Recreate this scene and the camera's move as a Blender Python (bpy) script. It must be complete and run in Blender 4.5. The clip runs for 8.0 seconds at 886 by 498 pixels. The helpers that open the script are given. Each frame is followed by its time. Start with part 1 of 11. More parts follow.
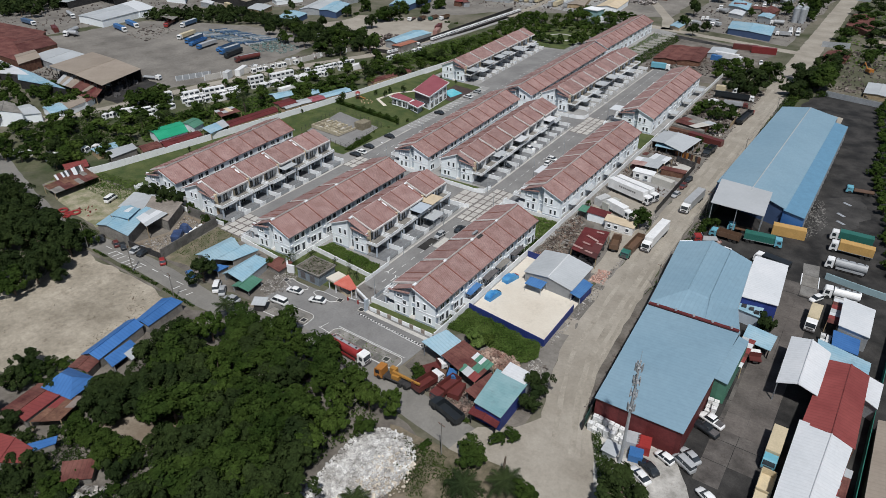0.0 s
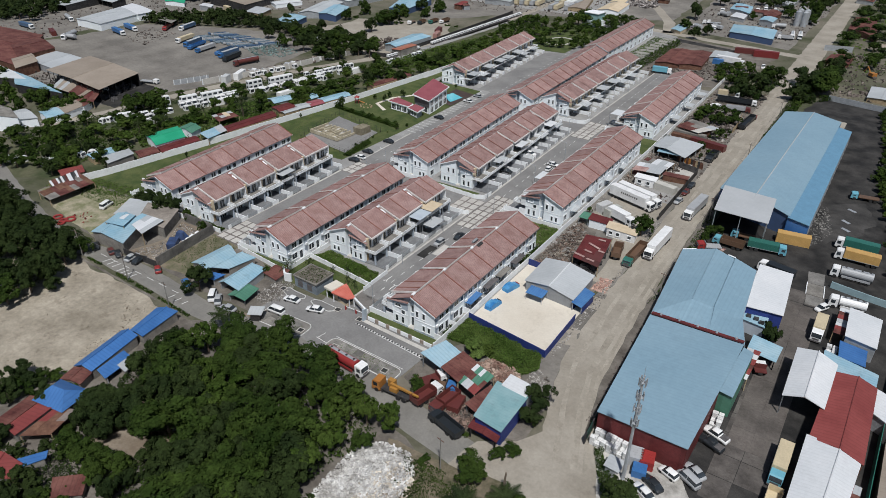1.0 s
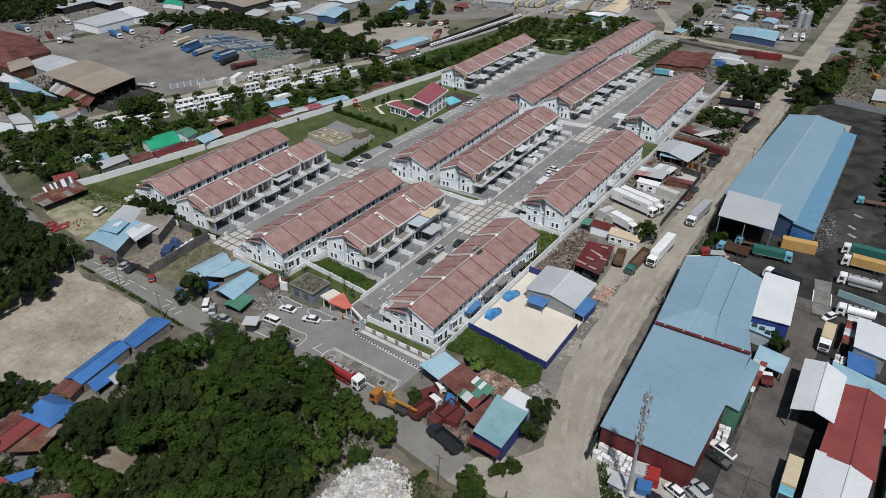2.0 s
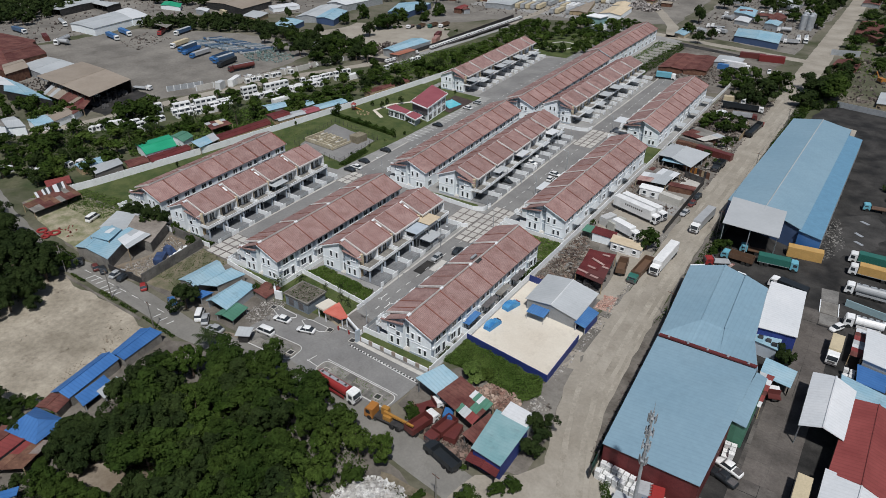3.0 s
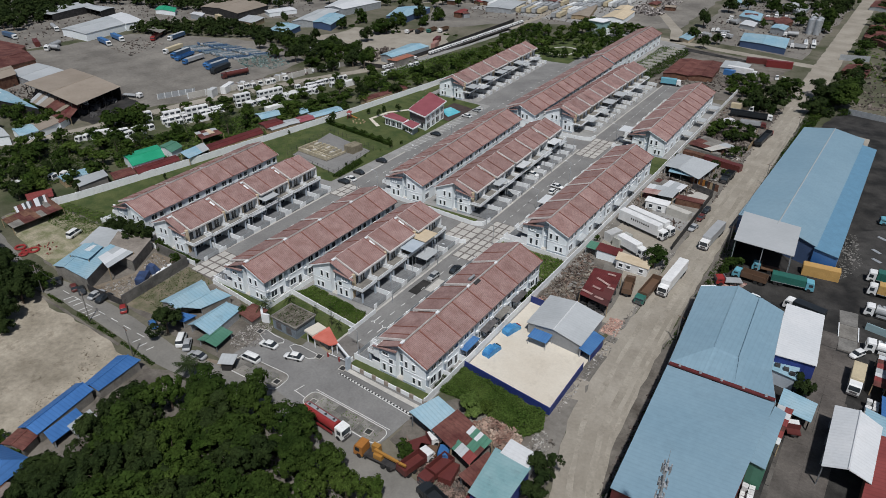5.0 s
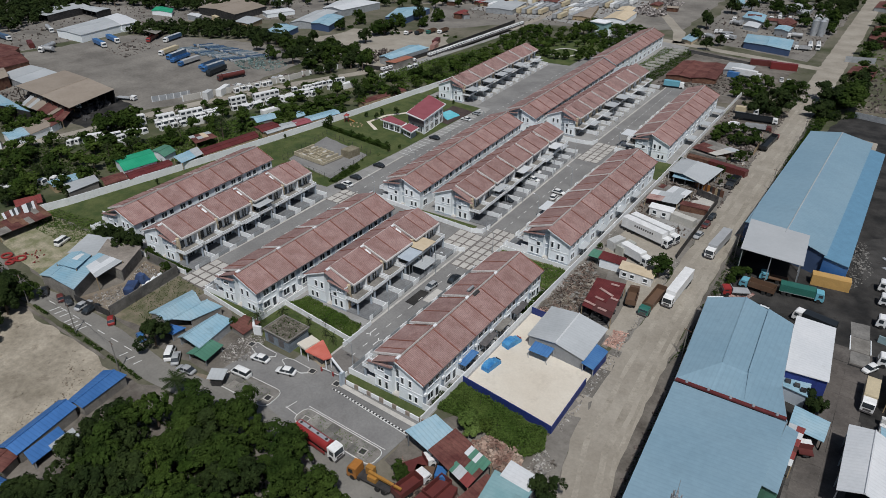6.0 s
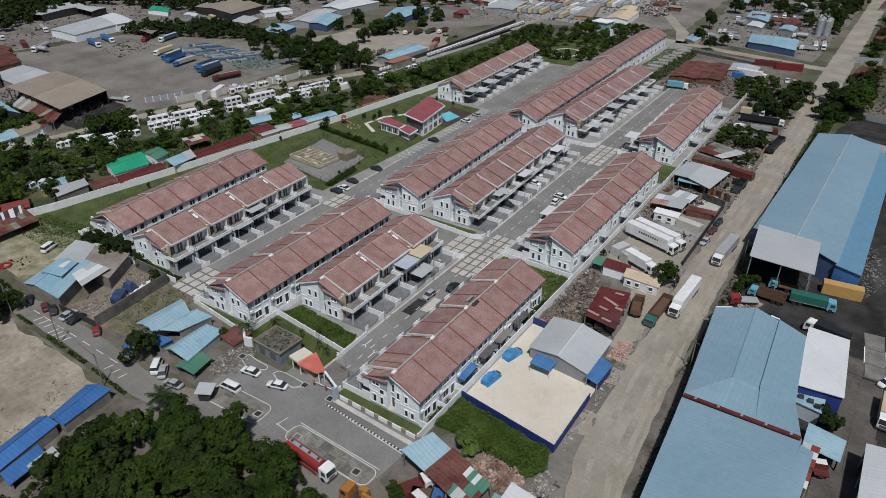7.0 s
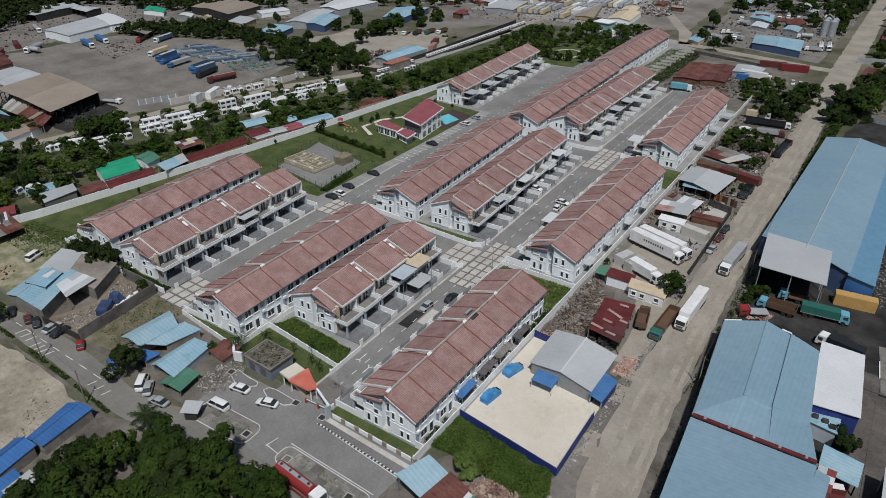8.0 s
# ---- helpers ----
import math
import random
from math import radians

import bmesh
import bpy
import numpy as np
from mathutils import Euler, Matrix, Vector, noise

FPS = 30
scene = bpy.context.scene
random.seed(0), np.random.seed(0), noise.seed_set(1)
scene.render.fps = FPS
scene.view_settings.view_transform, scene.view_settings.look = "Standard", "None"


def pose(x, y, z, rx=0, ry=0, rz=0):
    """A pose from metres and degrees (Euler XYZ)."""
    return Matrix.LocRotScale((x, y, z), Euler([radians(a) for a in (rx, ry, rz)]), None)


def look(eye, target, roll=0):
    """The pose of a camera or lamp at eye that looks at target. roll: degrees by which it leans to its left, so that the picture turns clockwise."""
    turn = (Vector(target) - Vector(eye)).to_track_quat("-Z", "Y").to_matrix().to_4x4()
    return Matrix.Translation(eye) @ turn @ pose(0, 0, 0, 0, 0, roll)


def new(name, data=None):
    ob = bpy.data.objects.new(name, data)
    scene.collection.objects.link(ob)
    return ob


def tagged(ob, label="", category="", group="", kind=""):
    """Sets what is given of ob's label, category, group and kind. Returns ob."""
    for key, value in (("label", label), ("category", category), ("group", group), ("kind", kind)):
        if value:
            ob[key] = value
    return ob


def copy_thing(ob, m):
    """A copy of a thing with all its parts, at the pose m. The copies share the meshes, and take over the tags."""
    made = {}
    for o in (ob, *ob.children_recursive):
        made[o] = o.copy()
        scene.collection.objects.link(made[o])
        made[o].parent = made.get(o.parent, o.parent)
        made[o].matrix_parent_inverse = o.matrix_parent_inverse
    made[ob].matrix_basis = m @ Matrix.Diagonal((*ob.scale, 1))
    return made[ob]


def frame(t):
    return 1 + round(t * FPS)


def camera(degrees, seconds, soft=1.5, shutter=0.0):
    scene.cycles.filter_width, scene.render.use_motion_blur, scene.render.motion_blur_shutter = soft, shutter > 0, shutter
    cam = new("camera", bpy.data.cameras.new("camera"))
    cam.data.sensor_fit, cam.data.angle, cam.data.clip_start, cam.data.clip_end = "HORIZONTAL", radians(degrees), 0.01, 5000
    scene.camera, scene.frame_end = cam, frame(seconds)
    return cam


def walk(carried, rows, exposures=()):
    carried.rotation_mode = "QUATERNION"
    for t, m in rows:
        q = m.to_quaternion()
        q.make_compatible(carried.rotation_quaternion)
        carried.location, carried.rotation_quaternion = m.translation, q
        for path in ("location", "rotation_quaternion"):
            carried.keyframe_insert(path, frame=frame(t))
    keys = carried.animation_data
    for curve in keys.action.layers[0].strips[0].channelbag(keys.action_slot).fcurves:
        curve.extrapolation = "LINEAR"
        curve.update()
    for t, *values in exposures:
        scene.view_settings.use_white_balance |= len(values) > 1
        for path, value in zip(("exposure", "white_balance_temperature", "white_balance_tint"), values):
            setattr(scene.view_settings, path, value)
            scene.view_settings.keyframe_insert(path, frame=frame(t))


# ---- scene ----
cam = camera(66.4, 8.0, soft=0.6)
PATH = [
    (0, (69.979, -100.602, 94.955), (69.02, -99.18, 93.925), 0.5),
    (0.5, (69.269, -99.4, 94.923), (68.308, -97.977, 93.897), 0.5),
    (1, (68.477, -98.0, 94.933), (67.516, -96.577, 93.909), 0.5),
    (1.5, (67.591, -96.435, 94.802), (66.629, -95.011, 93.78), 0.4),
    (3, (64.834, -90.963, 94.31), (63.868, -89.539, 93.291), 0.4),
    (3.5, (63.781, -88.952, 94.01), (62.813, -87.528, 92.994), 0.4),
    (4, (62.656, -86.848, 93.716), (61.687, -85.423, 92.701), 0.3),
    (4.5, (61.482, -84.636, 93.538), (60.512, -83.211, 92.524), 0.3),
    (6, (57.698, -77.531, 92.605), (56.725, -76.106, 91.593), 0.3),
    (6.5, (56.239, -75.038, 91.96), (55.266, -73.613, 90.948), 0.3),
    (7, (54.863, -72.49, 91.368), (53.889, -71.066, 90.355), 0.3),
    (7.5, (53.345, -69.88, 90.822), (52.371, -68.457, 89.808), 0.3),
    (8, (51.851, -67.189, 90.4), (50.877, -65.766, 89.387), 0.3),
]
walk(cam, [(t, look(eye, target, roll)) for t, eye, target, roll in PATH], ((0, -0.05, 6390, 10), (4, -0.17, 6390, 10), (8, -0.34, 6390, 10)))

# ---- light ----
SUN_EL, SUN_AZ = radians(60), radians(142)  # azimuth clockwise from +y
world = bpy.data.worlds.new("sky_world")
scene.world = world
world.use_nodes = True
wn = world.node_tree.nodes
sky = wn.new("ShaderNodeTexSky")
sky.sky_type, sky.sun_disc = "NISHITA", False
sky.sun_elevation, sky.sun_rotation = SUN_EL, SUN_AZ
sky.air_density, sky.dust_density = 1.0, 1.3
wn["Background"].inputs["Strength"].default_value = 0.051
world.node_tree.links.new(sky.outputs["Color"], wn["Background"].inputs["Color"])
sun = bpy.data.lights.new("sun", "SUN")
sun.energy, sun.angle, sun.color = 3.75, radians(2.5), (1.0, 0.985, 0.96)
sun_ob = new("sun", sun)
sun_dir = Vector((math.sin(SUN_AZ) * math.cos(SUN_EL), math.cos(SUN_AZ) * math.cos(SUN_EL), math.sin(SUN_EL)))
sun_ob.matrix_world = look(sun_dir * 500, (0, 0, 0))
scene.view_settings.exposure = 0.0

# ---- materials ----


def surf(name, a, b, scale=0.3, rough=0.85, metal=0.0, fine=3.0, bump=0.1, rand=0.08, lines=None, spec=0.3, island=0.0, local=False, stain=0.0, amp=0.16):
    """A two-tone surface: broad patches of a and b, fine grain, relief; lines: (axis, spacing, depth) of ribs in object space."""
    m = bpy.data.materials.new(name)
    m.use_nodes = True
    n, l = m.node_tree.nodes, m.node_tree.links
    bsdf = n["Principled BSDF"]
    bsdf.inputs["Roughness"].default_value = rough
    bsdf.inputs["Metallic"].default_value = metal
    bsdf.inputs["Specular IOR Level"].default_value = spec
    geo = n.new("ShaderNodeNewGeometry")
    tex = n.new("ShaderNodeTexCoord")
    where = tex.outputs["Object"] if local else geo.outputs["Position"]

    def noise_tex(sc, detail, rg=0.6):
        t = n.new("ShaderNodeTexNoise")
        t.inputs["Scale"].default_value, t.inputs["Detail"].default_value, t.inputs["Roughness"].default_value = sc, detail, rg
        l.new(where, t.inputs["Vector"])
        return t

    def mixed(kind, fac, c1, c2):
        x = n.new("ShaderNodeMix")
        x.data_type, x.blend_type = "RGBA", kind
        for sock, v in ((x.inputs[0], fac), (x.inputs[6], c1), (x.inputs[7], c2)):
            if isinstance(v, (float, int)):
                sock.default_value = v
            elif isinstance(v, tuple):
                sock.default_value = (*v, 1)
            else:
                l.new(v, sock)
        return x.outputs[2]

    def ramp(src, lo, hi, v0=0.0, v1=1.0):
        r = n.new("ShaderNodeMapRange")
        r.inputs["From Min"].default_value, r.inputs["From Max"].default_value = lo, hi
        r.inputs["To Min"].default_value, r.inputs["To Max"].default_value = v0, v1
        l.new(src, r.inputs["Value"])
        return r.outputs["Result"]

    coarse = noise_tex(scale, 5)
    grain = noise_tex(fine, 4, 0.7)
    col = mixed("MIX", ramp(coarse.outputs["Fac"], 0.36, 0.64), tuple(a), tuple(b))
    g = ramp(grain.outputs["Fac"], 0.3, 0.7, 1 - amp, 1 + amp)
    gm = n.new("ShaderNodeVectorMath")
    gm.operation = "SCALE"
    l.new(col, gm.inputs[0])
    l.new(g, gm.inputs["Scale"])
    col = gm.outputs[0]
    if stain:
        st = noise_tex(scale * 2.7, 6, 0.75)
        col = mixed("MULTIPLY", ramp(st.outputs["Fac"], 0.54, 0.72, 0.0, stain), col, (0.35, 0.30, 0.26))
    if rand or island:
        src = geo.outputs["Random Per Island"] if island else n.new("ShaderNodeObjectInfo").outputs["Random"]
        k = island or rand
        r = ramp(src, 0, 1, 1 - k, 1 + k)
        vm = n.new("ShaderNodeVectorMath")
        vm.operation = "SCALE"
        l.new(col, vm.inputs[0])
        l.new(r, vm.inputs["Scale"])
        col = vm.outputs[0]
    height = grain.outputs["Fac"]
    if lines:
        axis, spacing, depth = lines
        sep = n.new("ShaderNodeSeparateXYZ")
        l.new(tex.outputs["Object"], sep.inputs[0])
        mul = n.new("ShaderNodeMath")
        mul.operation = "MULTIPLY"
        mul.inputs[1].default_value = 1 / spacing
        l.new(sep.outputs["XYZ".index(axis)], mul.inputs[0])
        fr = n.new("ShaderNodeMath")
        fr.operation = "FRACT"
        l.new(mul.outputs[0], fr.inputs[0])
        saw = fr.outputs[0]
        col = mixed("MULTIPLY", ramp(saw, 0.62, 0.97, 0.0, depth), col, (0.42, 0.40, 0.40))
        add = n.new("ShaderNodeMath")
        add.operation = "MULTIPLY_ADD"
        add.inputs[1].default_value = 0.8
        l.new(saw, add.inputs[0])
        l.new(height, add.inputs[2])
        height = add.outputs[0]
    l.new(col, bsdf.inputs["Base Color"])
    if bump:
        bp = n.new("ShaderNodeBump")
        bp.inputs["Strength"].default_value, bp.inputs["Distance"].default_value = bump, 0.08
        l.new(height, bp.inputs["Height"])
        l.new(bp.outputs["Normal"], bsdf.inputs["Normal"])
    return m


def foliage(name, a, b, island=0.32):
    """Matt leaves that let some light through."""
    m = surf(name, a, b, 0.12, 0.9, 0, 1.2, 0, 0, spec=0.1, island=island)
    n, l = m.node_tree.nodes, m.node_tree.links
    bsdf = n["Principled BSDF"]
    thin, mix = n.new("ShaderNodeBsdfTranslucent"), n.new("ShaderNodeMixShader")
    l.new(bsdf.inputs["Base Color"].links[0].from_socket, thin.inputs["Color"])
    mix.inputs[0].default_value = 0.3
    l.new(bsdf.outputs[0], mix.inputs[1])
    l.new(thin.outputs[0], mix.inputs[2])
    l.new(mix.outputs[0], n["Material Output"].inputs["Surface"])
    return m


MAT = {
    "wall": surf("white_painted_plaster", (0.82, 0.865, 0.89), (0.87, 0.905, 0.92), 0.25, 0.8, 0, 5, 0.05, 0.03, stain=0.15, amp=0.05),
    "trim": surf("white_trim_paint", (0.82, 0.835, 0.84), (0.76, 0.775, 0.78), 0.4, 0.6, 0, 4, 0.03, 0.03, stain=0.3, amp=0.05),
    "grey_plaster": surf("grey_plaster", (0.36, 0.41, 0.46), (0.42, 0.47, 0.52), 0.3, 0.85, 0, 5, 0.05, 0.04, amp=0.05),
    "beige": surf("beige_plaster", (0.52, 0.42, 0.29), (0.60, 0.50, 0.36), 0.4, 0.85, 0, 5, 0.05, 0.04, amp=0.05),
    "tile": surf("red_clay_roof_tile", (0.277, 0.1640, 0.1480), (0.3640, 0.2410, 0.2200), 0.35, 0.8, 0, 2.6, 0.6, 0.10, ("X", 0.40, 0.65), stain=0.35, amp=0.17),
    "tile_rib": surf("dark_red_roof_rib", (0.20, 0.075, 0.055), (0.25, 0.10, 0.075), 0.5, 0.8, 0, 5, 0.15, 0.05),
    "pane": surf("dark_window_glass", (0.025, 0.03, 0.035), (0.05, 0.06, 0.07), 0.6, 0.12, 0, 3, 0, 0.3, spec=0.6, amp=0.05),
    "gutter": surf("dark_gutter", (0.09, 0.085, 0.085), (0.13, 0.12, 0.12), 1, 0.6, 0, 4, 0.05),
    "porch": surf("dark_grey_porch_tile", (0.16, 0.165, 0.17), (0.22, 0.225, 0.23), 0.5, 0.5, 0, 4, 0.05, 0.12, ("X", 0.6, 0.3)),
    "asphalt": surf("grey_asphalt", (0.1518, 0.149, 0.1454), (0.2024, 0.1987, 0.1914), 0.09, 0.9, 0, 2.0, 0.15, 0, stain=0.25, amp=0.1),
    "asphalt_pale": surf("pale_grey_asphalt", (0.1845, 0.18, 0.1755), (0.2385, 0.234, 0.225), 0.09, 0.9, 0, 2.0, 0.15, 0, stain=0.3, amp=0.12),
    "lane": surf("dusty_tan_asphalt", (0.1748, 0.1674, 0.1518), (0.2346, 0.2236, 0.2024), 0.09, 0.9, 0, 2.0, 0.15, 0, stain=0.3, amp=0.1),
    "paving": surf("grey_concrete_paving", (0.2484, 0.2438, 0.2346), (0.322, 0.3174, 0.3036), 0.15, 0.9, 0, 2.2, 0.1, 0, stain=0.35, amp=0.12),
    "dark_soil": surf("dark_oily_soil", (0.10, 0.088, 0.075), (0.205, 0.185, 0.16), 0.12, 0.95, 0, 1.4, 0.35, 0, stain=0.5),
    "asphalt_dark": surf("dark_oil_stained_asphalt", (0.0160, 0.0156, 0.0152), (0.0528, 0.0496, 0.0464), 0.16, 0.85, 0, 3.2, 0.2, 0, stain=0.4, amp=0.22),
    "dirt_road": surf("pale_dirt_road", (0.2651, 0.2372, 0.1953), (0.3581, 0.3255, 0.2743), 0.07, 0.95, 0, 1.3, 0.3, 0, stain=0.3, amp=0.1),
    "sand": surf("pale_sand", (0.235, 0.205, 0.158), (0.39, 0.345, 0.275), 0.09, 0.95, 0, 0.9, 0.4, 0, stain=0.55, amp=0.2),
    "yard_soil": surf("grey_yard_soil", (0.1419, 0.1307, 0.1161), (0.2365, 0.2193, 0.1935), 0.05, 0.95, 0, 0.9, 0.3, 0, stain=0.4),
    "ground": surf("rough_scrubland", (0.0553, 0.0638, 0.0298), (0.17, 0.153, 0.119), 0.035, 0.95, 0, 0.8, 0.4, 0, stain=0.5),
    "soil": surf("brown_soil", (0.16, 0.125, 0.09), (0.27, 0.23, 0.18), 0.12, 0.95, 0, 1.6, 0.4, 0, stain=0.4),
    "grass": surf("mown_grass", (0.046, 0.070, 0.020), (0.092, 0.108, 0.038), 0.22, 0.95, 0, 2.2, 0.4, 0, stain=0.2),
    "concrete": surf("pale_concrete", (0.42, 0.40, 0.37), (0.52, 0.50, 0.46), 0.15, 0.9, 0, 2.5, 0.1, 0.05, stain=0.35, amp=0.1),
    "concrete_cream": surf("cream_concrete_slab", (0.60, 0.54, 0.45), (0.68, 0.63, 0.54), 0.08, 0.9, 0, 2.0, 0.06, 0, stain=0.2, amp=0.05),
    "concrete_dark": surf("weathered_concrete", (0.16, 0.15, 0.135), (0.27, 0.255, 0.23), 0.3, 0.95, 0, 3, 0.2, 0.08, stain=0.5),
    "paver_brown": surf("brown_grey_paver", (0.15, 0.132, 0.122), (0.20, 0.178, 0.165), 0.4, 0.9, 0, 4, 0.1, 0.06),
    "fascia": surf("weathered_white_fascia", (0.52, 0.49, 0.47), (0.63, 0.60, 0.58), 0.5, 0.7, 0, 4, 0.03, 0.04, stain=0.4),
    "paint_white": surf("white_road_paint", (0.62, 0.62, 0.60), (0.72, 0.72, 0.70), 0.8, 0.8, 0, 5, 0, 0.05, stain=0.4, amp=0.1),
    "black_paint": surf("black_kerb_paint", (0.03, 0.03, 0.03), (0.05, 0.05, 0.05), 0.8, 0.7, 0, 5, 0, 0.05),
    "roof_blue": surf("light_blue_sheet_roof", (0.205, 0.318, 0.395), (0.235, 0.350, 0.425), 0.05, 0.5, 0, 0.8, 0.03, 0.04, ("X", 0.9, 0.10), stain=0.10, amp=0.05),
    "roof_blue_old": surf("faded_blue_sheet_roof", (0.23, 0.40, 0.50), (0.33, 0.47, 0.54), 0.15, 0.6, 0, 1.5, 0.04, 0.08, ("X", 0.8, 0.25), stain=0.4, amp=0.05),
    "roof_deepblue": surf("deep_blue_sheet_roof", (0.042, 0.135, 0.35), (0.062, 0.175, 0.42), 0.2, 0.5, 0, 2, 0.04, 0.1, ("X", 0.8, 0.3), stain=0.1, amp=0.05),
    "awning_blue": surf("mid_blue_awning_sheet", (0.06, 0.165, 0.38), (0.085, 0.21, 0.43), 0.3, 0.5, 0, 2, 0.04, 0.08, ("X", 0.6, 0.25), amp=0.05),
    "mossy_slab": surf("mossy_stained_slab", (0.085, 0.075, 0.058), (0.20, 0.18, 0.15), 0.6, 0.95, 0, 3, 0.3, 0, stain=0.6, amp=0.3),
    "roof_white": surf("white_sheet_roof", (0.58, 0.60, 0.615), (0.65, 0.66, 0.67), 0.1, 0.5, 0, 1.5, 0.04, 0.04, ("X", 0.8, 0.12), stain=0.12, amp=0.05),
    "roof_grey": surf("grey_sheet_roof", (0.40, 0.42, 0.43), (0.47, 0.49, 0.50), 0.08, 0.5, 0, 1.2, 0.04, 0.04, ("X", 0.8, 0.12), stain=0.1, amp=0.05),
    "roof_red": surf("red_sheet_roof", (0.20, 0.045, 0.042), (0.265, 0.066, 0.060), 0.12, 0.6, 0, 1.5, 0.04, 0.08, ("X", 0.9, 0.3), stain=0.3, amp=0.05),
    "roof_crimson": surf("crimson_sheet_roof", (0.27, 0.075, 0.09), (0.32, 0.10, 0.115), 0.2, 0.55, 0, 2, 0.04, 0.04, ("X", 0.7, 0.2), amp=0.05),
    "roof_rust": surf("rusty_sheet_roof", (0.095, 0.030, 0.026), (0.175, 0.075, 0.060), 0.25, 0.8, 0, 1.6, 0.2, 0.15, ("X", 0.8, 0.35), stain=0.5),
    "roof_teal": surf("teal_sheet_roof", (0.18, 0.33, 0.35), (0.25, 0.39, 0.41), 0.2, 0.55, 0, 2, 0.04, 0.05, ("X", 0.7, 0.10), stain=0.3, amp=0.05),
    "roof_green": surf("bright_green_sheet_roof", (0.02, 0.30, 0.16), (0.035, 0.36, 0.20), 0.2, 0.55, 0, 2, 0.04, 0.05, ("X", 0.8, 0.25), amp=0.05),
    "roof_darkgreen": surf("dull_green_sheet_roof", (0.07, 0.19, 0.13), (0.10, 0.24, 0.17), 0.2, 0.6, 0, 2, 0.04, 0.08, ("X", 0.8, 0.25), stain=0.2, amp=0.05),
    "roof_brown": surf("tan_sheet_roof", (0.27, 0.225, 0.18), (0.32, 0.27, 0.22), 0.1, 0.7, 0, 1.2, 0.04, 0.06, ("X", 0.9, 0.15), stain=0.2, amp=0.05),
    "roof_orange": surf("faded_salmon_roof", (0.50, 0.125, 0.09), (0.58, 0.18, 0.135), 0.4, 0.6, 0, 3, 0.1, 0.04, ("X", 0.5, 0.2), amp=0.05),
    "blue_hoarding": surf("navy_blue_hoarding", (0.02, 0.035, 0.16), (0.03, 0.05, 0.21), 0.3, 0.55, 0, 3, 0.1, 0.06, ("X", 0.5, 0.3)),
    "blue_tarp": surf("blue_tarpaulin", (0.03, 0.17, 0.42), (0.10, 0.32, 0.55), 0.5, 0.5, 0, 3, 0.4, 0.05),
    "maroon": surf("maroon_paint", (0.10, 0.020, 0.020), (0.145, 0.032, 0.032), 0.3, 0.65, 0, 3, 0.1, 0.06, ("X", 0.5, 0.3), stain=0.3),
    "dark_metal": surf("dark_machine_metal", (0.04, 0.04, 0.042), (0.085, 0.08, 0.078), 0.8, 0.6, 0.3, 4, 0.2, 0.25, stain=0.3),
    "rust_metal": surf("rusted_steel", (0.10, 0.045, 0.032), (0.185, 0.10, 0.065), 0.6, 0.85, 0.1, 4, 0.25, 0.2, stain=0.4),
    "galv": surf("galvanised_steel", (0.36, 0.38, 0.40), (0.46, 0.48, 0.50), 0.6, 0.5, 0.35, 5, 0.08, 0.06),
    "tyre": surf("black_rubber", (0.018, 0.018, 0.018), (0.03, 0.03, 0.03), 2, 0.9, 0, 6, 0.1),
    "timber": surf("weathered_timber", (0.30, 0.22, 0.13), (0.42, 0.33, 0.21), 0.8, 0.85, 0, 5, 0.2, 0.12),
    "bark": surf("brown_bark", (0.10, 0.075, 0.055), (0.16, 0.125, 0.095), 0.8, 0.95, 0, 5, 0.4, 0.1),
    "water": surf("pool_water", (0.13, 0.52, 0.62), (0.17, 0.58, 0.67), 0.4, 0.1, 0, 3, 0.05, 0, spec=0.5, amp=0.05),
    "net": surf("green_netting", (0.02, 0.12, 0.09), (0.03, 0.17, 0.13), 0.3, 0.8, 0, 3, 0.2, 0.05),
    "rubble": surf("white_broken_rubble", (0.30, 0.285, 0.262), (0.66, 0.65, 0.63), 0.35, 0.95, 0, 2, 0.2, 0, island=0.3),
    "scrap": surf("mixed_brown_scrap", (0.055, 0.043, 0.037), (0.20, 0.17, 0.15), 0.35, 0.85, 0.1, 2, 0.2, 0, island=0.6),
    "rubbish": surf("pale_mixed_rubbish", (0.12, 0.105, 0.09), (0.46, 0.44, 0.41), 0.7, 0.85, 0, 2, 0.2, 0, island=0.5),
    "bulk_bag": surf("white_woven_bag", (0.60, 0.60, 0.585), (0.70, 0.70, 0.69), 1.2, 0.85, 0, 5, 0.3, 0.1),
    "leaf_dark": foliage("dark_green_leaves", (0.0207, 0.0352, 0.0114), (0.0425, 0.0632, 0.0186)),
    "leaf_mid": foliage("green_leaves", (0.0244, 0.0467, 0.0093), (0.0506, 0.0808, 0.0162)),
    "leaf_light": foliage("yellow_green_leaves", (0.0384, 0.0720, 0.0120), (0.0744, 0.1104, 0.0231)),
    "palm_leaf": foliage("palm_fronds", (0.026, 0.042, 0.016), (0.052, 0.072, 0.026)),
    "weed": foliage("low_weeds", (0.0560, 0.1000, 0.0191), (0.1020, 0.1478, 0.0364)),
    "leaf_bright": foliage("bright_green_creeper", (0.075, 0.130, 0.026), (0.130, 0.185, 0.050)),
}
PAINTS = {}


def paint(name, c, rough=0.4):
    """Vehicle and sheet paint of one colour, with grime."""
    if name not in PAINTS:
        PAINTS[name] = surf(name + "_paint", c, tuple(v * 0.88 for v in c), 0.5, rough, 0, 3, 0.04, 0.06, spec=0.45, stain=0.1, amp=0.08)
    return PAINTS[name]


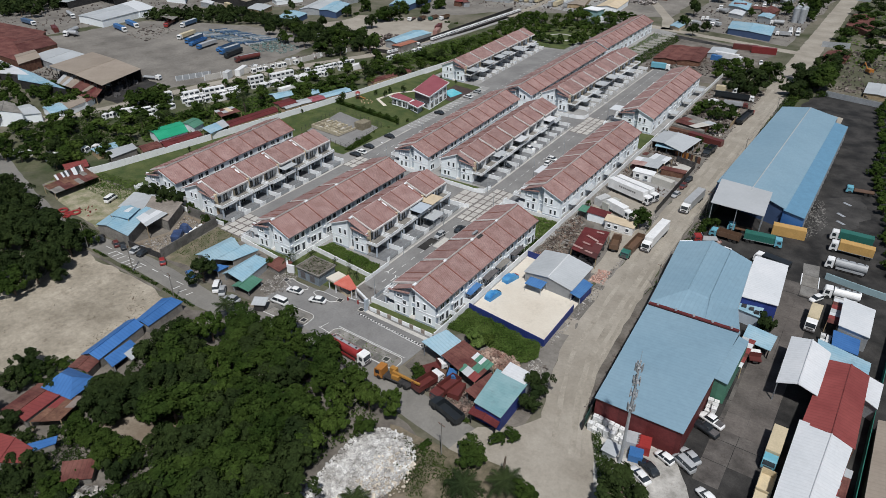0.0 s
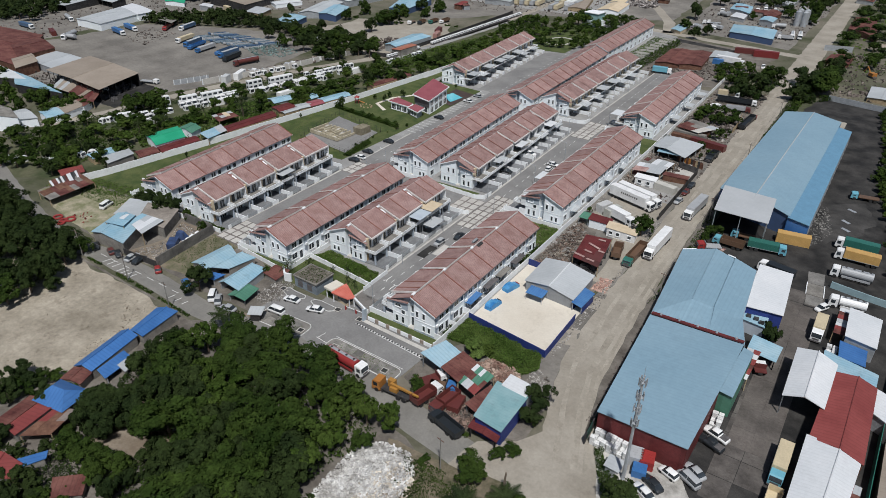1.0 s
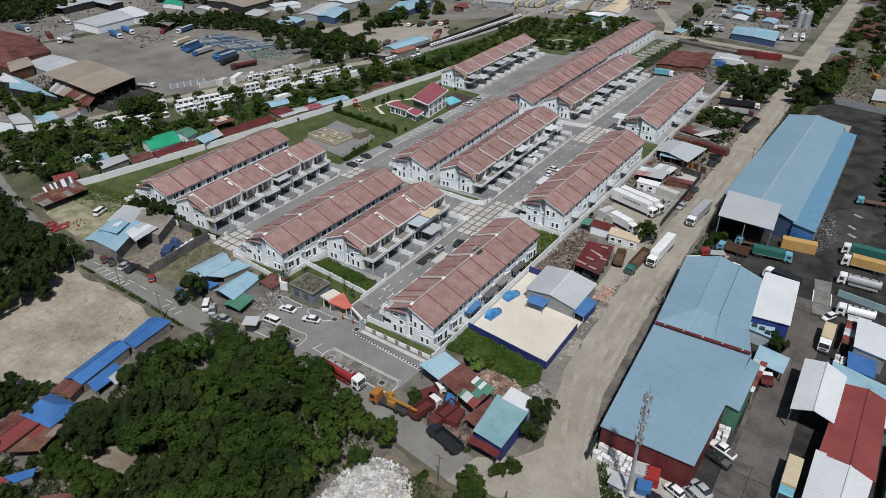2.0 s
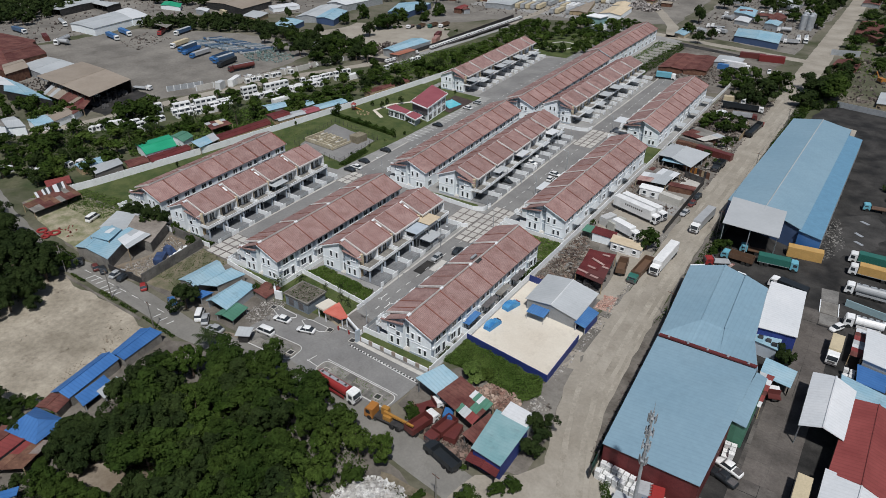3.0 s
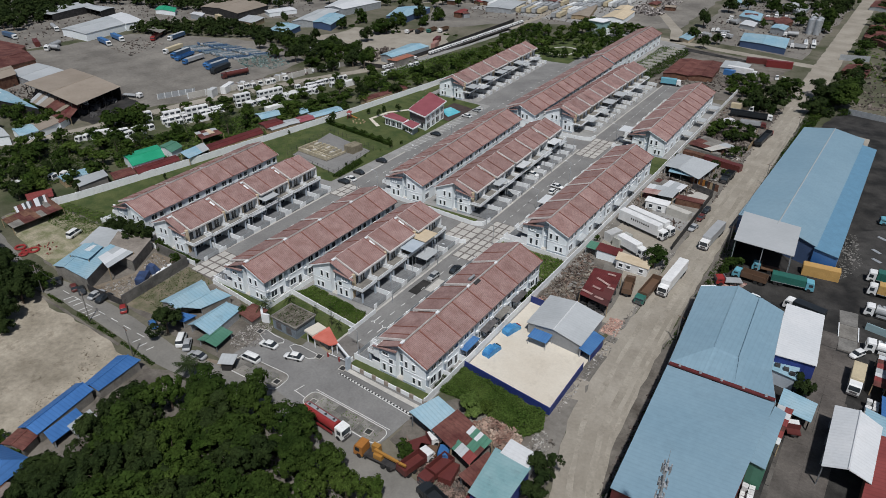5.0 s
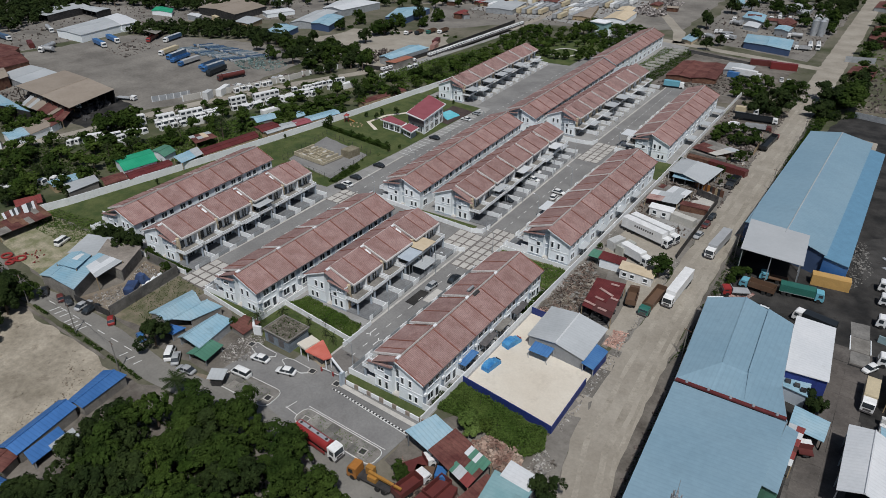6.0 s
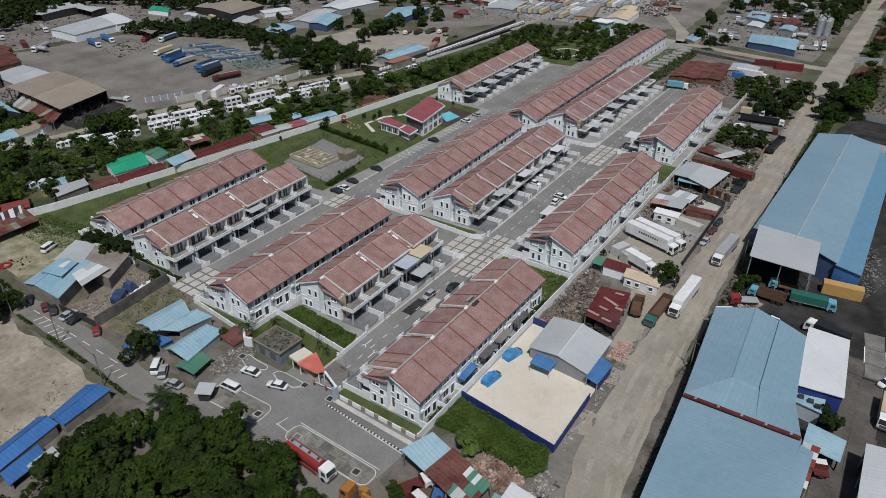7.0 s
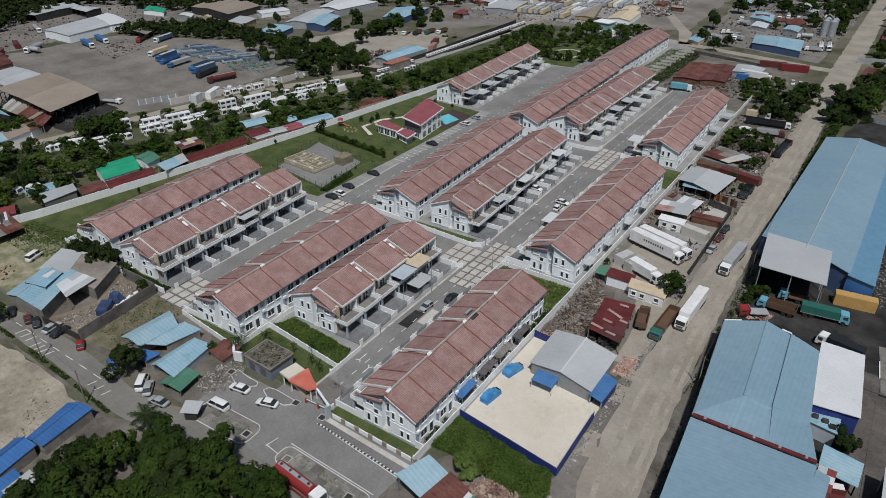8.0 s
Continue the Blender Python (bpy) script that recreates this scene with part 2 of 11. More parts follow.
WHITE_P = paint("white_vehicle", (0.82, 0.82, 0.81))
CREAM_P = paint("cream_vehicle", (0.58, 0.49, 0.33))
YELLOW_P = paint("yellow_ochre", (0.55, 0.34, 0.12))
ORANGE_P = paint("orange_machine", (0.42, 0.175, 0.04))
RED_P = paint("red_vehicle", (0.31, 0.035, 0.032))
DKRED_P = paint("dark_red_vehicle", (0.125, 0.034, 0.030))
BLUE_P = paint("blue_vehicle", (0.05, 0.16, 0.38))
CYAN_P = paint("turquoise_vehicle", (0.16, 0.42, 0.52))
GREEN_P = paint("green_vehicle", (0.035, 0.15, 0.12))
BLACK_P = paint("black_vehicle", (0.022, 0.026, 0.03))
GREY_P = paint("silver_grey_vehicle", (0.40, 0.41, 0.42))
BROWN_P = paint("brown_vehicle", (0.14, 0.085, 0.055))
TRUCKBLUE_P = paint("dull_blue_vehicle", (0.065, 0.12, 0.21))


# ---- mesh building ----
class Shape:
    """Collects vertices and faces of one mesh."""

    def __init__(self):
        self.v, self.f = [], []

    def hexa(self, p):
        """Eight corners: four below, then the four above them, each ring counter-clockwise from above."""
        i = len(self.v)
        self.v += [tuple(q) for q in p]
        self.f += [(i + 3, i + 2, i + 1, i), (i + 4, i + 5, i + 6, i + 7)]
        self.f += [(i + k, i + (k + 1) % 4, i + 4 + (k + 1) % 4, i + 4 + k) for k in range(4)]
        return self

    def box(self, x0, x1, y0, y1, z0, z1):
        return self.hexa([(x0, y0, z0), (x1, y0, z0), (x1, y1, z0), (x0, y1, z0), (x0, y0, z1), (x1, y0, z1), (x1, y1, z1), (x0, y1, z1)])

    def slab(self, p4, thick):
        """A plate whose top is the quad p4 (counter-clockwise from above)."""
        return self.hexa([(x, y, z - thick) for x, y, z in p4] + list(p4))

    def extrude_x(self, prof, x0, x1):
        """A profile of (y, z), counter-clockwise seen from +x, drawn from x0 to x1."""
        i, n = len(self.v), len(prof)
        self.v += [(x0, y, z) for y, z in prof] + [(x1, y, z) for y, z in prof]
        self.f += [tuple(i + k for k in reversed(range(n))), tuple(i + n + k for k in range(n))]
        self.f += [(i + k, i + (k + 1) % n, i + n + (k + 1) % n, i + n + k) for k in range(n)]
        return self

    def prism(self, pts, z0, z1):
        i, n = len(self.v), len(pts)
        self.v += [(x, y, z0) for x, y in pts] + [(x, y, z1) for x, y in pts]
        self.f += [tuple(i + k for k in reversed(range(n))), tuple(i + n + k for k in range(n))]
        self.f += [(i + k, i + (k + 1) % n, i + n + (k + 1) % n, i + n + k) for k in range(n)]
        return self

    def tube(self, a, b, r0, r1=None, n=8):
        r1 = r0 if r1 is None else r1
        a, b = Vector(a), Vector(b)
        q = (b - a).to_track_quat("Z", "Y")
        i = len(self.v)
        for c, r in ((a, r0), (b, r1)):
            self.v += [tuple(c + q @ Vector((r * math.cos(2 * math.pi * k / n), r * math.sin(2 * math.pi * k / n), 0))) for k in range(n)]
        self.f += [tuple(i + k for k in reversed(range(n))), tuple(i + n + k for k in range(n))]
        self.f += [(i + k, i + (k + 1) % n, i + n + (k + 1) % n, i + n + k) for k in range(n)]
        return self

    def sweep(self, pts, r, n=5):
        """A round cable along the points."""
        i = len(self.v)
        for k, p in enumerate(pts):
            d = (Vector(pts[min(k + 1, len(pts) - 1)]) - Vector(pts[max(k - 1, 0)])).to_track_quat("Z", "Y")
            self.v += [tuple(Vector(p) + d @ Vector((r * math.cos(6.2832 * j / n), r * math.sin(6.2832 * j / n), 0))) for j in range(n)]
        for k in range(len(pts) - 1):
            self.f += [(i + k * n + j, i + k * n + (j + 1) % n, i + (k + 1) * n + (j + 1) % n, i + (k + 1) * n + j) for j in range(n)]
        return self

    def mesh(self, name, material):
        me = bpy.data.meshes.new(name)
        me.from_pydata(self.v, [], self.f)
        me.materials.append(material)
        me.update()
        return me


def part(name, shape, material, parent, label="", at=None):
    """One mesh object under a thing or a part."""
    me = shape if isinstance(shape, bpy.types.Mesh) else shape.mesh(name, material)
    ob = new(name, me)
    ob.parent = parent
    if at is not None:
        ob.matrix_basis = at
    return tagged(ob, label) if label else ob


def thing(name, m, label, category, group=""):
    return tagged_at(new(name), m, label, category, group)


def tagged_at(ob, m, label, category, group="", kind=""):
    ob.matrix_basis = m
    return tagged(ob, label, category, group, kind)


def single(name, shape, material, m, label, category, group="", kind=""):
    """A thing that is one mesh."""
    return tagged_at(new(name, shape.mesh(name, material)), m, label, category, group, kind)


FLAT = Matrix.Identity(4)


def at(x, y, z=0.0, turn=0.0):
    return pose(x, y, z, 0, 0, turn)


KEPT = {}
CLUTTER_TREES = []


def placed(key, build, m):
    """Builds a thing of that key once, and copies it later on."""
    if key in KEPT:
        return copy_thing(KEPT[key], m)
    ob = build()
    ob.matrix_basis = m
    KEPT[key] = ob
    return ob


# ---- ground ----
def wobbly(pts, step, amount, seed):
    """The outline with its edges cut into steps and shifted a little."""
    rnd = random.Random(seed)
    out = []
    for (x0, y0), (x1, y1) in zip(pts, pts[1:] + pts[:1]):
        n = max(1, int(math.hypot(x1 - x0, y1 - y0) / step))
        for k in range(n):
            t = k / n
            s = amount if k else amount * 0.4
            out.append((x0 + (x1 - x0) * t + rnd.uniform(-s, s), y0 + (y1 - y0) * t + rnd.uniform(-s, s)))
    return out


def patch(name, pts, z, material, label, category, wob=0.0, step=3.0, seed=1, kind="structure"):
    """A thin sheet of ground; the edge runs down into what lies below."""
    p = wobbly(pts, step, wob, seed) if wob else pts
    area = sum(x0 * y1 - x1 * y0 for (x0, y0), (x1, y1) in zip(p, p[1:] + p[:1]))
    if area < 0:
        p = p[::-1]
    return single(name, Shape().prism(p, -0.3, z), material, FLAT, label, category, "", kind)


def strip(centres, width):
    """Outline of a road of that width along its centre line; a centre may bring its own width."""
    left, right = [], []
    for k, c in enumerate(centres):
        a, b = centres[max(k - 1, 0)], centres[min(k + 1, len(centres) - 1)]
        d = Vector((b[0] - a[0], b[1] - a[1])).normalized()
        w = (c[2] if len(c) > 2 else width) / 2
        left.append((c[0] - d.y * w, c[1] + d.x * w))
        right.append((c[0] + d.y * w, c[1] - d.x * w))
    return right + left[::-1]


ground = Shape()
ground.box(-3000, 3000, -2500, 3500, -2.0, 0.0)
single("ground", ground, MAT["ground"], FLAT, "rough scrubland soil with patches of grass", "ground", "", "structure")

# ---- ground sheets ----
SOUTH = [(-330, 20, 5.5), (-200, -2, 5.5), (-142, -17, 5.5), (-112, -22.5, 5.5), (-91, -20.6, 6), (-70, -20.8, 6), (-52, -22.0, 6), (-36, -20.5, 6), (-20, -17.8, 6.5), (0, -20.6, 7), (14, -22.6, 7), (26, -24.5, 7), (37, -24.5, 8)]
patch("cleared_lot", [(-135, -28), (-110, -27.5), (-102, -25.9), (-80, -26.1), (-66, -26.3), (-60, -27.4), (-57, -33), (-55, -52), (-62, -62), (-90, -70), (-140, -60)], 0.03, MAT["sand"], "bare pale sandy cleared lot", "lot", 0.8, 3, 2)
patch("forest_floor", [(-60, -27), (-25, -22), (0, -25), (25, -30), (45, -34), (45, -80), (-20, -95), (-80, -80), (-62, -60)], 0.02, MAT["dark_soil"], "dark soil under the trees", "ground", 0.8, 4, 3)
patch("estate_ground", [(-119, 4), (-66, 4), (-47, 0), (-24, -1), (2.2, -3), (3, 66), (2, 132), (1, 218), (-18, 222), (-44, 230), (-44, 312), (-96, 330), (-117, 180), (-128, 100), (-134, 40)], 0.03, MAT["paving"], "grey concrete paving of the housing estate", "paving")
patch("lawn", [(-142, 3), (-119.6, 4.6), (-120.4, 61), (-84, 64), (-83.4, 100), (-84.6, 158), (-117.6, 160), (-123, 118), (-129, 84), (-134, 36)], 0.06, MAT["grass"], "mown grass inside the estate wall", "lawn")
patch("lawn", [(-116.6, 160), (-112, 160), (-112.5, 236), (-78, 240), (-76, 306), (-112, 306), (-113.4, 240)], 0.06, MAT["grass"], "grass behind a far terrace", "lawn")
patch("lawn", [(-66, 2.4), (-47.4, 0.8), (-47.4, 9.8), (-49.6, 3.4), (-65.6, 5.0)], 0.06, MAT["grass"], "lawn round the corner house", "lawn")
patch("lawn", [(-47.0, -1.6), (-25.6, -0.8), (-25.3, 7.9), (-47.0, 9.8)], 0.06, MAT["grass"], "lawn round the pump house", "lawn")
patch("lawn", [(1.7, -2.5), (1.7, 0.2), (-18.2, 0.2), (-18.2, -2.4)], 0.06, MAT["grass"], "narrow lawn before the end house", "lawn")
patch("lawn", [(1.7, 129.8), (1.4, 145.4), (-18, 145.4), (-18, 130.4)], 0.06, MAT["grass"], "grass gap between two terraces", "lawn")
patch("lawn", [(-66, 66.8), (-30.5, 65.6), (-30.5, 69.0), (-66, 67.8)], 0.06, MAT["grass"], "narrow planted strip at the terrace ends", "lawn")
patch("dark_lot", [(-44.5, 231), (-18, 221), (4, 226), (14, 300), (-44, 310)], 0.025, MAT["dark_soil"], "dark soil round the rusty sheds", "lot", 0.8, 4, 187)
patch("trailer_lot", [(-200, 330), (-112, 330), (-108, 430), (-200, 420)], 0.045, MAT["paving"], "pale concrete of a far trailer depot", "yard", 1.0, 6, 188)
patch("truck_yard", [(-208, 38), (-188, 101), (-196, 168), (-225, 182), (-262, 178), (-320, 150), (-330, 90), (-262, 44)], 0.03, MAT["yard_soil"], "compacted grey soil truck yard", "yard", 1.5, 6, 4)
patch("factory_yard", [(38, -16), (44, -30), (66, -34), (96, -30), (100, 60), (88, 130), (78, 240), (44, 242), (36.5, 190), (36.5, 60), (38, 30)], 0.03, MAT["asphalt_dark"], "dark oil-stained asphalt factory yard", "yard", 0.6, 5, 5)
patch("pale_forecourt", [(41, -4), (57.6, -6.6), (59, -9), (66, -19), (69, -30), (44, -30), (43.5, -12)], 0.05, surf("white_dusty_concrete", (0.25, 0.238, 0.215), (0.50, 0.48, 0.445), 0.25, 0.95, 0, 1.8, 0.15, 0, stain=0.45, amp=0.12), "dusty concrete parking apron", "apron", 0.6, 3, 6)
patch("lorry_park", [(4, 42), (22, 38), (24, 60), (23.5, 130), (23.5, 225), (1.5, 230), (2, 62)], 0.04, MAT["yard_soil"], "dusty lorry park of compacted soil", "yard", 0.5, 4, 7)
patch("scrap_lot", [(2, -14), (10, -16), (31, -16), (31, 6), (22, 8), (6, 2), (2, -4)], 0.035, MAT["dark_soil"], "dark soil of a scrap yard", "lot", 0.7, 3, 8)
patch("far_yard", [(-52, 335), (15, 318), (18, 480), (-60, 520)], 0.03, MAT["yard_soil"], "dusty depot yard", "yard", 1.5, 8, 9)
patch("far_yard", [(-190, 260), (-150, 310), (-60, 350), (-70, 520), (-200, 480), (-230, 330)], 0.03, MAT["yard_soil"], "pale soil of a far industrial lot", "yard", 2, 9, 10)
patch("far_yard", [(-228, 186), (-160, 176), (-156, 240), (-175, 262), (-225, 240)], 0.03, MAT["dirt_road"], "pale bare earth among workshops", "yard", 2, 8, 11)
patch("far_yard", [(-430, 60), (-335, 70), (-330, 190), (-250, 260), (-330, 330), (-520, 200)], 0.025, MAT["yard_soil"], "grey soil between far workshops", "yard", 2, 9, 12)
patch("shack_ground", [(-104, -17), (-40, -16.5), (-40, -4), (-64, 3), (-80, 5), (-104, 8), (-150, 4), (-146, -10)], 0.035, MAT["dark_soil"], "dark dirt ground among shacks", "ground", 0.8, 3, 13)
patch("roadside_strip", [(-44, -17.5), (-20, -13.5), (-20, -15), (-36, -18), (-44, -19.3)], 0.04, MAT["soil"], "bare verge beside the road", "verge", 0.3, 2, 14)

patch("road", strip(SOUTH, 6), 0.06, MAT["lane"], "worn tan-grey asphalt lane beside the trees", "road", 0.25, 3, 15)
DIRT = [(52, -60, 9), (47, -30, 9), (40, -16, 10.5), (35, -2, 10), (31.8, 10, 10.4), (30, 35, 9.6), (28.6, 70, 9.4), (28.2, 100, 9.4), (28, 145, 9.4), (27.6, 200, 9.6), (27.6, 270, 11), (26, 460, 11), (23, 800, 11)]
patch("dirt_road", strip(DIRT, 10), 0.07, MAT["dirt_road"], "wide pale dusty road", "road", 0.35, 3, 16)
patch("junction", [(22, -30), (30, -29), (44, -32), (47, -22), (41, -12), (35, -8), (30, -16), (24, -20)], 0.075, MAT["dirt_road"], "dusty road junction", "road", 0.4, 3, 17)
patch("cross_road", strip([(-70, 322), (-20, 313), (25, 306)], 7), 0.05, MAT["dirt_road"], "pale dusty cross road", "road", 0.3, 4, 18)
patch("cab_lane", strip([(-148.2, 175.4), (-148.6, 199.8), (-147.3, 229.8), (-145.6, 256.8), (-144.5, 291.6)], 6), 0.05, MAT["paving"], "pale concrete lane beside rows of white cabs", "lane", 0.4, 5, 28)
patch("depot_lane", strip([(-235, 2, 6), (-199, 26, 6), (-192, 58, 6), (-188, 86, 6), (-184.5, 98, 6), (-178.5, 116, 6), (-172, 140, 6), (-160, 168, 5.5), (-149, 240, 5), (-146, 306, 5), (-150, 380, 6)], 6), 0.05, MAT["dirt_road"], "pale lane along the truck yard", "lane", 0.3, 4, 19)
patch("far_lane", strip([(-240, 330), (-150, 385), (-90, 400), (-60, 345), (-52, 318)], 7), 0.05, MAT["dirt_road"], "pale far lane", "lane", 0.4, 6, 20)

patch("factory_verge", [(40.6, -8), (38.6, 28), (36.6, 62), (35.8, 95), (34.6, 150), (34.4, 236), (32.0, 236), (32.4, 150), (32.6, 100), (33.4, 70), (34.4, 36), (36.2, 10), (39.2, -6)], 0.09, MAT["dark_soil"], "rubble-strewn brown verge along the factory wall", "verge", 0.3, 3, 26)
patch("scrub_ground", [(-185, -20), (-150, -2), (-136, 36), (-131, 84), (-125, 117), (-117, 178), (-114, 250), (-143, 300), (-145, 240), (-156, 168), (-175, 99), (-197, 26)], 0.02, surf("dark_scrub_soil", (0.045, 0.06, 0.025), (0.12, 0.115, 0.07), 0.08, 0.95, 0, 0.8, 0.3, 0, stain=0.4), "dark scrubby ground west of the estate wall", "ground", 1.0, 5, 27)

# estate roads
patch("estate_road", [(-25.3, -1), (-18.4, -1), (-18.6, 48), (-19.5, 130), (-22.5, 240), (-30, 240), (-28.5, 130), (-26.2, 60)], 0.08, MAT["asphalt_pale"], "grey asphalt estate street", "road")
patch("estate_road", [(-66.6, 4), (-65.9, 60), (-70.6, 140), (-74, 310), (-84, 310), (-79.8, 140), (-78, 60), (-77, 4)], 0.08, MAT["asphalt_pale"], "grey asphalt estate street with parking", "road")
patch("estate_road", [(-80, 160), (-87.4, 160), (-91.4, 234), (-80.6, 240)], 0.075, MAT["asphalt_pale"], "grey asphalt parking verge", "road")
patch("estate_cross_road", [(-78, 57), (-24.5, 55.5), (-24.5, 65), (-78, 66.3)], 0.09, MAT["asphalt_pale"], "grey asphalt cross street", "road")
patch("estate_cross_road", [(-82, 138.5), (-27, 136.5), (-27, 145.5), (-82, 142.5)], 0.09, MAT["asphalt_pale"], "grey asphalt cross street", "road")
patch("estate_cross_road", [(-18.9, 51.5), (-2, 51.5), (-2, 62), (-18.9, 62)], 0.085, MAT["grass"], "grass gap between two terraces", "lawn")
patch("forecourt", [(-41, -13.8), (-40.5, -3.6), (-31, -3.4), (-31, -1.2), (-18, -1.2), (-17.6, -5.5), (1.8, -6.6), (1.4, -13), (1, -16.6), (-20, -17), (-26.5, -16)], 0.08, MAT["asphalt_pale"], "grey asphalt estate forecourt", "forecourt")


def kerb_line(pts, name="kerb", mat_key="concrete", w=0.22, h=0.2, label="pale concrete kerb"):
    s = Shape()
    for (x0, y0), (x1, y1) in zip(pts, pts[1:]):
        d = Vector((x1 - x0, y1 - y0))
        if d.length < 1e-6:
            continue
        d.normalize()
        nx, ny = -d.y * w / 2, d.x * w / 2
        s.hexa([(x0 - nx, y0 - ny, 0), (x1 - nx, y1 - ny, 0), (x1 + nx, y1 + ny, 0), (x0 + nx, y0 + ny, 0), (x0 - nx, y0 - ny, h), (x1 - nx, y1 - ny, h), (x1 + nx, y1 + ny, h), (x0 + nx, y0 + ny, h)])
    return single(name, s, MAT[mat_key], FLAT, label, "kerb", "", "structure")


def island(x0, x1, y0, y1, turn, r=1.4):
    """A kerbed traffic island with broken concrete and weeds."""
    pts = []
    for cx, cy, a0 in ((x1 - r, y1 - r, 0), (x0 + r, y1 - r, 90), (x0 + r, y0 + r, 180), (x1 - r, y0 + r, 270)):
        pts += [(cx + r * math.cos(radians(a0 + k * 22.5)), cy + r * math.sin(radians(a0 + k * 22.5))) for k in range(5)]
    rot = Matrix.Rotation(radians(turn), 2)
    cx, cy = (x0 + x1) / 2, (y0 + y1) / 2
    pts = [tuple(rot @ Vector((x - cx, y - cy)) + Vector((cx, cy))) for x, y in pts]
    ground = patch("traffic_island", pts, 0.2, MAT["concrete_dark"], "cracked concrete traffic island", "island")
    kerb_line(pts + pts[:1], "kerb", "paint_white", 0.12, 0.25, "worn white painted island kerb")
    rnd = random.Random(int(x1 * 10))
    me = Shape().hexa([(-1.0, -0.85, 0), (1.0, -0.85, 0), (1.0, 0.85, 0), (-1.0, 0.85, 0), (-0.97, -0.82, 0.07), (0.97, -0.82, 0.07), (0.97, 0.82, 0.07), (-0.97, 0.82, 0.07)]).mesh("broken_slab", surf("weathered_island_slab", (0.13, 0.125, 0.115), (0.25, 0.24, 0.22), 0.35, 0.9, 0, 3, 0.2, 0.35, stain=0.5))
    for col in range(int((x1 - x0 - 1.2) / 2.15)):
        for row in (-0.88, 0.88):
            if rnd.random() < 0.85:
                q = rot @ Vector((x0 - cx + 1.7 + 2.15 * col, row))
                part("broken_slab", me, None, ground, at=pose(cx + q.x, cy + q.y, 0.19 + rnd.uniform(0, 0.03), radians(rnd.uniform(-1.5, 1.5)), radians(rnd.uniform(-1.5, 1.5)), radians(turn + rnd.uniform(-5, 5))))


kerb_line([(-25.5, 0), (-26.3, 55)], w=0.5, h=0.16)
kerb_line([(-26.9, 68), (-28.9, 136)], w=0.5, h=0.16)
kerb_line([(-29.2, 148), (-30.4, 240)], w=0.5, h=0.16)
kerb_line([(-18.3, 0), (-18.4, 49)], w=0.6, h=0.16)
kerb_line([(-18.8, 64), (-19.4, 130)], w=0.6, h=0.16)
kerb_line([(-20.4, 148), (-22.2, 212)], w=0.6, h=0.16)
kerb_line([(-66.4, 6), (-65.8, 56)], w=0.5, h=0.16)
kerb_line([(-66.4, 70), (-70.4, 138)], w=0.5, h=0.16)
kerb_line([(-71, 146), (-74, 308)], w=0.5, h=0.16)
kerb_line([(-77.2, 14), (-78.2, 57)], w=0.5, h=0.16)
kerb_line([(-78.2, 67), (-79.4, 98)], w=0.5, h=0.16)
island(-18.6, 0.8, -16.2, -12.2, -1)
island(-39.0, -25.2, -17.2, -12.0, 3, 1.6)
for pts in ([(-42.4, -5.2), (-38.8, -6.6), (-35.8, -5.7), (-34.8, -4.8), (-35.4, -4.0), (-38.5, -4.0), (-41.4, -3.6)], [(-32.8, -4.9), (-30.5, -5.9), (-26.6, -5.6), (-25.4, -4.6), (-26.0, -3.5), (-30.9, -3.4), (-32.4, -3.8)]):
    patch("planted_bed", pts, 0.2, MAT["asphalt"], "dark kerbed bed before the pump house", "bed")
    kerb_line(pts + pts[:1], "kerb", "paint_white", 0.12, 0.24, "white painted kerb of a bed")

# black and white kerb before the garden wall
kerb = tagged(new("striped_kerb"), "black and white striped kerb before the garden wall", "kerb", "", "structure")
kb = Shape().box(-0.2, 0.2, -0.14, 0.14, 0, 0.2)
kb_w, kb_b = kb.mesh("kerb_block", MAT["paint_white"]), kb.mesh("kerb_block", MAT["black_paint"])
for k in range(47):
    part("kerb_block", kb_w if k % 2 else kb_b, None, kerb, at=at(-17.6 + 0.407 * k, -5.35 - 0.0247 * k, 0.06, -3))
patch("footpath", [(-17.8, -5.1), (1.5, -6.3), (1.8, -2.85), (-18.2, -2.75)], 0.1, MAT["asphalt"], "dark grey footpath behind the striped kerb", "pavement")
kerb_line([(-18.0, -3.5), (1.7, -4.1)], "apron_strip", "concrete", 1.0, 0.14, "pale concrete strip beside the garden wall")


def marks(name, items, label):
    """Painted road marks: centre, length, width, turn."""
    s = Shape()
    for x, y, ln, w, turn in items:
        m = at(x, y, 0, turn)
        s.hexa([tuple(m @ Vector(p)) for p in ((-ln / 2, -w / 2, 0.05), (ln / 2, -w / 2, 0.05), (ln / 2, w / 2, 0.05), (-ln / 2, w / 2, 0.05), (-ln / 2, -w / 2, 0.1), (ln / 2, -w / 2, 0.1), (ln / 2, w / 2, 0.1), (-ln / 2, w / 2, 0.1))])
    return single(name, s, MAT["paint_white"], FLAT, label, "road marking", "", "structure")


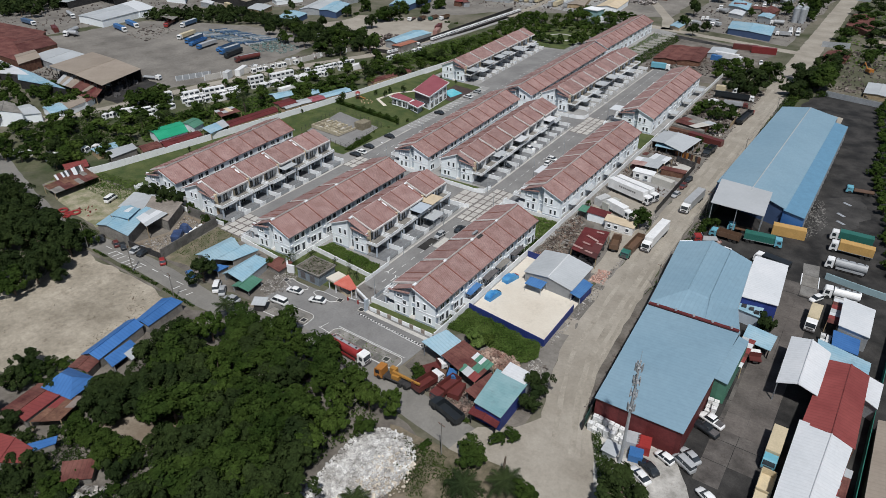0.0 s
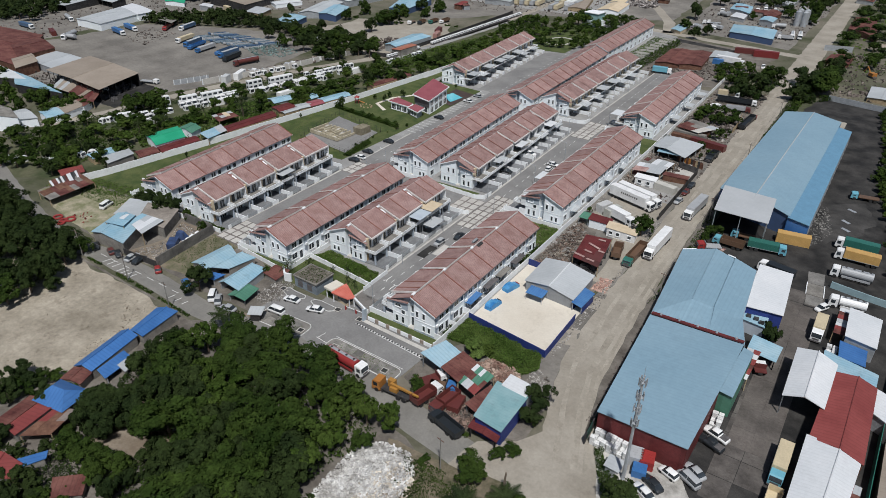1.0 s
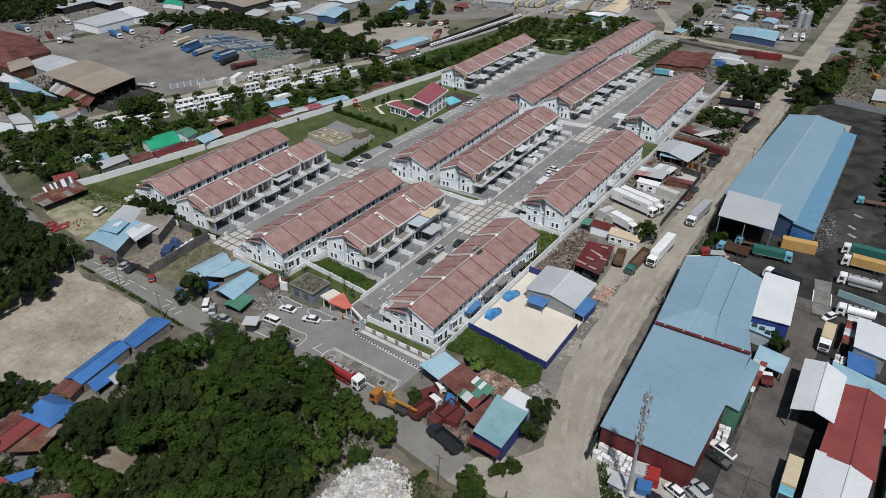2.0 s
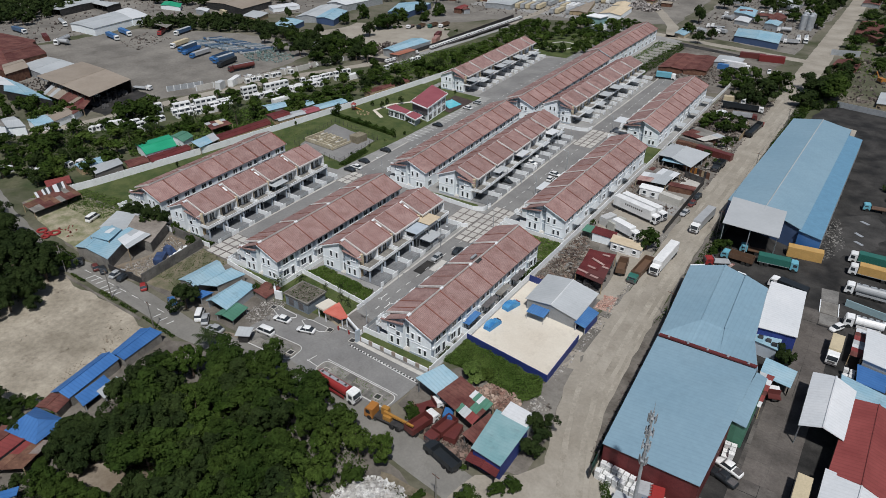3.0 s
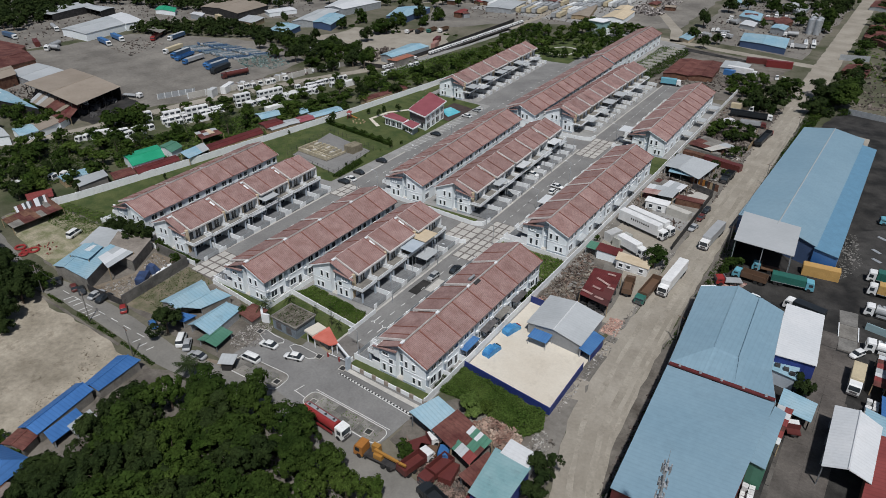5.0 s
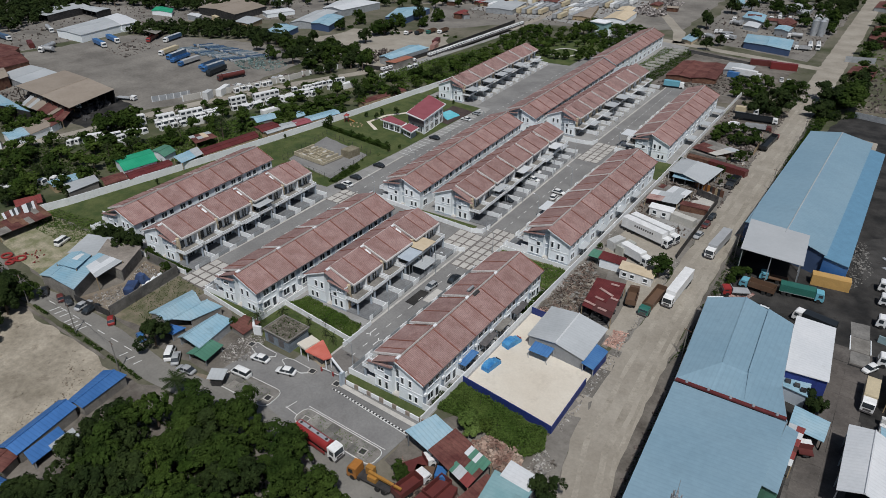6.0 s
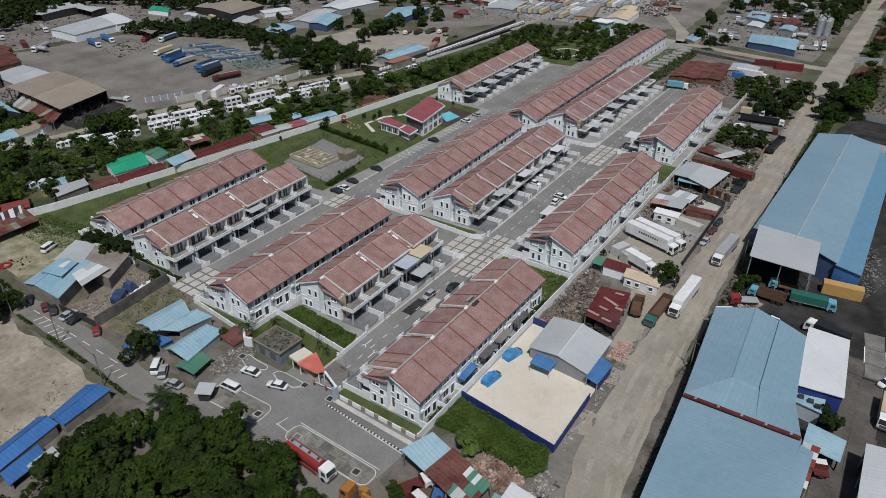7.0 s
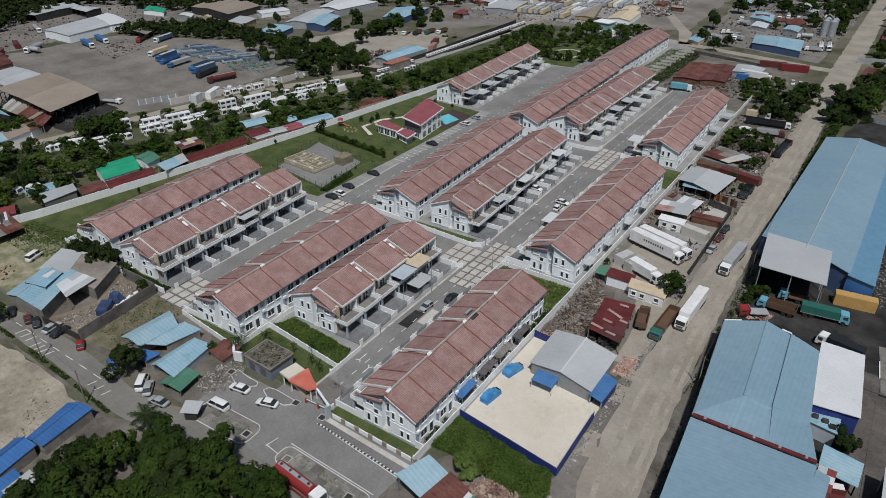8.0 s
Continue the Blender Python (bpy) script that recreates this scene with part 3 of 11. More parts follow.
marks("centre_line", [(-21.9 - 0.022 * (y - 10), y, 1.6, 0.16, 90) for y in [5 + 4.2 * k for k in range(55)] if not 48 < y < 66 and not 132 < y < 148], "white dashed centre line of the street")
marks("centre_line", [(-71.5 - 0.04 * (y - 10), y, 1.5, 0.14, 90) for y in [8 + 4.5 * k for k in range(60)]], "white dashed centre line of the street")
marks("edge_line", [(-20.2, -14.4, 3.8, 0.14, -6), (-21.6, -13.2, 2.6, 0.14, 80), (-9, -11.7, 19, 0.13, -1), (-8.4, -6.1, 19.6, 0.13, -4.4)], "white edge lines of the forecourt")
marks("lane_line", [(-98 + 5 * k, -20.9, 2.6, 0.14, 1) for k in range(8)], "worn white dashes on the lane")
marks("rumble_bars", [(-90 + 2.1 * k, -21.9, 2.4, 0.2, 78) for k in range(3)] + [(-83 + 1.7 * k, -22.6, 2.2, 0.2, 78) for k in range(4)] + [(-62 + 2.4 * k, -22.6, 1.8, 0.18, 78) for k in range(3)], "worn white rumble bars across the lane")
marks("lane_arrow", [(-20.4, 11, 2.2, 0.2, 90), (-20.1, 12.3, 0.8, 0.2, 50), (-20.7, 12.3, 0.8, 0.2, 130), (-23.6, 14, 2.2, 0.2, 90), (-23.3, 12.6, 0.8, 0.2, 130), (-23.9, 12.6, 0.8, 0.2, 50)], "white arrows painted on the street")
marks("parking_bays", [(-80.5 - 0.03 * (y - 110), y, 4.6, 0.12, 0) for y in [100 + 2.6 * k for k in range(22)]], "white parking bay lines")
single("repaired_patch", Shape().box(-24.6, -22, 27, 33.5, 0, 0.095), MAT["asphalt_dark"], FLAT, "dark repaired asphalt patch", "road patch", "", "structure")
single("pale_patch", Shape().box(-21.6, -19.0, 30, 36, 0, 0.095), MAT["concrete"], FLAT, "pale concrete road patch", "road patch", "", "structure")


def paved(x0, x1, y0, y1, z, cell=2.5):
    """A paved crossing: pale slabs in a brown grid."""
    base = tagged(new("pavement", Shape().box(x0, x1, y0, y1, 0, z).mesh("pavement", MAT["paver_brown"])), "brown paved crossing with pale slabs", "pavement", "", "structure")
    nx, ny = max(1, round((x1 - x0) / cell)), max(1, round((y1 - y0) / (cell * 1.25)))
    w, h = (x1 - x0) / nx, (y1 - y0) / ny
    me = Shape().box(-w / 2 + 0.26, w / 2 - 0.26, -h / 2 + 0.26, h / 2 - 0.26, -0.03, 0.03).mesh("paving_slab", MAT["concrete"])
    for i in range(nx):
        for j in range(ny):
            part("paving_slab", me, None, base, at=at(x0 + (i + 0.5) * w, y0 + (j + 0.5) * h, z))


paved(-25.4, -18.6, 47.5, 71.0, 0.12)
paved(-33.6, -25.6, 54.6, 64.8, 0.12)
paved(-28.3, -20.6, 131, 150, 0.12)
paved(-77, -66.4, 3.2, 14.5, 0.12)
paved(-78.2, -66, 57, 66, 0.13)
patch("gate_threshold", [(-25.2, 0.4), (-18.5, 0.0), (-18.4, 4.6), (-25.3, 5.2)], 0.1, surf("brown_grey_paving", (0.15, 0.14, 0.13), (0.20, 0.185, 0.17), 0.4, 0.9, 0, 3, 0.1, 0, stain=0.4), "brown-grey paved threshold at the gate", "paving")


# ---- terraced houses ----
WIDE, DEEP, EAVE, RIDGE, RIDGE_Y, FENCE = 6.1, 11.6, 6.25, 9.15, 6.2, 18.6
SLOPE = (RIDGE - EAVE) / (RIDGE_Y + 0.55)
FRAMES = {}


def window(parent, x, y, z, w, h, turn, lights=2, plain=False):
    """A framed window: white frame with mullions, dark pane behind."""
    key = (w, h)
    if key not in FRAMES:
        k = max(1, round(w / 0.75))
        e, m = w / 2 + 0.2, 0.045
        stations = [(-e, 0), (-w / 2, 0), (-w / 2, 1)]
        for j in range(1, k):
            x_bar = -w / 2 + w * j / k
            stations += [(x_bar - m, 1), (x_bar - m, 0), (x_bar + m, 0), (x_bar + m, 1)]
        stations += [(w / 2, 1), (w / 2, 0), (e, 0)]
        f, glass = Shape(), []
        for xs, deep in stations:
            g = -0.04 if deep else -0.1
            f.v += [(xs, py, pz) for py, pz in ((0.02, -0.24), (-0.18, -0.24), (-0.18, -0.1), (-0.1, -0.09), (g, 0), (g, h), (-0.1, h + 0.09), (-0.14, h + 0.1), (-0.14, h + 0.24), (0.02, h + 0.24))]
        for j in range(len(stations) - 1):
            for q in range(10):
                quad = (j * 10 + q, j * 10 + (q + 1) % 10, j * 10 + 10 + (q + 1) % 10, j * 10 + 10 + q)
                if len({f.v[i] for i in quad}) > 2:
                    f.f.append(quad)
                    glass.append(int(q == 4 and stations[j][1] == 1 and stations[j + 1][1] == 1))
        n = len(f.v)
        f.f += [tuple(range(9, -1, -1)), tuple(range(n - 10, n))]
        both = f.mesh("window", MAT["trim"])
        both.materials.append(MAT["pane"])
        both.polygons.foreach_set("material_index", glass + [0, 0])
        p = Shape().box(-w / 2 - 0.01, w / 2 + 0.01, -0.06, -0.03, -0.01, h + 0.01)
        FRAMES[key] = (f.mesh("window", MAT["trim"]), p.mesh("pane", MAT["pane"]), both)
    if plain or w < 0.8:
        return part("window", FRAMES[key][2], None, parent, at=at(x, y, z, turn))
    fr = part("window", FRAMES[key][0], None, parent, at=at(x, y, z, turn))
    part("pane", FRAMES[key][1], None, fr)
    return fr


def roof_z(y):
    return RIDGE - abs(y - RIDGE_Y) * SLOPE


def house(kind, strip_side, level=0):
    """One terrace house. kind: mid, lo (open end at x = 0), hi (open end at x = WIDE). strip_side: where the raised front roof leaves a low strip."""
    ends = {"mid": "white rendered terraced house with a red tiled roof", "lo": "white end terraced house with a red tiled roof and side windows", "hi": "white end terraced house with a red tiled roof and side windows"}
    h = thing("terraced_house", FLAT, ends[kind], "house", "terraced houses of the estate")
    W = WIDE
    prof = [(0, 0), (DEEP, 0), (DEEP, roof_z(DEEP) - 0.1), (RIDGE_Y, RIDGE - 0.15), (0, roof_z(0) - 0.1)]
    wall = Shape()
    if kind == "mid":
        wall.extrude_x(prof, 0, W)
    else:
        n0, n1 = (1.3, W) if kind == "lo" else (0, W - 1.3)
        wall.extrude_x(prof, n0, n1)
        c0, c1 = (0, 1.3) if kind == "lo" else (W - 1.3, W)
        wall.extrude_x([(0, 0), (5.6, 0), (5.6, roof_z(5.6) - 0.15), (0, roof_z(0) - 0.1)], c0, c1)
        wall.extrude_x([(7.4, 0), (DEEP, 0), (DEEP, 6.3), (7.4, 6.9)], c0, c1)
    part("wall", wall, MAT["wall"], h)
    x0, x1 = (-0.45 if kind == "lo" else 0), (W + 0.45 if kind == "hi" else W)
    y_r, y_f = -0.55, DEEP + 0.35
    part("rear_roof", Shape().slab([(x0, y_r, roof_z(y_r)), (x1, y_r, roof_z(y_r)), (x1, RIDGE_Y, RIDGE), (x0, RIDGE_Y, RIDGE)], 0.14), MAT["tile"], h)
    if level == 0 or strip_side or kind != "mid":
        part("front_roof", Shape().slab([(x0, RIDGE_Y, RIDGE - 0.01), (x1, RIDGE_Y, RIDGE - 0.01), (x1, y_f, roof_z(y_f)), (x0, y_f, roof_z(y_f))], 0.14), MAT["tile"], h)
    a, b = {"lo": (1.7, W), "hi": (0, W - 1.7), None: (0, W)}[strip_side]
    up, uf, yy = 0.55, 0.95, DEEP + 1.4
    ea, eb = (0.26 if strip_side == "lo" else 0.02), (0.26 if strip_side == "hi" else 0.02)
    part("raised_fascia", Shape().slab([(a - ea, RIDGE_Y - 0.24, RIDGE + up - 0.09), (b + eb, RIDGE_Y - 0.24, RIDGE + up - 0.09), (b + eb, yy + 0.2, roof_z(yy + 0.2) + uf - 0.09), (a - ea, yy + 0.2, roof_z(yy + 0.2) + uf - 0.09)], 0.42), MAT["fascia"], h)
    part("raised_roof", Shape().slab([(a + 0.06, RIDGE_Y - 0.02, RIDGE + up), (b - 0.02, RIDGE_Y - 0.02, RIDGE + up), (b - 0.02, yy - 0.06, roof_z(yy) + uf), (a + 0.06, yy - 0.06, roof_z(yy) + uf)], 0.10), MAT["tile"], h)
    if level == 0:
        part("ridge_cap", Shape().extrude_x([(RIDGE_Y - 0.28, RIDGE - 0.08), (RIDGE_Y + 0.02, RIDGE - 0.1), (RIDGE_Y + 0.02, RIDGE + 0.16), (RIDGE_Y - 0.12, RIDGE + 0.16)], x0, x1), MAT["tile_rib"], h)
    for nm, xr in (("roof_rib", 0.0), ("roof_rib", None)):
        if xr is None:
            if kind != "hi":
                continue
            xr = W + 0.3
        else:
            xr = x0 + 0.12 if kind == "lo" else 0.0
        part(nm, Shape().slab([(xr - 0.11, y_r, roof_z(y_r) + 0.13), (xr + 0.11, y_r, roof_z(y_r) + 0.13), (xr + 0.11, RIDGE_Y, RIDGE + 0.13), (xr - 0.11, RIDGE_Y, RIDGE + 0.13)], 0.2), MAT["tile_rib"], h)
    if level < 2:
        part("roof_rib", Shape().slab([(0.0 if kind != "lo" else 3.1, RIDGE_Y, RIDGE + up + 0.1), (0.2 if kind != "lo" else 3.3, RIDGE_Y, RIDGE + up + 0.1), (0.2 if kind != "lo" else 3.3, yy - 0.1, roof_z(yy) + uf + 0.1), (0.0 if kind != "lo" else 3.1, yy - 0.1, roof_z(yy) + uf + 0.1)], 0.15), MAT["tile_rib"], h)
    if level < 1:
        part("gutter", Shape().box(x0, x1, y_r - 0.16, y_r, roof_z(y_r) - 0.22, roof_z(y_r) - 0.02), MAT["gutter"], h)
    if strip_side:
        sx = 0.85 if strip_side == "lo" else W - 0.85
        if kind == "mid":
            part("skylight", Shape().slab([(sx - 0.4, 7.2, roof_z(7.2) + 0.1), (sx + 0.4, 7.2, roof_z(7.2) + 0.1), (sx + 0.4, 8.8, roof_z(8.8) + 0.1), (sx - 0.4, 8.8, roof_z(8.8) + 0.1)], 0.12), MAT["trim"], h)
        if level < 1:
            part("ridge_flashing", Shape().box(sx - 0.55, sx + 0.55, RIDGE_Y - 0.3, RIDGE_Y + 0.3, RIDGE + 0.02, RIDGE + 0.3), MAT["trim"], h, "white flashing at the step of the ridge")
    # rear: grey service bay with pipe, windows on both floors, yard wall
    if level < 1:
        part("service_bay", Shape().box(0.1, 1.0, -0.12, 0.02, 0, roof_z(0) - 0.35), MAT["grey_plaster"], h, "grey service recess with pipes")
    if level == 2:
        for y, z, w, hh, tn in ((0, 4.1, 2.4, 1.35, 0), (0, 0.7, 2.2, 1.6, 0), (DEEP, 3.35, 2.6, 2.2, 180), (DEEP, 0.15, 3.4, 2.2, 180)):
            window(h, 2.9, y, z, w, hh, tn, 1, True)
    else:
        for x, y, z, w, hh, tn in ((2.7, 0, 4.1, 1.5, 1.35, 0), (4.9, 0, 4.1, 1.1, 1.35, 0), (2.5, 0, 0.9, 1.7, 1.5, 0), (1.6, DEEP, 3.35, 1.5, 2.2, 180), (3.7, DEEP, 3.35, 1.1, 2.2, 180), (2.0, DEEP, 0.15, 2.2, 2.2, 180)):
            window(h, x, y, z, w, hh, tn, 2, level > 0)
        part("fin_wall", Shape().box(-0.12, 0.12, DEEP, DEEP + 1.5, 3.3, roof_z(DEEP) - 0.1), MAT["trim"], h)
    if level == 0:
        window(h, 4.8, 0, 0.1, 0.95, 2.1, 0)
        part("downpipe", Shape().tube((1.15, -0.14, 0), (1.15, -0.14, roof_z(0) - 0.3), 0.06, n=6), MAT["trim"], h)
        part("air_conditioner", Shape().box(0.2, 0.95, -0.5, -0.12, 3.1, 3.65), MAT["trim"], h)
        part("door", Shape().box(4.3, 5.2, DEEP - 0.02, DEEP + 0.05, 0.12, 2.2), MAT["timber"], h)
        part("gate", Shape().box(1.4, W - 1.1, FENCE - 0.1, FENCE - 0.05, 0.25, 1.3), MAT["galv"], h)
        part("rear_party_wall", Shape().box(-0.08, 0.08, -1.7, 0, 0, 1.6), MAT["trim"], h)
        part("eave_fascia", Shape().box(x0, x1, y_f - 0.05, y_f + 0.06, roof_z(y_f) - 0.32, roof_z(y_f) + 0.02), MAT["trim"], h)
    # front: balcony, porch, columns
    if level < 2:
        part("porch_floor", Shape().box(0.1, W - 0.1, DEEP, FENCE - 0.15, 0, 0.12), MAT["porch"], h)
    bal = Shape().box(0.35, W - 0.35, DEEP, DEEP + 3.4, 3.05, 3.3)
    part("balcony_slab", bal, MAT["concrete_dark"], h)
    ring = [(0.3, DEEP), (0.46, DEEP), (0.46, DEEP + 3.32), (W - 0.46, DEEP + 3.32), (W - 0.46, DEEP), (W - 0.3, DEEP), (W - 0.3, DEEP + 3.48), (0.3, DEEP + 3.48)]
    part("balcony_parapet", Shape().prism(ring[::-1], 3.3, 3.85), MAT["trim"], h)
    if level < 2:
        part("balcony_rail", Shape().prism(ring[::-1], 4.03, 4.2), MAT["trim"], h)
    for xx in (0.5, W - 0.85)[: 2 if level == 0 else 0]:
        part("column", Shape().box(xx, xx + 0.35, DEEP + 2.9, DEEP + 3.25, 0.12, 3.05), MAT["grey_plaster"], h)
    part("pillar", Shape().box(W - 1.35, W - 0.75, DEEP - 0.02, DEEP + 0.75, 3.3, roof_z(DEEP) + 0.1), MAT["beige"], h, "beige pillar beside the balcony")
    side = Shape().box(-0.09, 0.09, DEEP, FENCE, 0, 1.45).box(-0.07, 0.07, DEEP, DEEP + 2.0, 1.45, 2.2)
    if level:
        part("garden_wall", side.box(-0.9, 1.4, FENCE - 0.16, FENCE, 0, 1.25), MAT["trim"], h)
    else:
        part("party_wall", side, MAT["trim"], h)
        part("front_wall", Shape().box(0.09, 1.4, FENCE - 0.16, FENCE, 0, 1.25), MAT["trim"], h)
        part("front_wall", Shape().box(W - 1.1, W - 0.09, FENCE - 0.16, FENCE, 0, 1.25), MAT["trim"], h)
    if kind != "mid":
        s = -1 if kind == "lo" else 1
        ex = 0 if kind == "lo" else W
        turn = -90 if kind == "lo" else 90
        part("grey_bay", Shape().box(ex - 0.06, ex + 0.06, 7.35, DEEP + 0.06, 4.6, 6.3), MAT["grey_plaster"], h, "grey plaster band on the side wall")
        rx = ex - s * 1.3
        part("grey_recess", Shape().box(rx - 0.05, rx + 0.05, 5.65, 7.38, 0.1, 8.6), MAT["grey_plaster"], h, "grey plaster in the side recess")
        part("side_roof", Shape().slab([(min(ex, ex + s * 0.6) - 0.0, 7.0, 7.25), (max(ex, ex + s * 0.6) + 0.0, 7.0, 7.25), (max(ex - s * 0, ex + s * 0.6), yy, 6.35), (min(ex, ex + s * 0.6), yy, 6.35)], 0.2), MAT["tile"], h)
        part("verge", Shape().slab([(ex + s * 0.45 - 0.06, y_r, roof_z(y_r) + 0.03), (ex + s * 0.45 + 0.06, y_r, roof_z(y_r) + 0.03), (ex + s * 0.45 + 0.06, RIDGE_Y, RIDGE + 0.03), (ex + s * 0.45 - 0.06, RIDGE_Y, RIDGE + 0.03)], 0.3), MAT["trim"], h)
        for yy2, z, w, hh in ((1.5, 0.9, 0.6, 1.3), (2.9, 0.9, 0.6, 1.3), (2.9, 4.1, 0.6, 1.4), (4.7, 4.1, 0.6, 1.4), (8.7, 0.8, 0.6, 1.6), (10.4, 0.8, 0.6, 1.6), (8.6, 3.4, 0.9, 0.9), (10.0, 5.0, 1.5, 0.6)):
            window(h, ex, yy2, z, w, hh, turn, 1, level > 0)
        window(h, rx, 6.5, 3.9, 1.3, 1.7, turn, 2, level > 0)
        window(h, rx, 6.5, 0.2, 1.4, 2.2, turn, 2, level > 0)
        for z0, z1 in ((0.0, 0.45), (3.1, 3.32)):
            part("string_course", Shape().box(ex - 0.07, ex + 0.07, -0.05, 5.62, z0, z1).box(ex - 0.07, ex + 0.07, 7.38, DEEP + 0.07, z0, z1), MAT["trim"] if z0 else MAT["grey_plaster"], h)
        part("side_porch", Shape().box(min(rx, ex) , max(rx, ex), 5.6, 7.4, 0, 0.15), MAT["concrete"], h)
    return h


def terrace(p0, p1, n, front, level=0):
    """A row of n houses. p0, p1: near and far end of the rear wall's foot. front: +1 if the fronts face +x."""
    a, b = (Vector(p1), Vector(p0)) if front > 0 else (Vector(p0), Vector(p1))
    d = (b - a)
    step = d.length / n
    turn = math.degrees(math.atan2(d.y, d.x))
    made = []
    for k in range(n):
        kind = "lo" if k == 0 else "hi" if k == n - 1 else "mid"
        near = (n - 1 - k) if front > 0 else k
        strip_side = ("hi" if front > 0 else "lo") if near % 2 == 0 else None
        q = a + d * (k / n)
        m = at(q.x, q.y, 0.05, turn) @ Matrix.Diagonal((step / WIDE, 1, 1, 1))
        made.append(placed(("house", kind, strip_side, level), lambda: house(kind, strip_side, level), m))
    return made


TERRACES = [
    ((0, 0.3), (-0.2, 49), 8, -1), ((0, 64.2), (-0.3, 129.3), 10, -1), ((-1.5, 146), (-3, 213), 10, -1),
    ((-49.0, 3.6), (-49.7, 54.4), 8, -1), ((-45.1, 15.8), (-46.3, 53.4), 6, 1),
    ((-49.9, 67.8), (-53.8, 136.5), 11, -1), ((-45.7, 69.5), (-48.8, 134.5), 10, 1),
    ((-100.5, 7.5), (-103.5, 59), 8, -1), ((-95.4, 7), (-97.6, 57.8), 8, 1),
    ((-52, 144), (-54.8, 229), 13, -1), ((-56, 233), (-57.5, 305), 11, -1), ((-50, 150), (-50.9, 228), 12, 1),
    ((-106.5, 159.5), (-110.5, 233), 11, 1),
]
for p0, p1, n, front in TERRACES:
    terrace(p0, p1, n, front, 2 if p0[1] > 140 else 1 if p0[1] > 60 or p0[0] < -100 else 0)


# ---- estate walls ----
def wall_run(name, pts, h, thick, material, label, category, post=0.0, pier=None):
    """A wall along a line with a coping; post: spacing of its piers."""
    t = tagged(new(name), label, category, "", "structure")
    for (x0, y0), (x1, y1) in zip(pts, pts[1:]):
        ln = math.hypot(x1 - x0, y1 - y0)
        turn = math.degrees(math.atan2(y1 - y0, x1 - x0))
        m = at(x0, y0, 0, turn)
        part("wall_panel", Shape().box(0, ln, -thick / 2, thick / 2, 0, h), material, t, at=m)
        if post:
            pw = 0.5 if pier else 0.16
            me = Shape().box(-pw, pw, -thick / 2 - 0.06, thick / 2 + 0.06, 0, h + 0.08).mesh("pier", pier or MAT["trim"])
            for k in range(int(ln / post) + 1):
                part("pier", me, None, t, at=m @ at(min(k * post, ln), 0))
    return t


wall_run("perimeter_wall", [(1.9, -2.7), (1.9, 60), (2.0, 132), (1.0, 240)], 1.7, 0.16, MAT["trim"], "long white boundary wall behind the terraces", "wall", 6.2)
wall_run("garden_wall", [(1.9, -2.7), (-18.2, -2.6), (-18.6, -0.4)], 1.0, 0.2, MAT["trim"], "low white garden wall with brown-grey piers", "wall", 3.2, surf("brown_grey_pier", (0.24, 0.20, 0.165), (0.30, 0.25, 0.21), 0.5, 0.85))
wall_run("garden_wall", [(-25.2, 6.0), (-25.4, 15.5)], 1.2, 0.18, MAT["trim"], "low white garden wall", "wall", 3.2)
wall_run("garden_wall", [(-25.2, 8.1), (-47.2, 10.2), (-47.4, 60)], 1.3, 0.18, MAT["trim"], "white garden wall between the terraces", "wall", 3.2)
wall_run("garden_wall", [(-47.2, 10.2), (-47.1, 0.4), (-66.4, 2.2), (-66.8, 5)], 1.3, 0.18, MAT["trim"], "white garden wall round the corner house", "wall", 3.2)
wall_run("garden_wall", [(-25.6, 55.0), (-27, 54.4), (-30, 54.4)], 1.3, 0.18, MAT["trim"], "curved white garden wall at the corner", "wall")
wall_run("garden_wall", [(-67.4, 66.2), (-30, 65.0), (-27.2, 66.4), (-26.8, 70)], 1.4, 0.18, MAT["trim"], "white slatted garden wall beside the cross street", "wall", 3.2)
wall_run("garden_wall", [(-18.2, 51.2), (-18.0, 61.8), (1.9, 62.2)], 1.3, 0.18, MAT["trim"], "white garden wall at the terrace gap", "wall", 3.2)
wall_run("garden_wall", [(-70, 143.3), (-32, 145.5), (-29, 147), (-28.6, 150)], 1.4, 0.18, MAT["trim"], "white garden wall beside the cross street", "wall", 3.2)
wall_run("garden_wall", [(-77.4, 5), (-95, 4.6), (-119, 5)], 1.4, 0.18, MAT["trim"], "white boundary wall at the terrace end", "wall", 4)
wall_run("estate_wall", [(-142.6, -4), (-138.9, 9.4), (-132.9, 44), (-126.4, 87.3), (-122.6, 114), (-115.6, 177.6), (-113, 250)], 2.4, 0.2, MAT["trim"], "long white estate boundary wall", "wall", 8)
wall_run("block_wall", [(-76.4, -16.3), (-78.8, 3.9), (-91.5, 3.8)], 2.9, 0.2, surf("dark_weathered_boards", (0.10, 0.095, 0.088), (0.19, 0.18, 0.165), 0.3, 0.9, 0, 2, 0.2, 0, stain=0.4), "dark weathered board wall round the workshop yard", "wall")


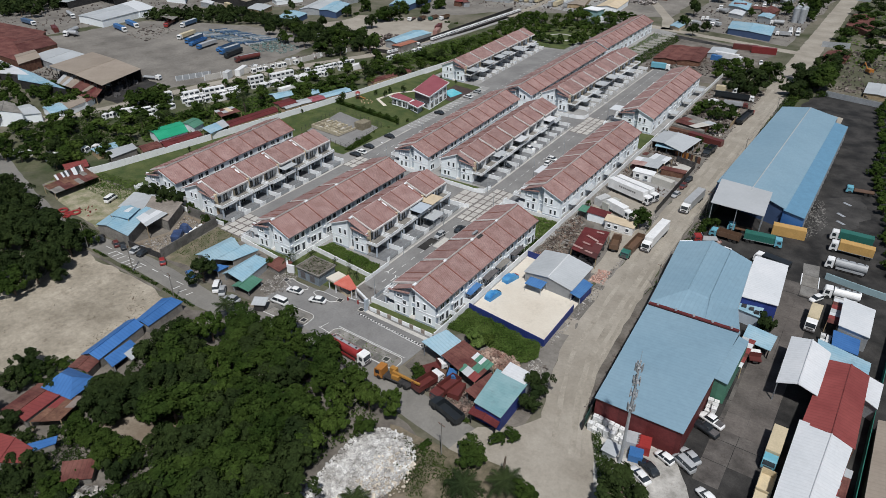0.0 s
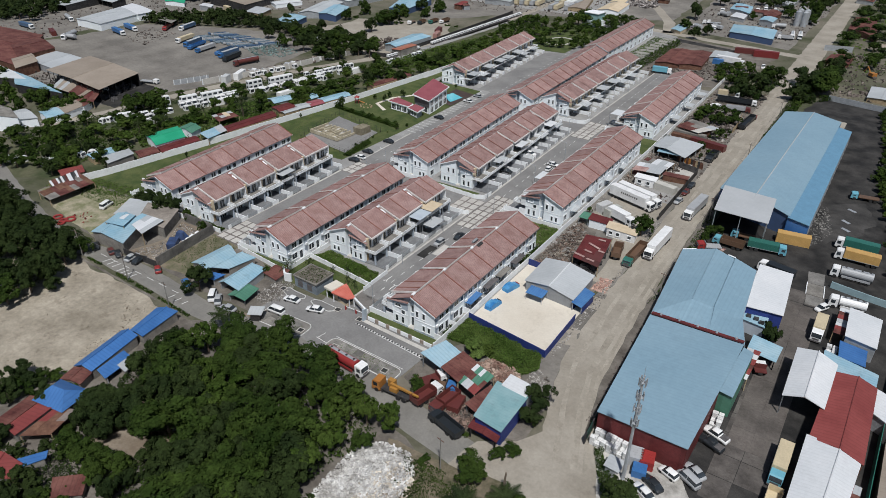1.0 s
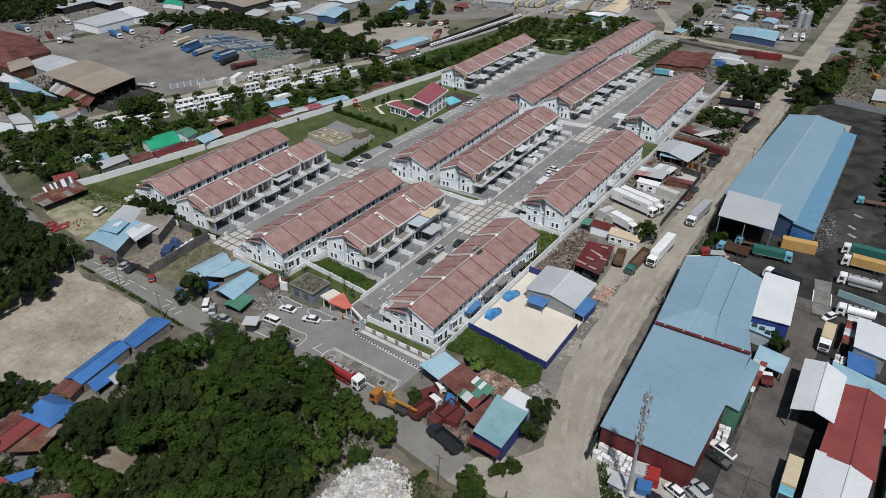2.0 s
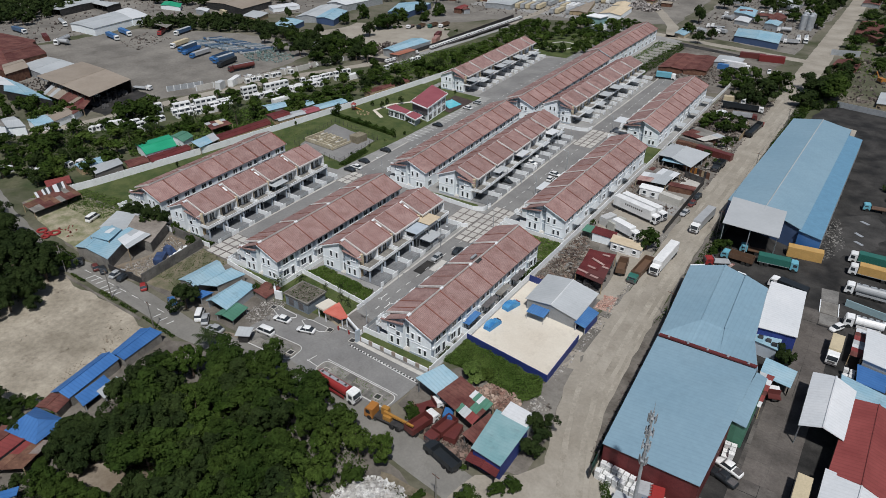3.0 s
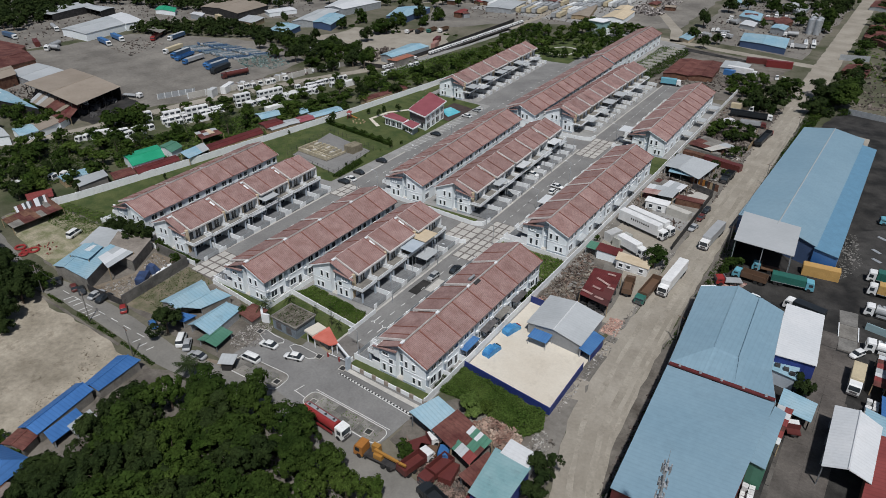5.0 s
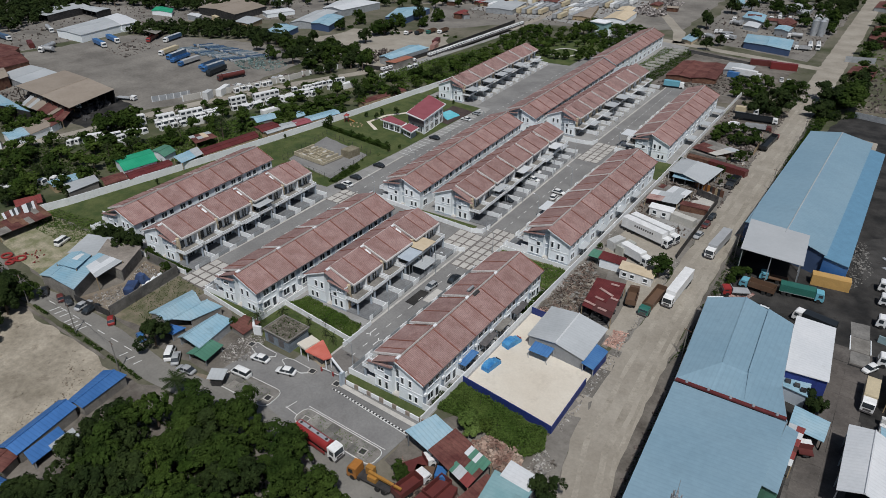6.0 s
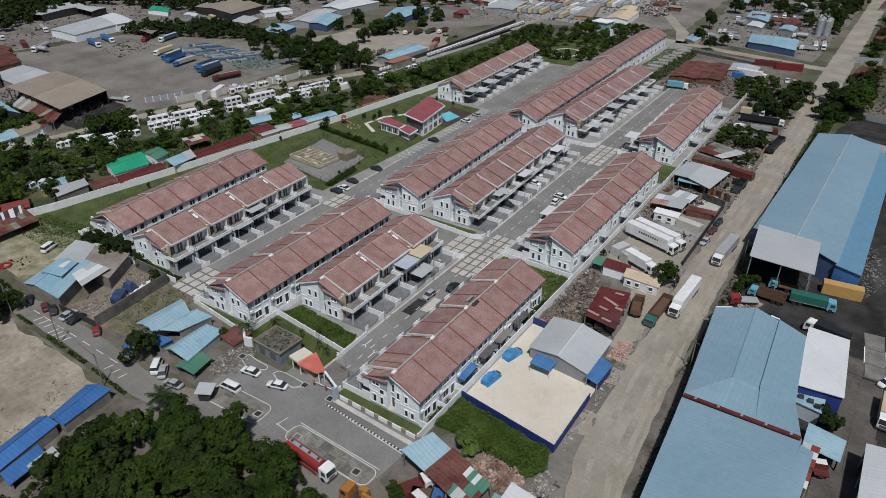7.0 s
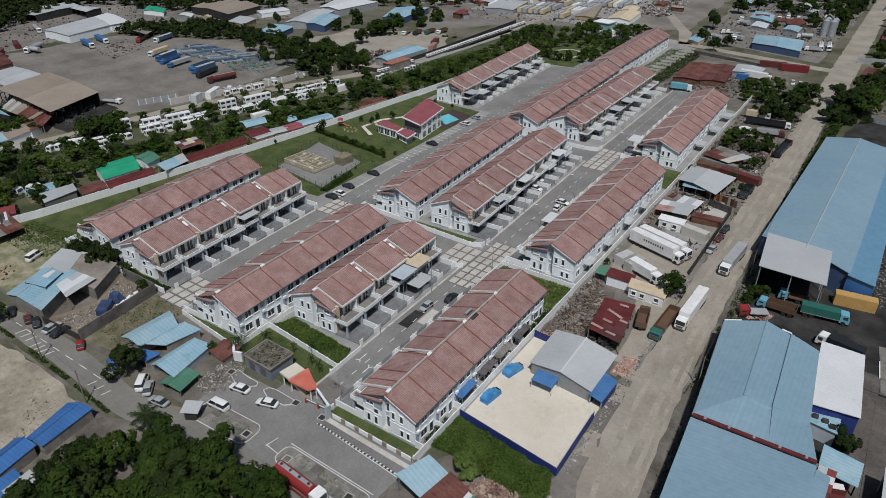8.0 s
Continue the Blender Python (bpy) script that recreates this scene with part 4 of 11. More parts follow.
# ---- sheds and halls ----
def quad_shed(name, a, b, c, d, eave, ridge, frac, roof, wall, label, category="shed", skip="", over=0.35, group="", cap=None, post=None):
    """A hall over the footprint a, b, c, d; its ridge runs from a-d to b-c at that share of the width; frac 0 or 1: one slope that rises to ridge.
    skip: sides left open on posts (n: a-d, f: b-c, l: a-b, r: d-c)."""
    va, vb = Vector(a), Vector(b)
    dr = vb - va
    turn = math.atan2(dr.y, dr.x)
    inv = Matrix.Rotation(-turn, 2)
    o = [inv @ (Vector(p) - va) for p in (a, b, c, d)]
    t = thing(name, at(a[0], a[1], 0, math.degrees(turn)), label, category, group)
    A, B, C, D = o

    def z_at(f):
        if frac <= 0:
            return ridge + (eave - ridge) * f
        if frac >= 1:
            return eave + (ridge - eave) * f
        return eave + (ridge - eave) * (f / frac if f < frac else (1 - f) / (1 - frac))

    mid = (A + B + C + D) / 4

    def grown(p):
        q = p - mid
        return p + q.normalized() * over * 1.4 if q.length else p

    GA, GB, GC, GD = (grown(p) for p in o)

    def along(p, q, f):
        return p + (q - p) * f

    cuts = [0, 1] if frac <= 0 or frac >= 1 else [0, frac, 1]
    for f0, f1 in zip(cuts, cuts[1:]):
        p0, p1, p2, p3 = along(GA, GD, f0), along(GB, GC, f0), along(GB, GC, f1), along(GA, GD, f1)
        q = [(p3.x, p3.y, z_at(f1)), (p2.x, p2.y, z_at(f1)), (p1.x, p1.y, z_at(f0)), (p0.x, p0.y, z_at(f0))]
        n = (Vector(q[1]) - Vector(q[0])).cross(Vector(q[2]) - Vector(q[0]))
        part("roof_sheet", Shape().slab(q if n.z > 0 else q[::-1], 0.14), roof, t)
    if len(cuts) == 3:
        r0, r1 = along(GA, GD, frac), along(GB, GC, frac)
        part("ridge_cap", Shape().tube((r0.x, r0.y, ridge + 0.02), (r1.x, r1.y, ridge + 0.02), 0.16, n=6), cap or roof, t)
    # walls
    sides = {"n": (A, D, 0, 1), "f": (B, C, 0, 1), "l": (A, B, 0, 0), "r": (D, C, 1, 1)}
    for key, (p, q, f0, f1) in sides.items():
        e = (q - p)
        if e.length < 0.1:
            continue
        nrm = Vector((-e.y, e.x)).normalized() * 0.08
        if key in skip:
            n = max(1, int(e.length / 5))
            for k in range(n + 1):
                pt = p + (mid - p) * 0.02 + e * (k / n) * 0.98
                f = f0 + (f1 - f0) * k / n
                part("post", Shape().box(pt.x - 0.1, pt.x + 0.1, pt.y - 0.1, pt.y + 0.1, 0, z_at(f) - 0.1), post or MAT["galv"], t)
            continue
        fs = [f0] + ([frac] if f0 != f1 and 0 < frac < 1 else []) + [f1]
        s = Shape()
        base, top = [], []
        pts = [p + e * ((f - f0) / (f1 - f0)) for f in fs] if f0 != f1 else [p, q]
        zs = [z_at(f) - 0.16 for f in fs] if f0 != f1 else [z_at(f0) - 0.16] * 2
        for (u, v, zu, zv) in zip(pts, pts[1:], zs, zs[1:]):
            ring = [(u.x - nrm.x, u.y - nrm.y), (v.x - nrm.x, v.y - nrm.y), (v.x + nrm.x, v.y + nrm.y), (u.x + nrm.x, u.y + nrm.y)]
            zz = [zu, zv, zv, zu]
            s.hexa([(x, y, 0) for x, y in ring] + [(x, y, z) for (x, y), z in zip(ring, zz)])
        part("wall", s, wall, t)
    return t


def sheets(name, a, b, c, d, z0, z1, mats, nx, ny, seed, label, category="shed roof"):
    """A patchwork roof of loose sheets, each of its own colour, on posts."""
    rnd = random.Random(seed)
    t = thing(name, FLAT, label, category)
    A, B, C, D = (Vector(p) for p in (a, b, c, d))
    for i in range(nx):
        for j in range(ny):
            def pt(u, v):
                p = (A + (D - A) * u) * (1 - v) + (B + (C - B) * u) * v
                return (p.x, p.y, z0 + (z1 - z0) * v)
            u0, u1, v0, v1 = i / nx, (i + 1.03) / nx, j / ny - 0.02, (j + 1) / ny
            dz = rnd.uniform(0, 0.1)
            q = [(x, y, z + dz) for x, y, z in (pt(u0, v0), pt(u1, v0), pt(u1, v1), pt(u0, v1))]
            nrm = (Vector(q[1]) - Vector(q[0])).cross(Vector(q[2]) - Vector(q[0]))
            part("roof_sheet", Shape().slab(q if nrm.z > 0 else q[::-1], 0.05), rnd.choice(mats), t)
    for p, z in ((A, z0), (D, z0), (C, z1), (B, z1)):
        part("post", Shape().box(p.x - 0.08, p.x + 0.08, p.y - 0.08, p.y + 0.08, 0, z), MAT["timber"], t)
    return t


def awning(x0, x1, y0, y1, z, material, label, drop=0.3, m=FLAT):
    """A canopy on four posts."""
    t = thing("awning", m, label, "awning")
    part("canopy", Shape().slab([(x0, y0, z - drop), (x1, y0, z - drop), (x1, y1, z), (x0, y1, z)], 0.1), material, t)
    for x in (x0 + 0.1, x1 - 0.1):
        for y, zz in ((y0 + 0.1, z - drop), (y1 - 0.1, z)):
            part("post", Shape().tube((x, y, 0), (x, y, zz - 0.08), 0.05, n=6), MAT["galv"], t)
    return t


# ---- vehicles, their length along local y, front at +y ----
WHEEL = {}


def wheel(parent, x, y, r, w):
    if (r, w) not in WHEEL:
        s = Shape().tube((-w / 2, 0, 0), (w / 2, 0, 0), r, n=12)
        WHEEL[(r, w)] = (s.mesh("tyre", MAT["tyre"]), Shape().tube((-w / 2 - 0.015, 0, 0), (w / 2 + 0.015, 0, 0), r * 0.5, n=8).mesh("rim", MAT["galv"]))
    tyre = part("wheel", WHEEL[(r, w)][0], None, parent, at=at(x, y, r))


def loft(rings):
    """A skin over rings of equal count, closed at both ends."""
    sh, n = Shape(), len(rings[0])
    for r in rings:
        sh.v += r
    for k in range(len(rings) - 1):
        sh.f += [(k * n + q, k * n + (q + 1) % n, (k + 1) * n + (q + 1) % n, (k + 1) * n + q) for q in range(n)]
    sh.f += [tuple(reversed(range(n))), tuple((len(rings) - 1) * n + q for q in range(n))]
    return sh


def smooth(me):
    me.polygons.foreach_set("use_smooth", [len(p.vertices) == 4 for p in me.polygons])
    return me


def car(kind, colour, label):
    t = thing("car" if kind != "van" else "van", FLAT, label, "car" if kind != "van" else "van")
    L, W, H = {"sedan": (4.4, 1.74, 1.42), "hatch": (3.7, 1.65, 1.5), "van": (4.6, 1.75, 1.95), "pickup": (5.1, 1.82, 1.75)}[kind]
    f, r = L / 2, -L / 2
    belt = H * 0.63
    # stations from the tail to the nose: place, half width, deck height
    tail = {"sedan": 0.93, "hatch": 1.0, "van": 1.0, "pickup": 0.9}[kind]
    rows = [(r, 0.80, 0.72 * tail), (r + 0.12, 0.93, 0.93 * tail), (r + 0.5, 0.99, tail), (r + L * 0.35, 1.0, 1.0), (f - L * 0.34, 1.0, 1.0), (f - L * 0.22, 0.98, 0.95), (f - 0.35, 0.92, 0.82), (f - 0.08, 0.80, 0.70), (f, 0.66, 0.60)]
    rings = []
    for y, w, z in rows:
        w, z = w * W / 2, z * belt
        rings.append([(-w * 0.94, y, 0.28), (w * 0.94, y, 0.28), (w, y, 0.30 + (z - 0.3) * 0.5), (w * 0.95, y, z - 0.07), (w * 0.80, y, z), (-w * 0.80, y, z), (-w * 0.95, y, z - 0.07), (-w, y, 0.30 + (z - 0.3) * 0.5)])
    part("body", smooth(loft(rings).mesh("body", colour)), None, t)
    y0, y1 = {"sedan": (r + 0.42, f - 1.05), "hatch": (r + 0.12, f - 0.85), "van": (r + 0.10, f - 0.62), "pickup": (r + 1.75, f - 1.25)}[kind]
    i0, i1 = {"sedan": (0.75, 0.80), "hatch": (0.35, 0.75), "van": (0.15, 0.65), "pickup": (0.2, 0.65)}[kind]
    w0, w1 = W / 2 - 0.06, W / 2 - 0.24
    zb, zt = belt - 0.06, H - 0.05
    part("glasshouse", Shape().hexa([(-w0, y0, zb), (w0, y0, zb), (w0, y1, zb), (-w0, y1, zb), (-w1, y0 + i0, zt), (w1, y0 + i0, zt), (w1, y1 - i1, zt), (-w1, y1 - i1, zt)]), MAT["pane"], t, "dark tinted windows")
    ra, rb = y0 + i0 - 0.1, y1 - i1 + 0.12
    roof = []
    for y, w, z in ((ra, 0.94, 0.0), (ra + 0.2, 1.0, 0.045), ((ra + rb) / 2, 1.0, 0.07), (rb - 0.25, 1.0, 0.05), (rb, 0.92, 0.0)):
        roof.append([(-w1 * w - 0.05, y, zt - 0.03), (w1 * w + 0.05, y, zt - 0.03), (w1 * w + 0.02, y, zt + z * 0.6 + 0.01), (w1 * w * 0.6, y, zt + z + 0.015), (-w1 * w * 0.6, y, zt + z + 0.015), (-w1 * w - 0.02, y, zt + z * 0.6 + 0.01)])
    part("roof", smooth(loft(roof).mesh("roof", colour)), None, t)
    if kind in ("sedan", "hatch", "van"):
        ym = (y0 + y1) / 2 + 0.05
        part("door_pillar", Shape().hexa([(-w0 - 0.02, ym - 0.06, zb), (w0 + 0.02, ym - 0.06, zb), (w0 + 0.02, ym + 0.06, zb), (-w0 - 0.02, ym + 0.06, zb), (-w1 - 0.02, ym - 0.06, zt), (w1 + 0.02, ym - 0.06, zt), (w1 + 0.02, ym + 0.06, zt), (-w1 - 0.02, ym + 0.06, zt)]), colour, t)
    if kind == "pickup":
        part("load_bed", Shape().box(-W / 2 + 0.18, W / 2 - 0.18, r + 0.2, r + 1.65, belt - 0.12, belt - 0.02), MAT["gutter"], t)
    for x in (-W / 2 + 0.12, W / 2 - 0.12):
        for y in (r + L * 0.19, f - L * 0.19):
            wheel(t, x, y, 0.31, 0.22)
    for x in (-W / 2 + 0.26, W / 2 - 0.54):
        part("headlight", Shape().box(x, x + 0.28, f - 0.14, f - 0.02, belt * 0.52, belt * 0.66), MAT["galv"], t)
    return t


def truck(kind, cab, cargo, L, label, W=2.4, H=3.4, name="lorry", far=False):
    t = thing(name, FLAT, label, "lorry" if kind != "crane" else "crane lorry")
    f, r = L / 2, -L / 2
    part("chassis", Shape().box(-0.45, 0.45, r, f - 0.3, 0.6, 0.95), MAT["dark_metal"], t)
    cz = min(2.75, H - 0.3)
    prof = [(f - 1.9, 0.55), (f - 0.02, 0.5), (f + 0.05, 0.8), (f + 0.03, 1.45), (f - 0.14, cz - 0.2), (f - 0.36, cz), (f - 1.9, cz + 0.06)]
    part("cab", Shape().extrude_x(prof, -W / 2 + 0.06, W / 2 - 0.06), cab, t)
    ws = [(-W / 2 + 0.18, f + 0.03, 1.5), (W / 2 - 0.18, f + 0.03, 1.5), (W / 2 - 0.22, f - 0.12, cz - 0.28), (-W / 2 + 0.22, f - 0.12, cz - 0.28)]
    s = Shape()
    s.hexa([(x, y - 0.06, z) for x, y, z in ws] + [(x, y + 0.03, z + 0.01) for x, y, z in ws])
    part("windscreen", s, MAT["pane"], t)
    for sx in () if far else (-1, 1):
        x = sx * (W / 2 - 0.05)
        part("side_window", Shape().box(x - 0.02, x + 0.02, f - 1.3, f - 0.35, 1.5, cz - 0.35), MAT["pane"], t)
    if not far:
        part("bumper", Shape().box(-W / 2 + 0.06, W / 2 - 0.06, f - 0.05, f + 0.12, 0.4, 0.72), MAT["gutter"], t)
        part("grille", Shape().box(-W / 2 + 0.5, W / 2 - 0.5, f + 0.02, f + 0.07, 0.85, 1.3), MAT["gutter"], t)
    y1 = f - 2.05
    if kind == "box":
        part("cargo_box", Shape().box(-W / 2, W / 2, r, y1, 1.0, H), cargo, t)
        if not far and cargo.name.startswith(("yellow", "green")):
            for k in range(int((y1 - r) / 0.7)):
                yk = r + 0.35 + 0.7 * k
                part("rib", Shape().box(-W / 2 - 0.05, W / 2 + 0.05, yk - 0.05, yk + 0.05, 1.0, H + 0.05), cargo, t)
        if not far:
            part("roof_panel", Shape().box(-W / 2 + 0.08, W / 2 - 0.08, r + 0.08, y1 - 0.08, H, H + 0.03), cargo, t)
        for sx in () if far else (-1, 1):
            part("side_rail", Shape().box(sx * W / 2 - 0.04, sx * W / 2 + 0.04, r, y1, 0.98, 1.14), MAT["galv"], t)
    elif kind == "tipper":
        hh = min(H, 2.5)
        part("floor", Shape().box(-W / 2, W / 2, r, y1, 1.0, 1.15), cargo, t)
        for nm, q in (("tub_side", (-W / 2, -W / 2 + 0.1, r, y1)), ("tub_side", (W / 2 - 0.1, W / 2, r, y1)), ("tailgate", (-W / 2 + 0.1, W / 2 - 0.1, r, r + 0.1)), ("headboard", (-W / 2 + 0.1, W / 2 - 0.1, y1 - 0.1, y1))):
            part(nm, Shape().box(*q, 1.15, hh + (0.25 if nm == "headboard" else 0)), cargo, t)
        for k in range(0 if far else 3):
            y = r + 0.6 + k * (y1 - r - 1.2) / 2
            for sx in (-1, 1):
                part("stake", Shape().box(sx * (W / 2 + 0.03) - 0.05, sx * (W / 2 + 0.03) + 0.05, y - 0.06, y + 0.06, 1.0, hh), cargo, t)
    elif kind == "tank":
        part("tank", Shape().tube((0, r + 0.1, 2.0), (0, y1 - 0.1, 2.0), W * 0.47, n=18), cargo, t)
        part("walkway", Shape().box(-0.35, 0.35, r + 0.4, y1 - 0.4, 2.0 + W * 0.45, 2.0 + W * 0.45 + 0.1), MAT["galv"], t)
        for k in range(0 if far else 4):
            y = r + 1.0 + k * (y1 - r - 2) / 3
            part("hatch", Shape().tube((0, y, 3.1), (0, y, 3.3), 0.26, n=10), MAT["dark_metal"], t)
        for sx in () if far else (-1, 1):
            part("side_guard", Shape().box(sx * W / 2 - 0.05, sx * W / 2 + 0.05, r + 0.5, y1 - 0.5, 0.7, 1.3), cargo, t)
    elif kind == "flat":
        part("deck", Shape().box(-W / 2, W / 2, r, y1, 1.0, 1.2), cargo, t)
        part("headboard", Shape().box(-W / 2, W / 2, y1 - 0.1, y1, 1.2, 2.3), cargo, t)
    elif kind == "crane":
        part("deck", Shape().box(-W / 2 + 0.15, W / 2 - 0.15, r, y1, 0.95, 1.15), MAT["dark_metal"], t)
        part("turret", Shape().box(-0.75, 0.2, -1.4, 0.3, 1.15, 2.1), cargo, t)
        part("operator_cab", Shape().box(0.25, 1.2, -0.2, 1.3, 1.25, 2.9), cargo, t)
        part("boom", Shape().hexa([(-0.2, r - 1.8, 1.75), (0.2, r - 1.8, 1.75), (0.25, 0.4, 2.2), (-0.25, 0.4, 2.2), (-0.2, r - 1.8, 2.1), (0.2, r - 1.8, 2.1), (0.25, 0.4, 2.7), (-0.25, 0.4, 2.7)]), cargo, t)
        for y in (r + 0.5, y1 - 0.4):
            part("outrigger", Shape().box(-W / 2 - 0.1, W / 2 + 0.1, y - 0.15, y + 0.15, 0.7, 1.0), MAT["dark_metal"], t)
    ys = [f - 1.1, r + 1.6] if far else [f - 1.1, r + 1.1, r + 2.4] + ([r + 3.7] if L > 10.5 and L < 16 else [])
    for y in ys:
        if far:
            part("axle", Shape().tube((-W / 2 + 0.03, y, 0.5), (-W / 2 + 0.38, y, 0.5), 0.5, n=10).tube((-W / 2 + 0.3, y, 0.5), (W / 2 - 0.3, y, 0.5), 0.12, n=6).tube((W / 2 - 0.38, y, 0.5), (W / 2 - 0.03, y, 0.5), 0.5, n=10), MAT["tyre"], t)
            continue
        for sx in (-1, 1):
            wheel(t, sx * (W / 2 - 0.2), y, 0.5, 0.35)
    return t


def container(material, label, L=6.06, H=2.59, W=2.44):
    t = thing("shipping_container", FLAT, label, "container")
    body = Shape().box(-W / 2, W / 2, -L / 2, L / 2, 0.0, H)
    n = int(L / 0.6)
    for k in range(n):
        y = -L / 2 + (k + 0.5) * L / n
        for sx in (-1, 1):
            body.box(sx * W / 2 - 0.03, sx * W / 2 + 0.03, y - 0.12, y + 0.12, 0.2, H - 0.15)
        body.box(-W / 2 + 0.15, W / 2 - 0.15, y - 0.12, y + 0.12, H - 0.02, H + 0.02)
    part("box", body, material, t)
    part("door", Shape().box(-W / 2 + 0.08, W / 2 - 0.08, L / 2, L / 2 + 0.04, 0.15, H - 0.1), material, t)
    return t


def put_car(x, y, turn, kind="sedan", colour=None, label="white sedan parked on the ground", z=0.08):
    colour = colour or WHITE_P
    z = 0.05 if x > 38 and z == 0.08 else z
    return placed(("car", kind, colour.name, label), lambda: car(kind, colour, label), at(x, y, z, turn))


def put_truck(x, y, turn, kind, cab, cargo, L, label, H=3.4, z=0.06, W=2.4, name="lorry"):
    far = x < -140 or y > 225
    z = 0.03 if far else z
    return placed(("truck", kind, cab.name, cargo.name, L, H, W, label, far), lambda: truck(kind, cab, cargo, L, label, W, H, name, far), at(x, y, z, turn))


def put_box(x, y, turn, material, label, L=6.06, H=2.59, z=0.04):
    return placed(("container", material.name, L, H, label), lambda: container(material, label, L, H), at(x, y, z, turn))


# ---- heaps of loose stuff ----
def heap(name, pts, n, size, material, label, category, seed, rise=0.0, flat=0.5, floor=0.0, planks=0.0):
    """Loose angular lumps over an outline, as one joined mesh; rise: height of the heap in its middle."""
    rnd = random.Random(seed)
    s = Shape()
    xs, ys = [p[0] for p in pts], [p[1] for p in pts]
    cx, cy = sum(xs) / len(xs), sum(ys) / len(ys)
    rad = max(math.hypot(x - cx, y - cy) for x, y in pts)

    def inside(x, y):
        hit = False
        for (x0, y0), (x1, y1) in zip(pts, pts[1:] + pts[:1]):
            if (y0 > y) != (y1 > y) and x < (x1 - x0) * (y - y0) / (y1 - y0) + x0:
                hit = not hit
        return hit

    k = 0
    while k < n:
        x, y = rnd.uniform(min(xs), max(xs)), rnd.uniform(min(ys), max(ys))
        if not inside(x, y):
            continue
        k += 1
        r = rnd.uniform(size[0], size[1]) * (1 if rnd.random() < 0.85 else 1.8)
        z = rise * max(0, 1 - math.hypot(x - cx, y - cy) / rad) * (0.75 + 0.5 * noise.noise(Vector((x * 0.3, y * 0.3, seed))))
        q = Euler((rnd.uniform(-0.5, 0.5), rnd.uniform(-0.5, 0.5), rnd.uniform(0, 6.28))).to_matrix()
        a, b, c = r, r * rnd.uniform(0.4, 1), r * rnd.uniform(0.25, 0.8) * flat * 2
        if rnd.random() < planks:
            a, b, c = r * 2.4, r * 0.3, r * 0.2
        corners = []
        for sx, sy, sz in ((-1, -1, -1), (1, -1, -1), (1, 1, -1), (-1, 1, -1), (-1, -1, 1), (1, -1, 1), (1, 1, 1), (-1, 1, 1)):
            p = q @ Vector((sx * a / 2 * rnd.uniform(0.6, 1.1), sy * b / 2 * rnd.uniform(0.6, 1.1), sz * c / 2))
            corners.append((x + p.x, y + p.y, floor + max(0.0, z + c * 0.35 + p.z)))
        s.hexa(corners)
    return single(name, s, material, FLAT, label, category, "", "stuff")


def mound(name, pts, h, material, label, category, seed):
    """A low uneven mound under a heap."""
    cx, cy = sum(p[0] for p in pts) / len(pts), sum(p[1] for p in pts) / len(pts)
    ring = wobbly(pts, 2.5, 0.5, seed)
    s = Shape()
    n, levels = len(ring), (1.0, 0.75, 0.5, 0.25, 0.08)
    for k, f in enumerate(levels):
        for x, y in ring:
            px_, py_ = cx + (x - cx) * f, cy + (y - cy) * f
            s.v.append((px_, py_, -0.1 if k == 0 else h * (1 - f) * (0.75 + 0.5 * noise.noise(Vector((px_ * 0.3, py_ * 0.3, seed))))))
    for k in range(len(levels) - 1):
        for j in range(n):
            s.f.append((k * n + j, k * n + (j + 1) % n, (k + 1) * n + (j + 1) % n, (k + 1) * n + j))
    s.f.append(tuple((len(levels) - 1) * n + j for j in range(n)))
    return single(name, s, material, FLAT, label, category, "", "structure")


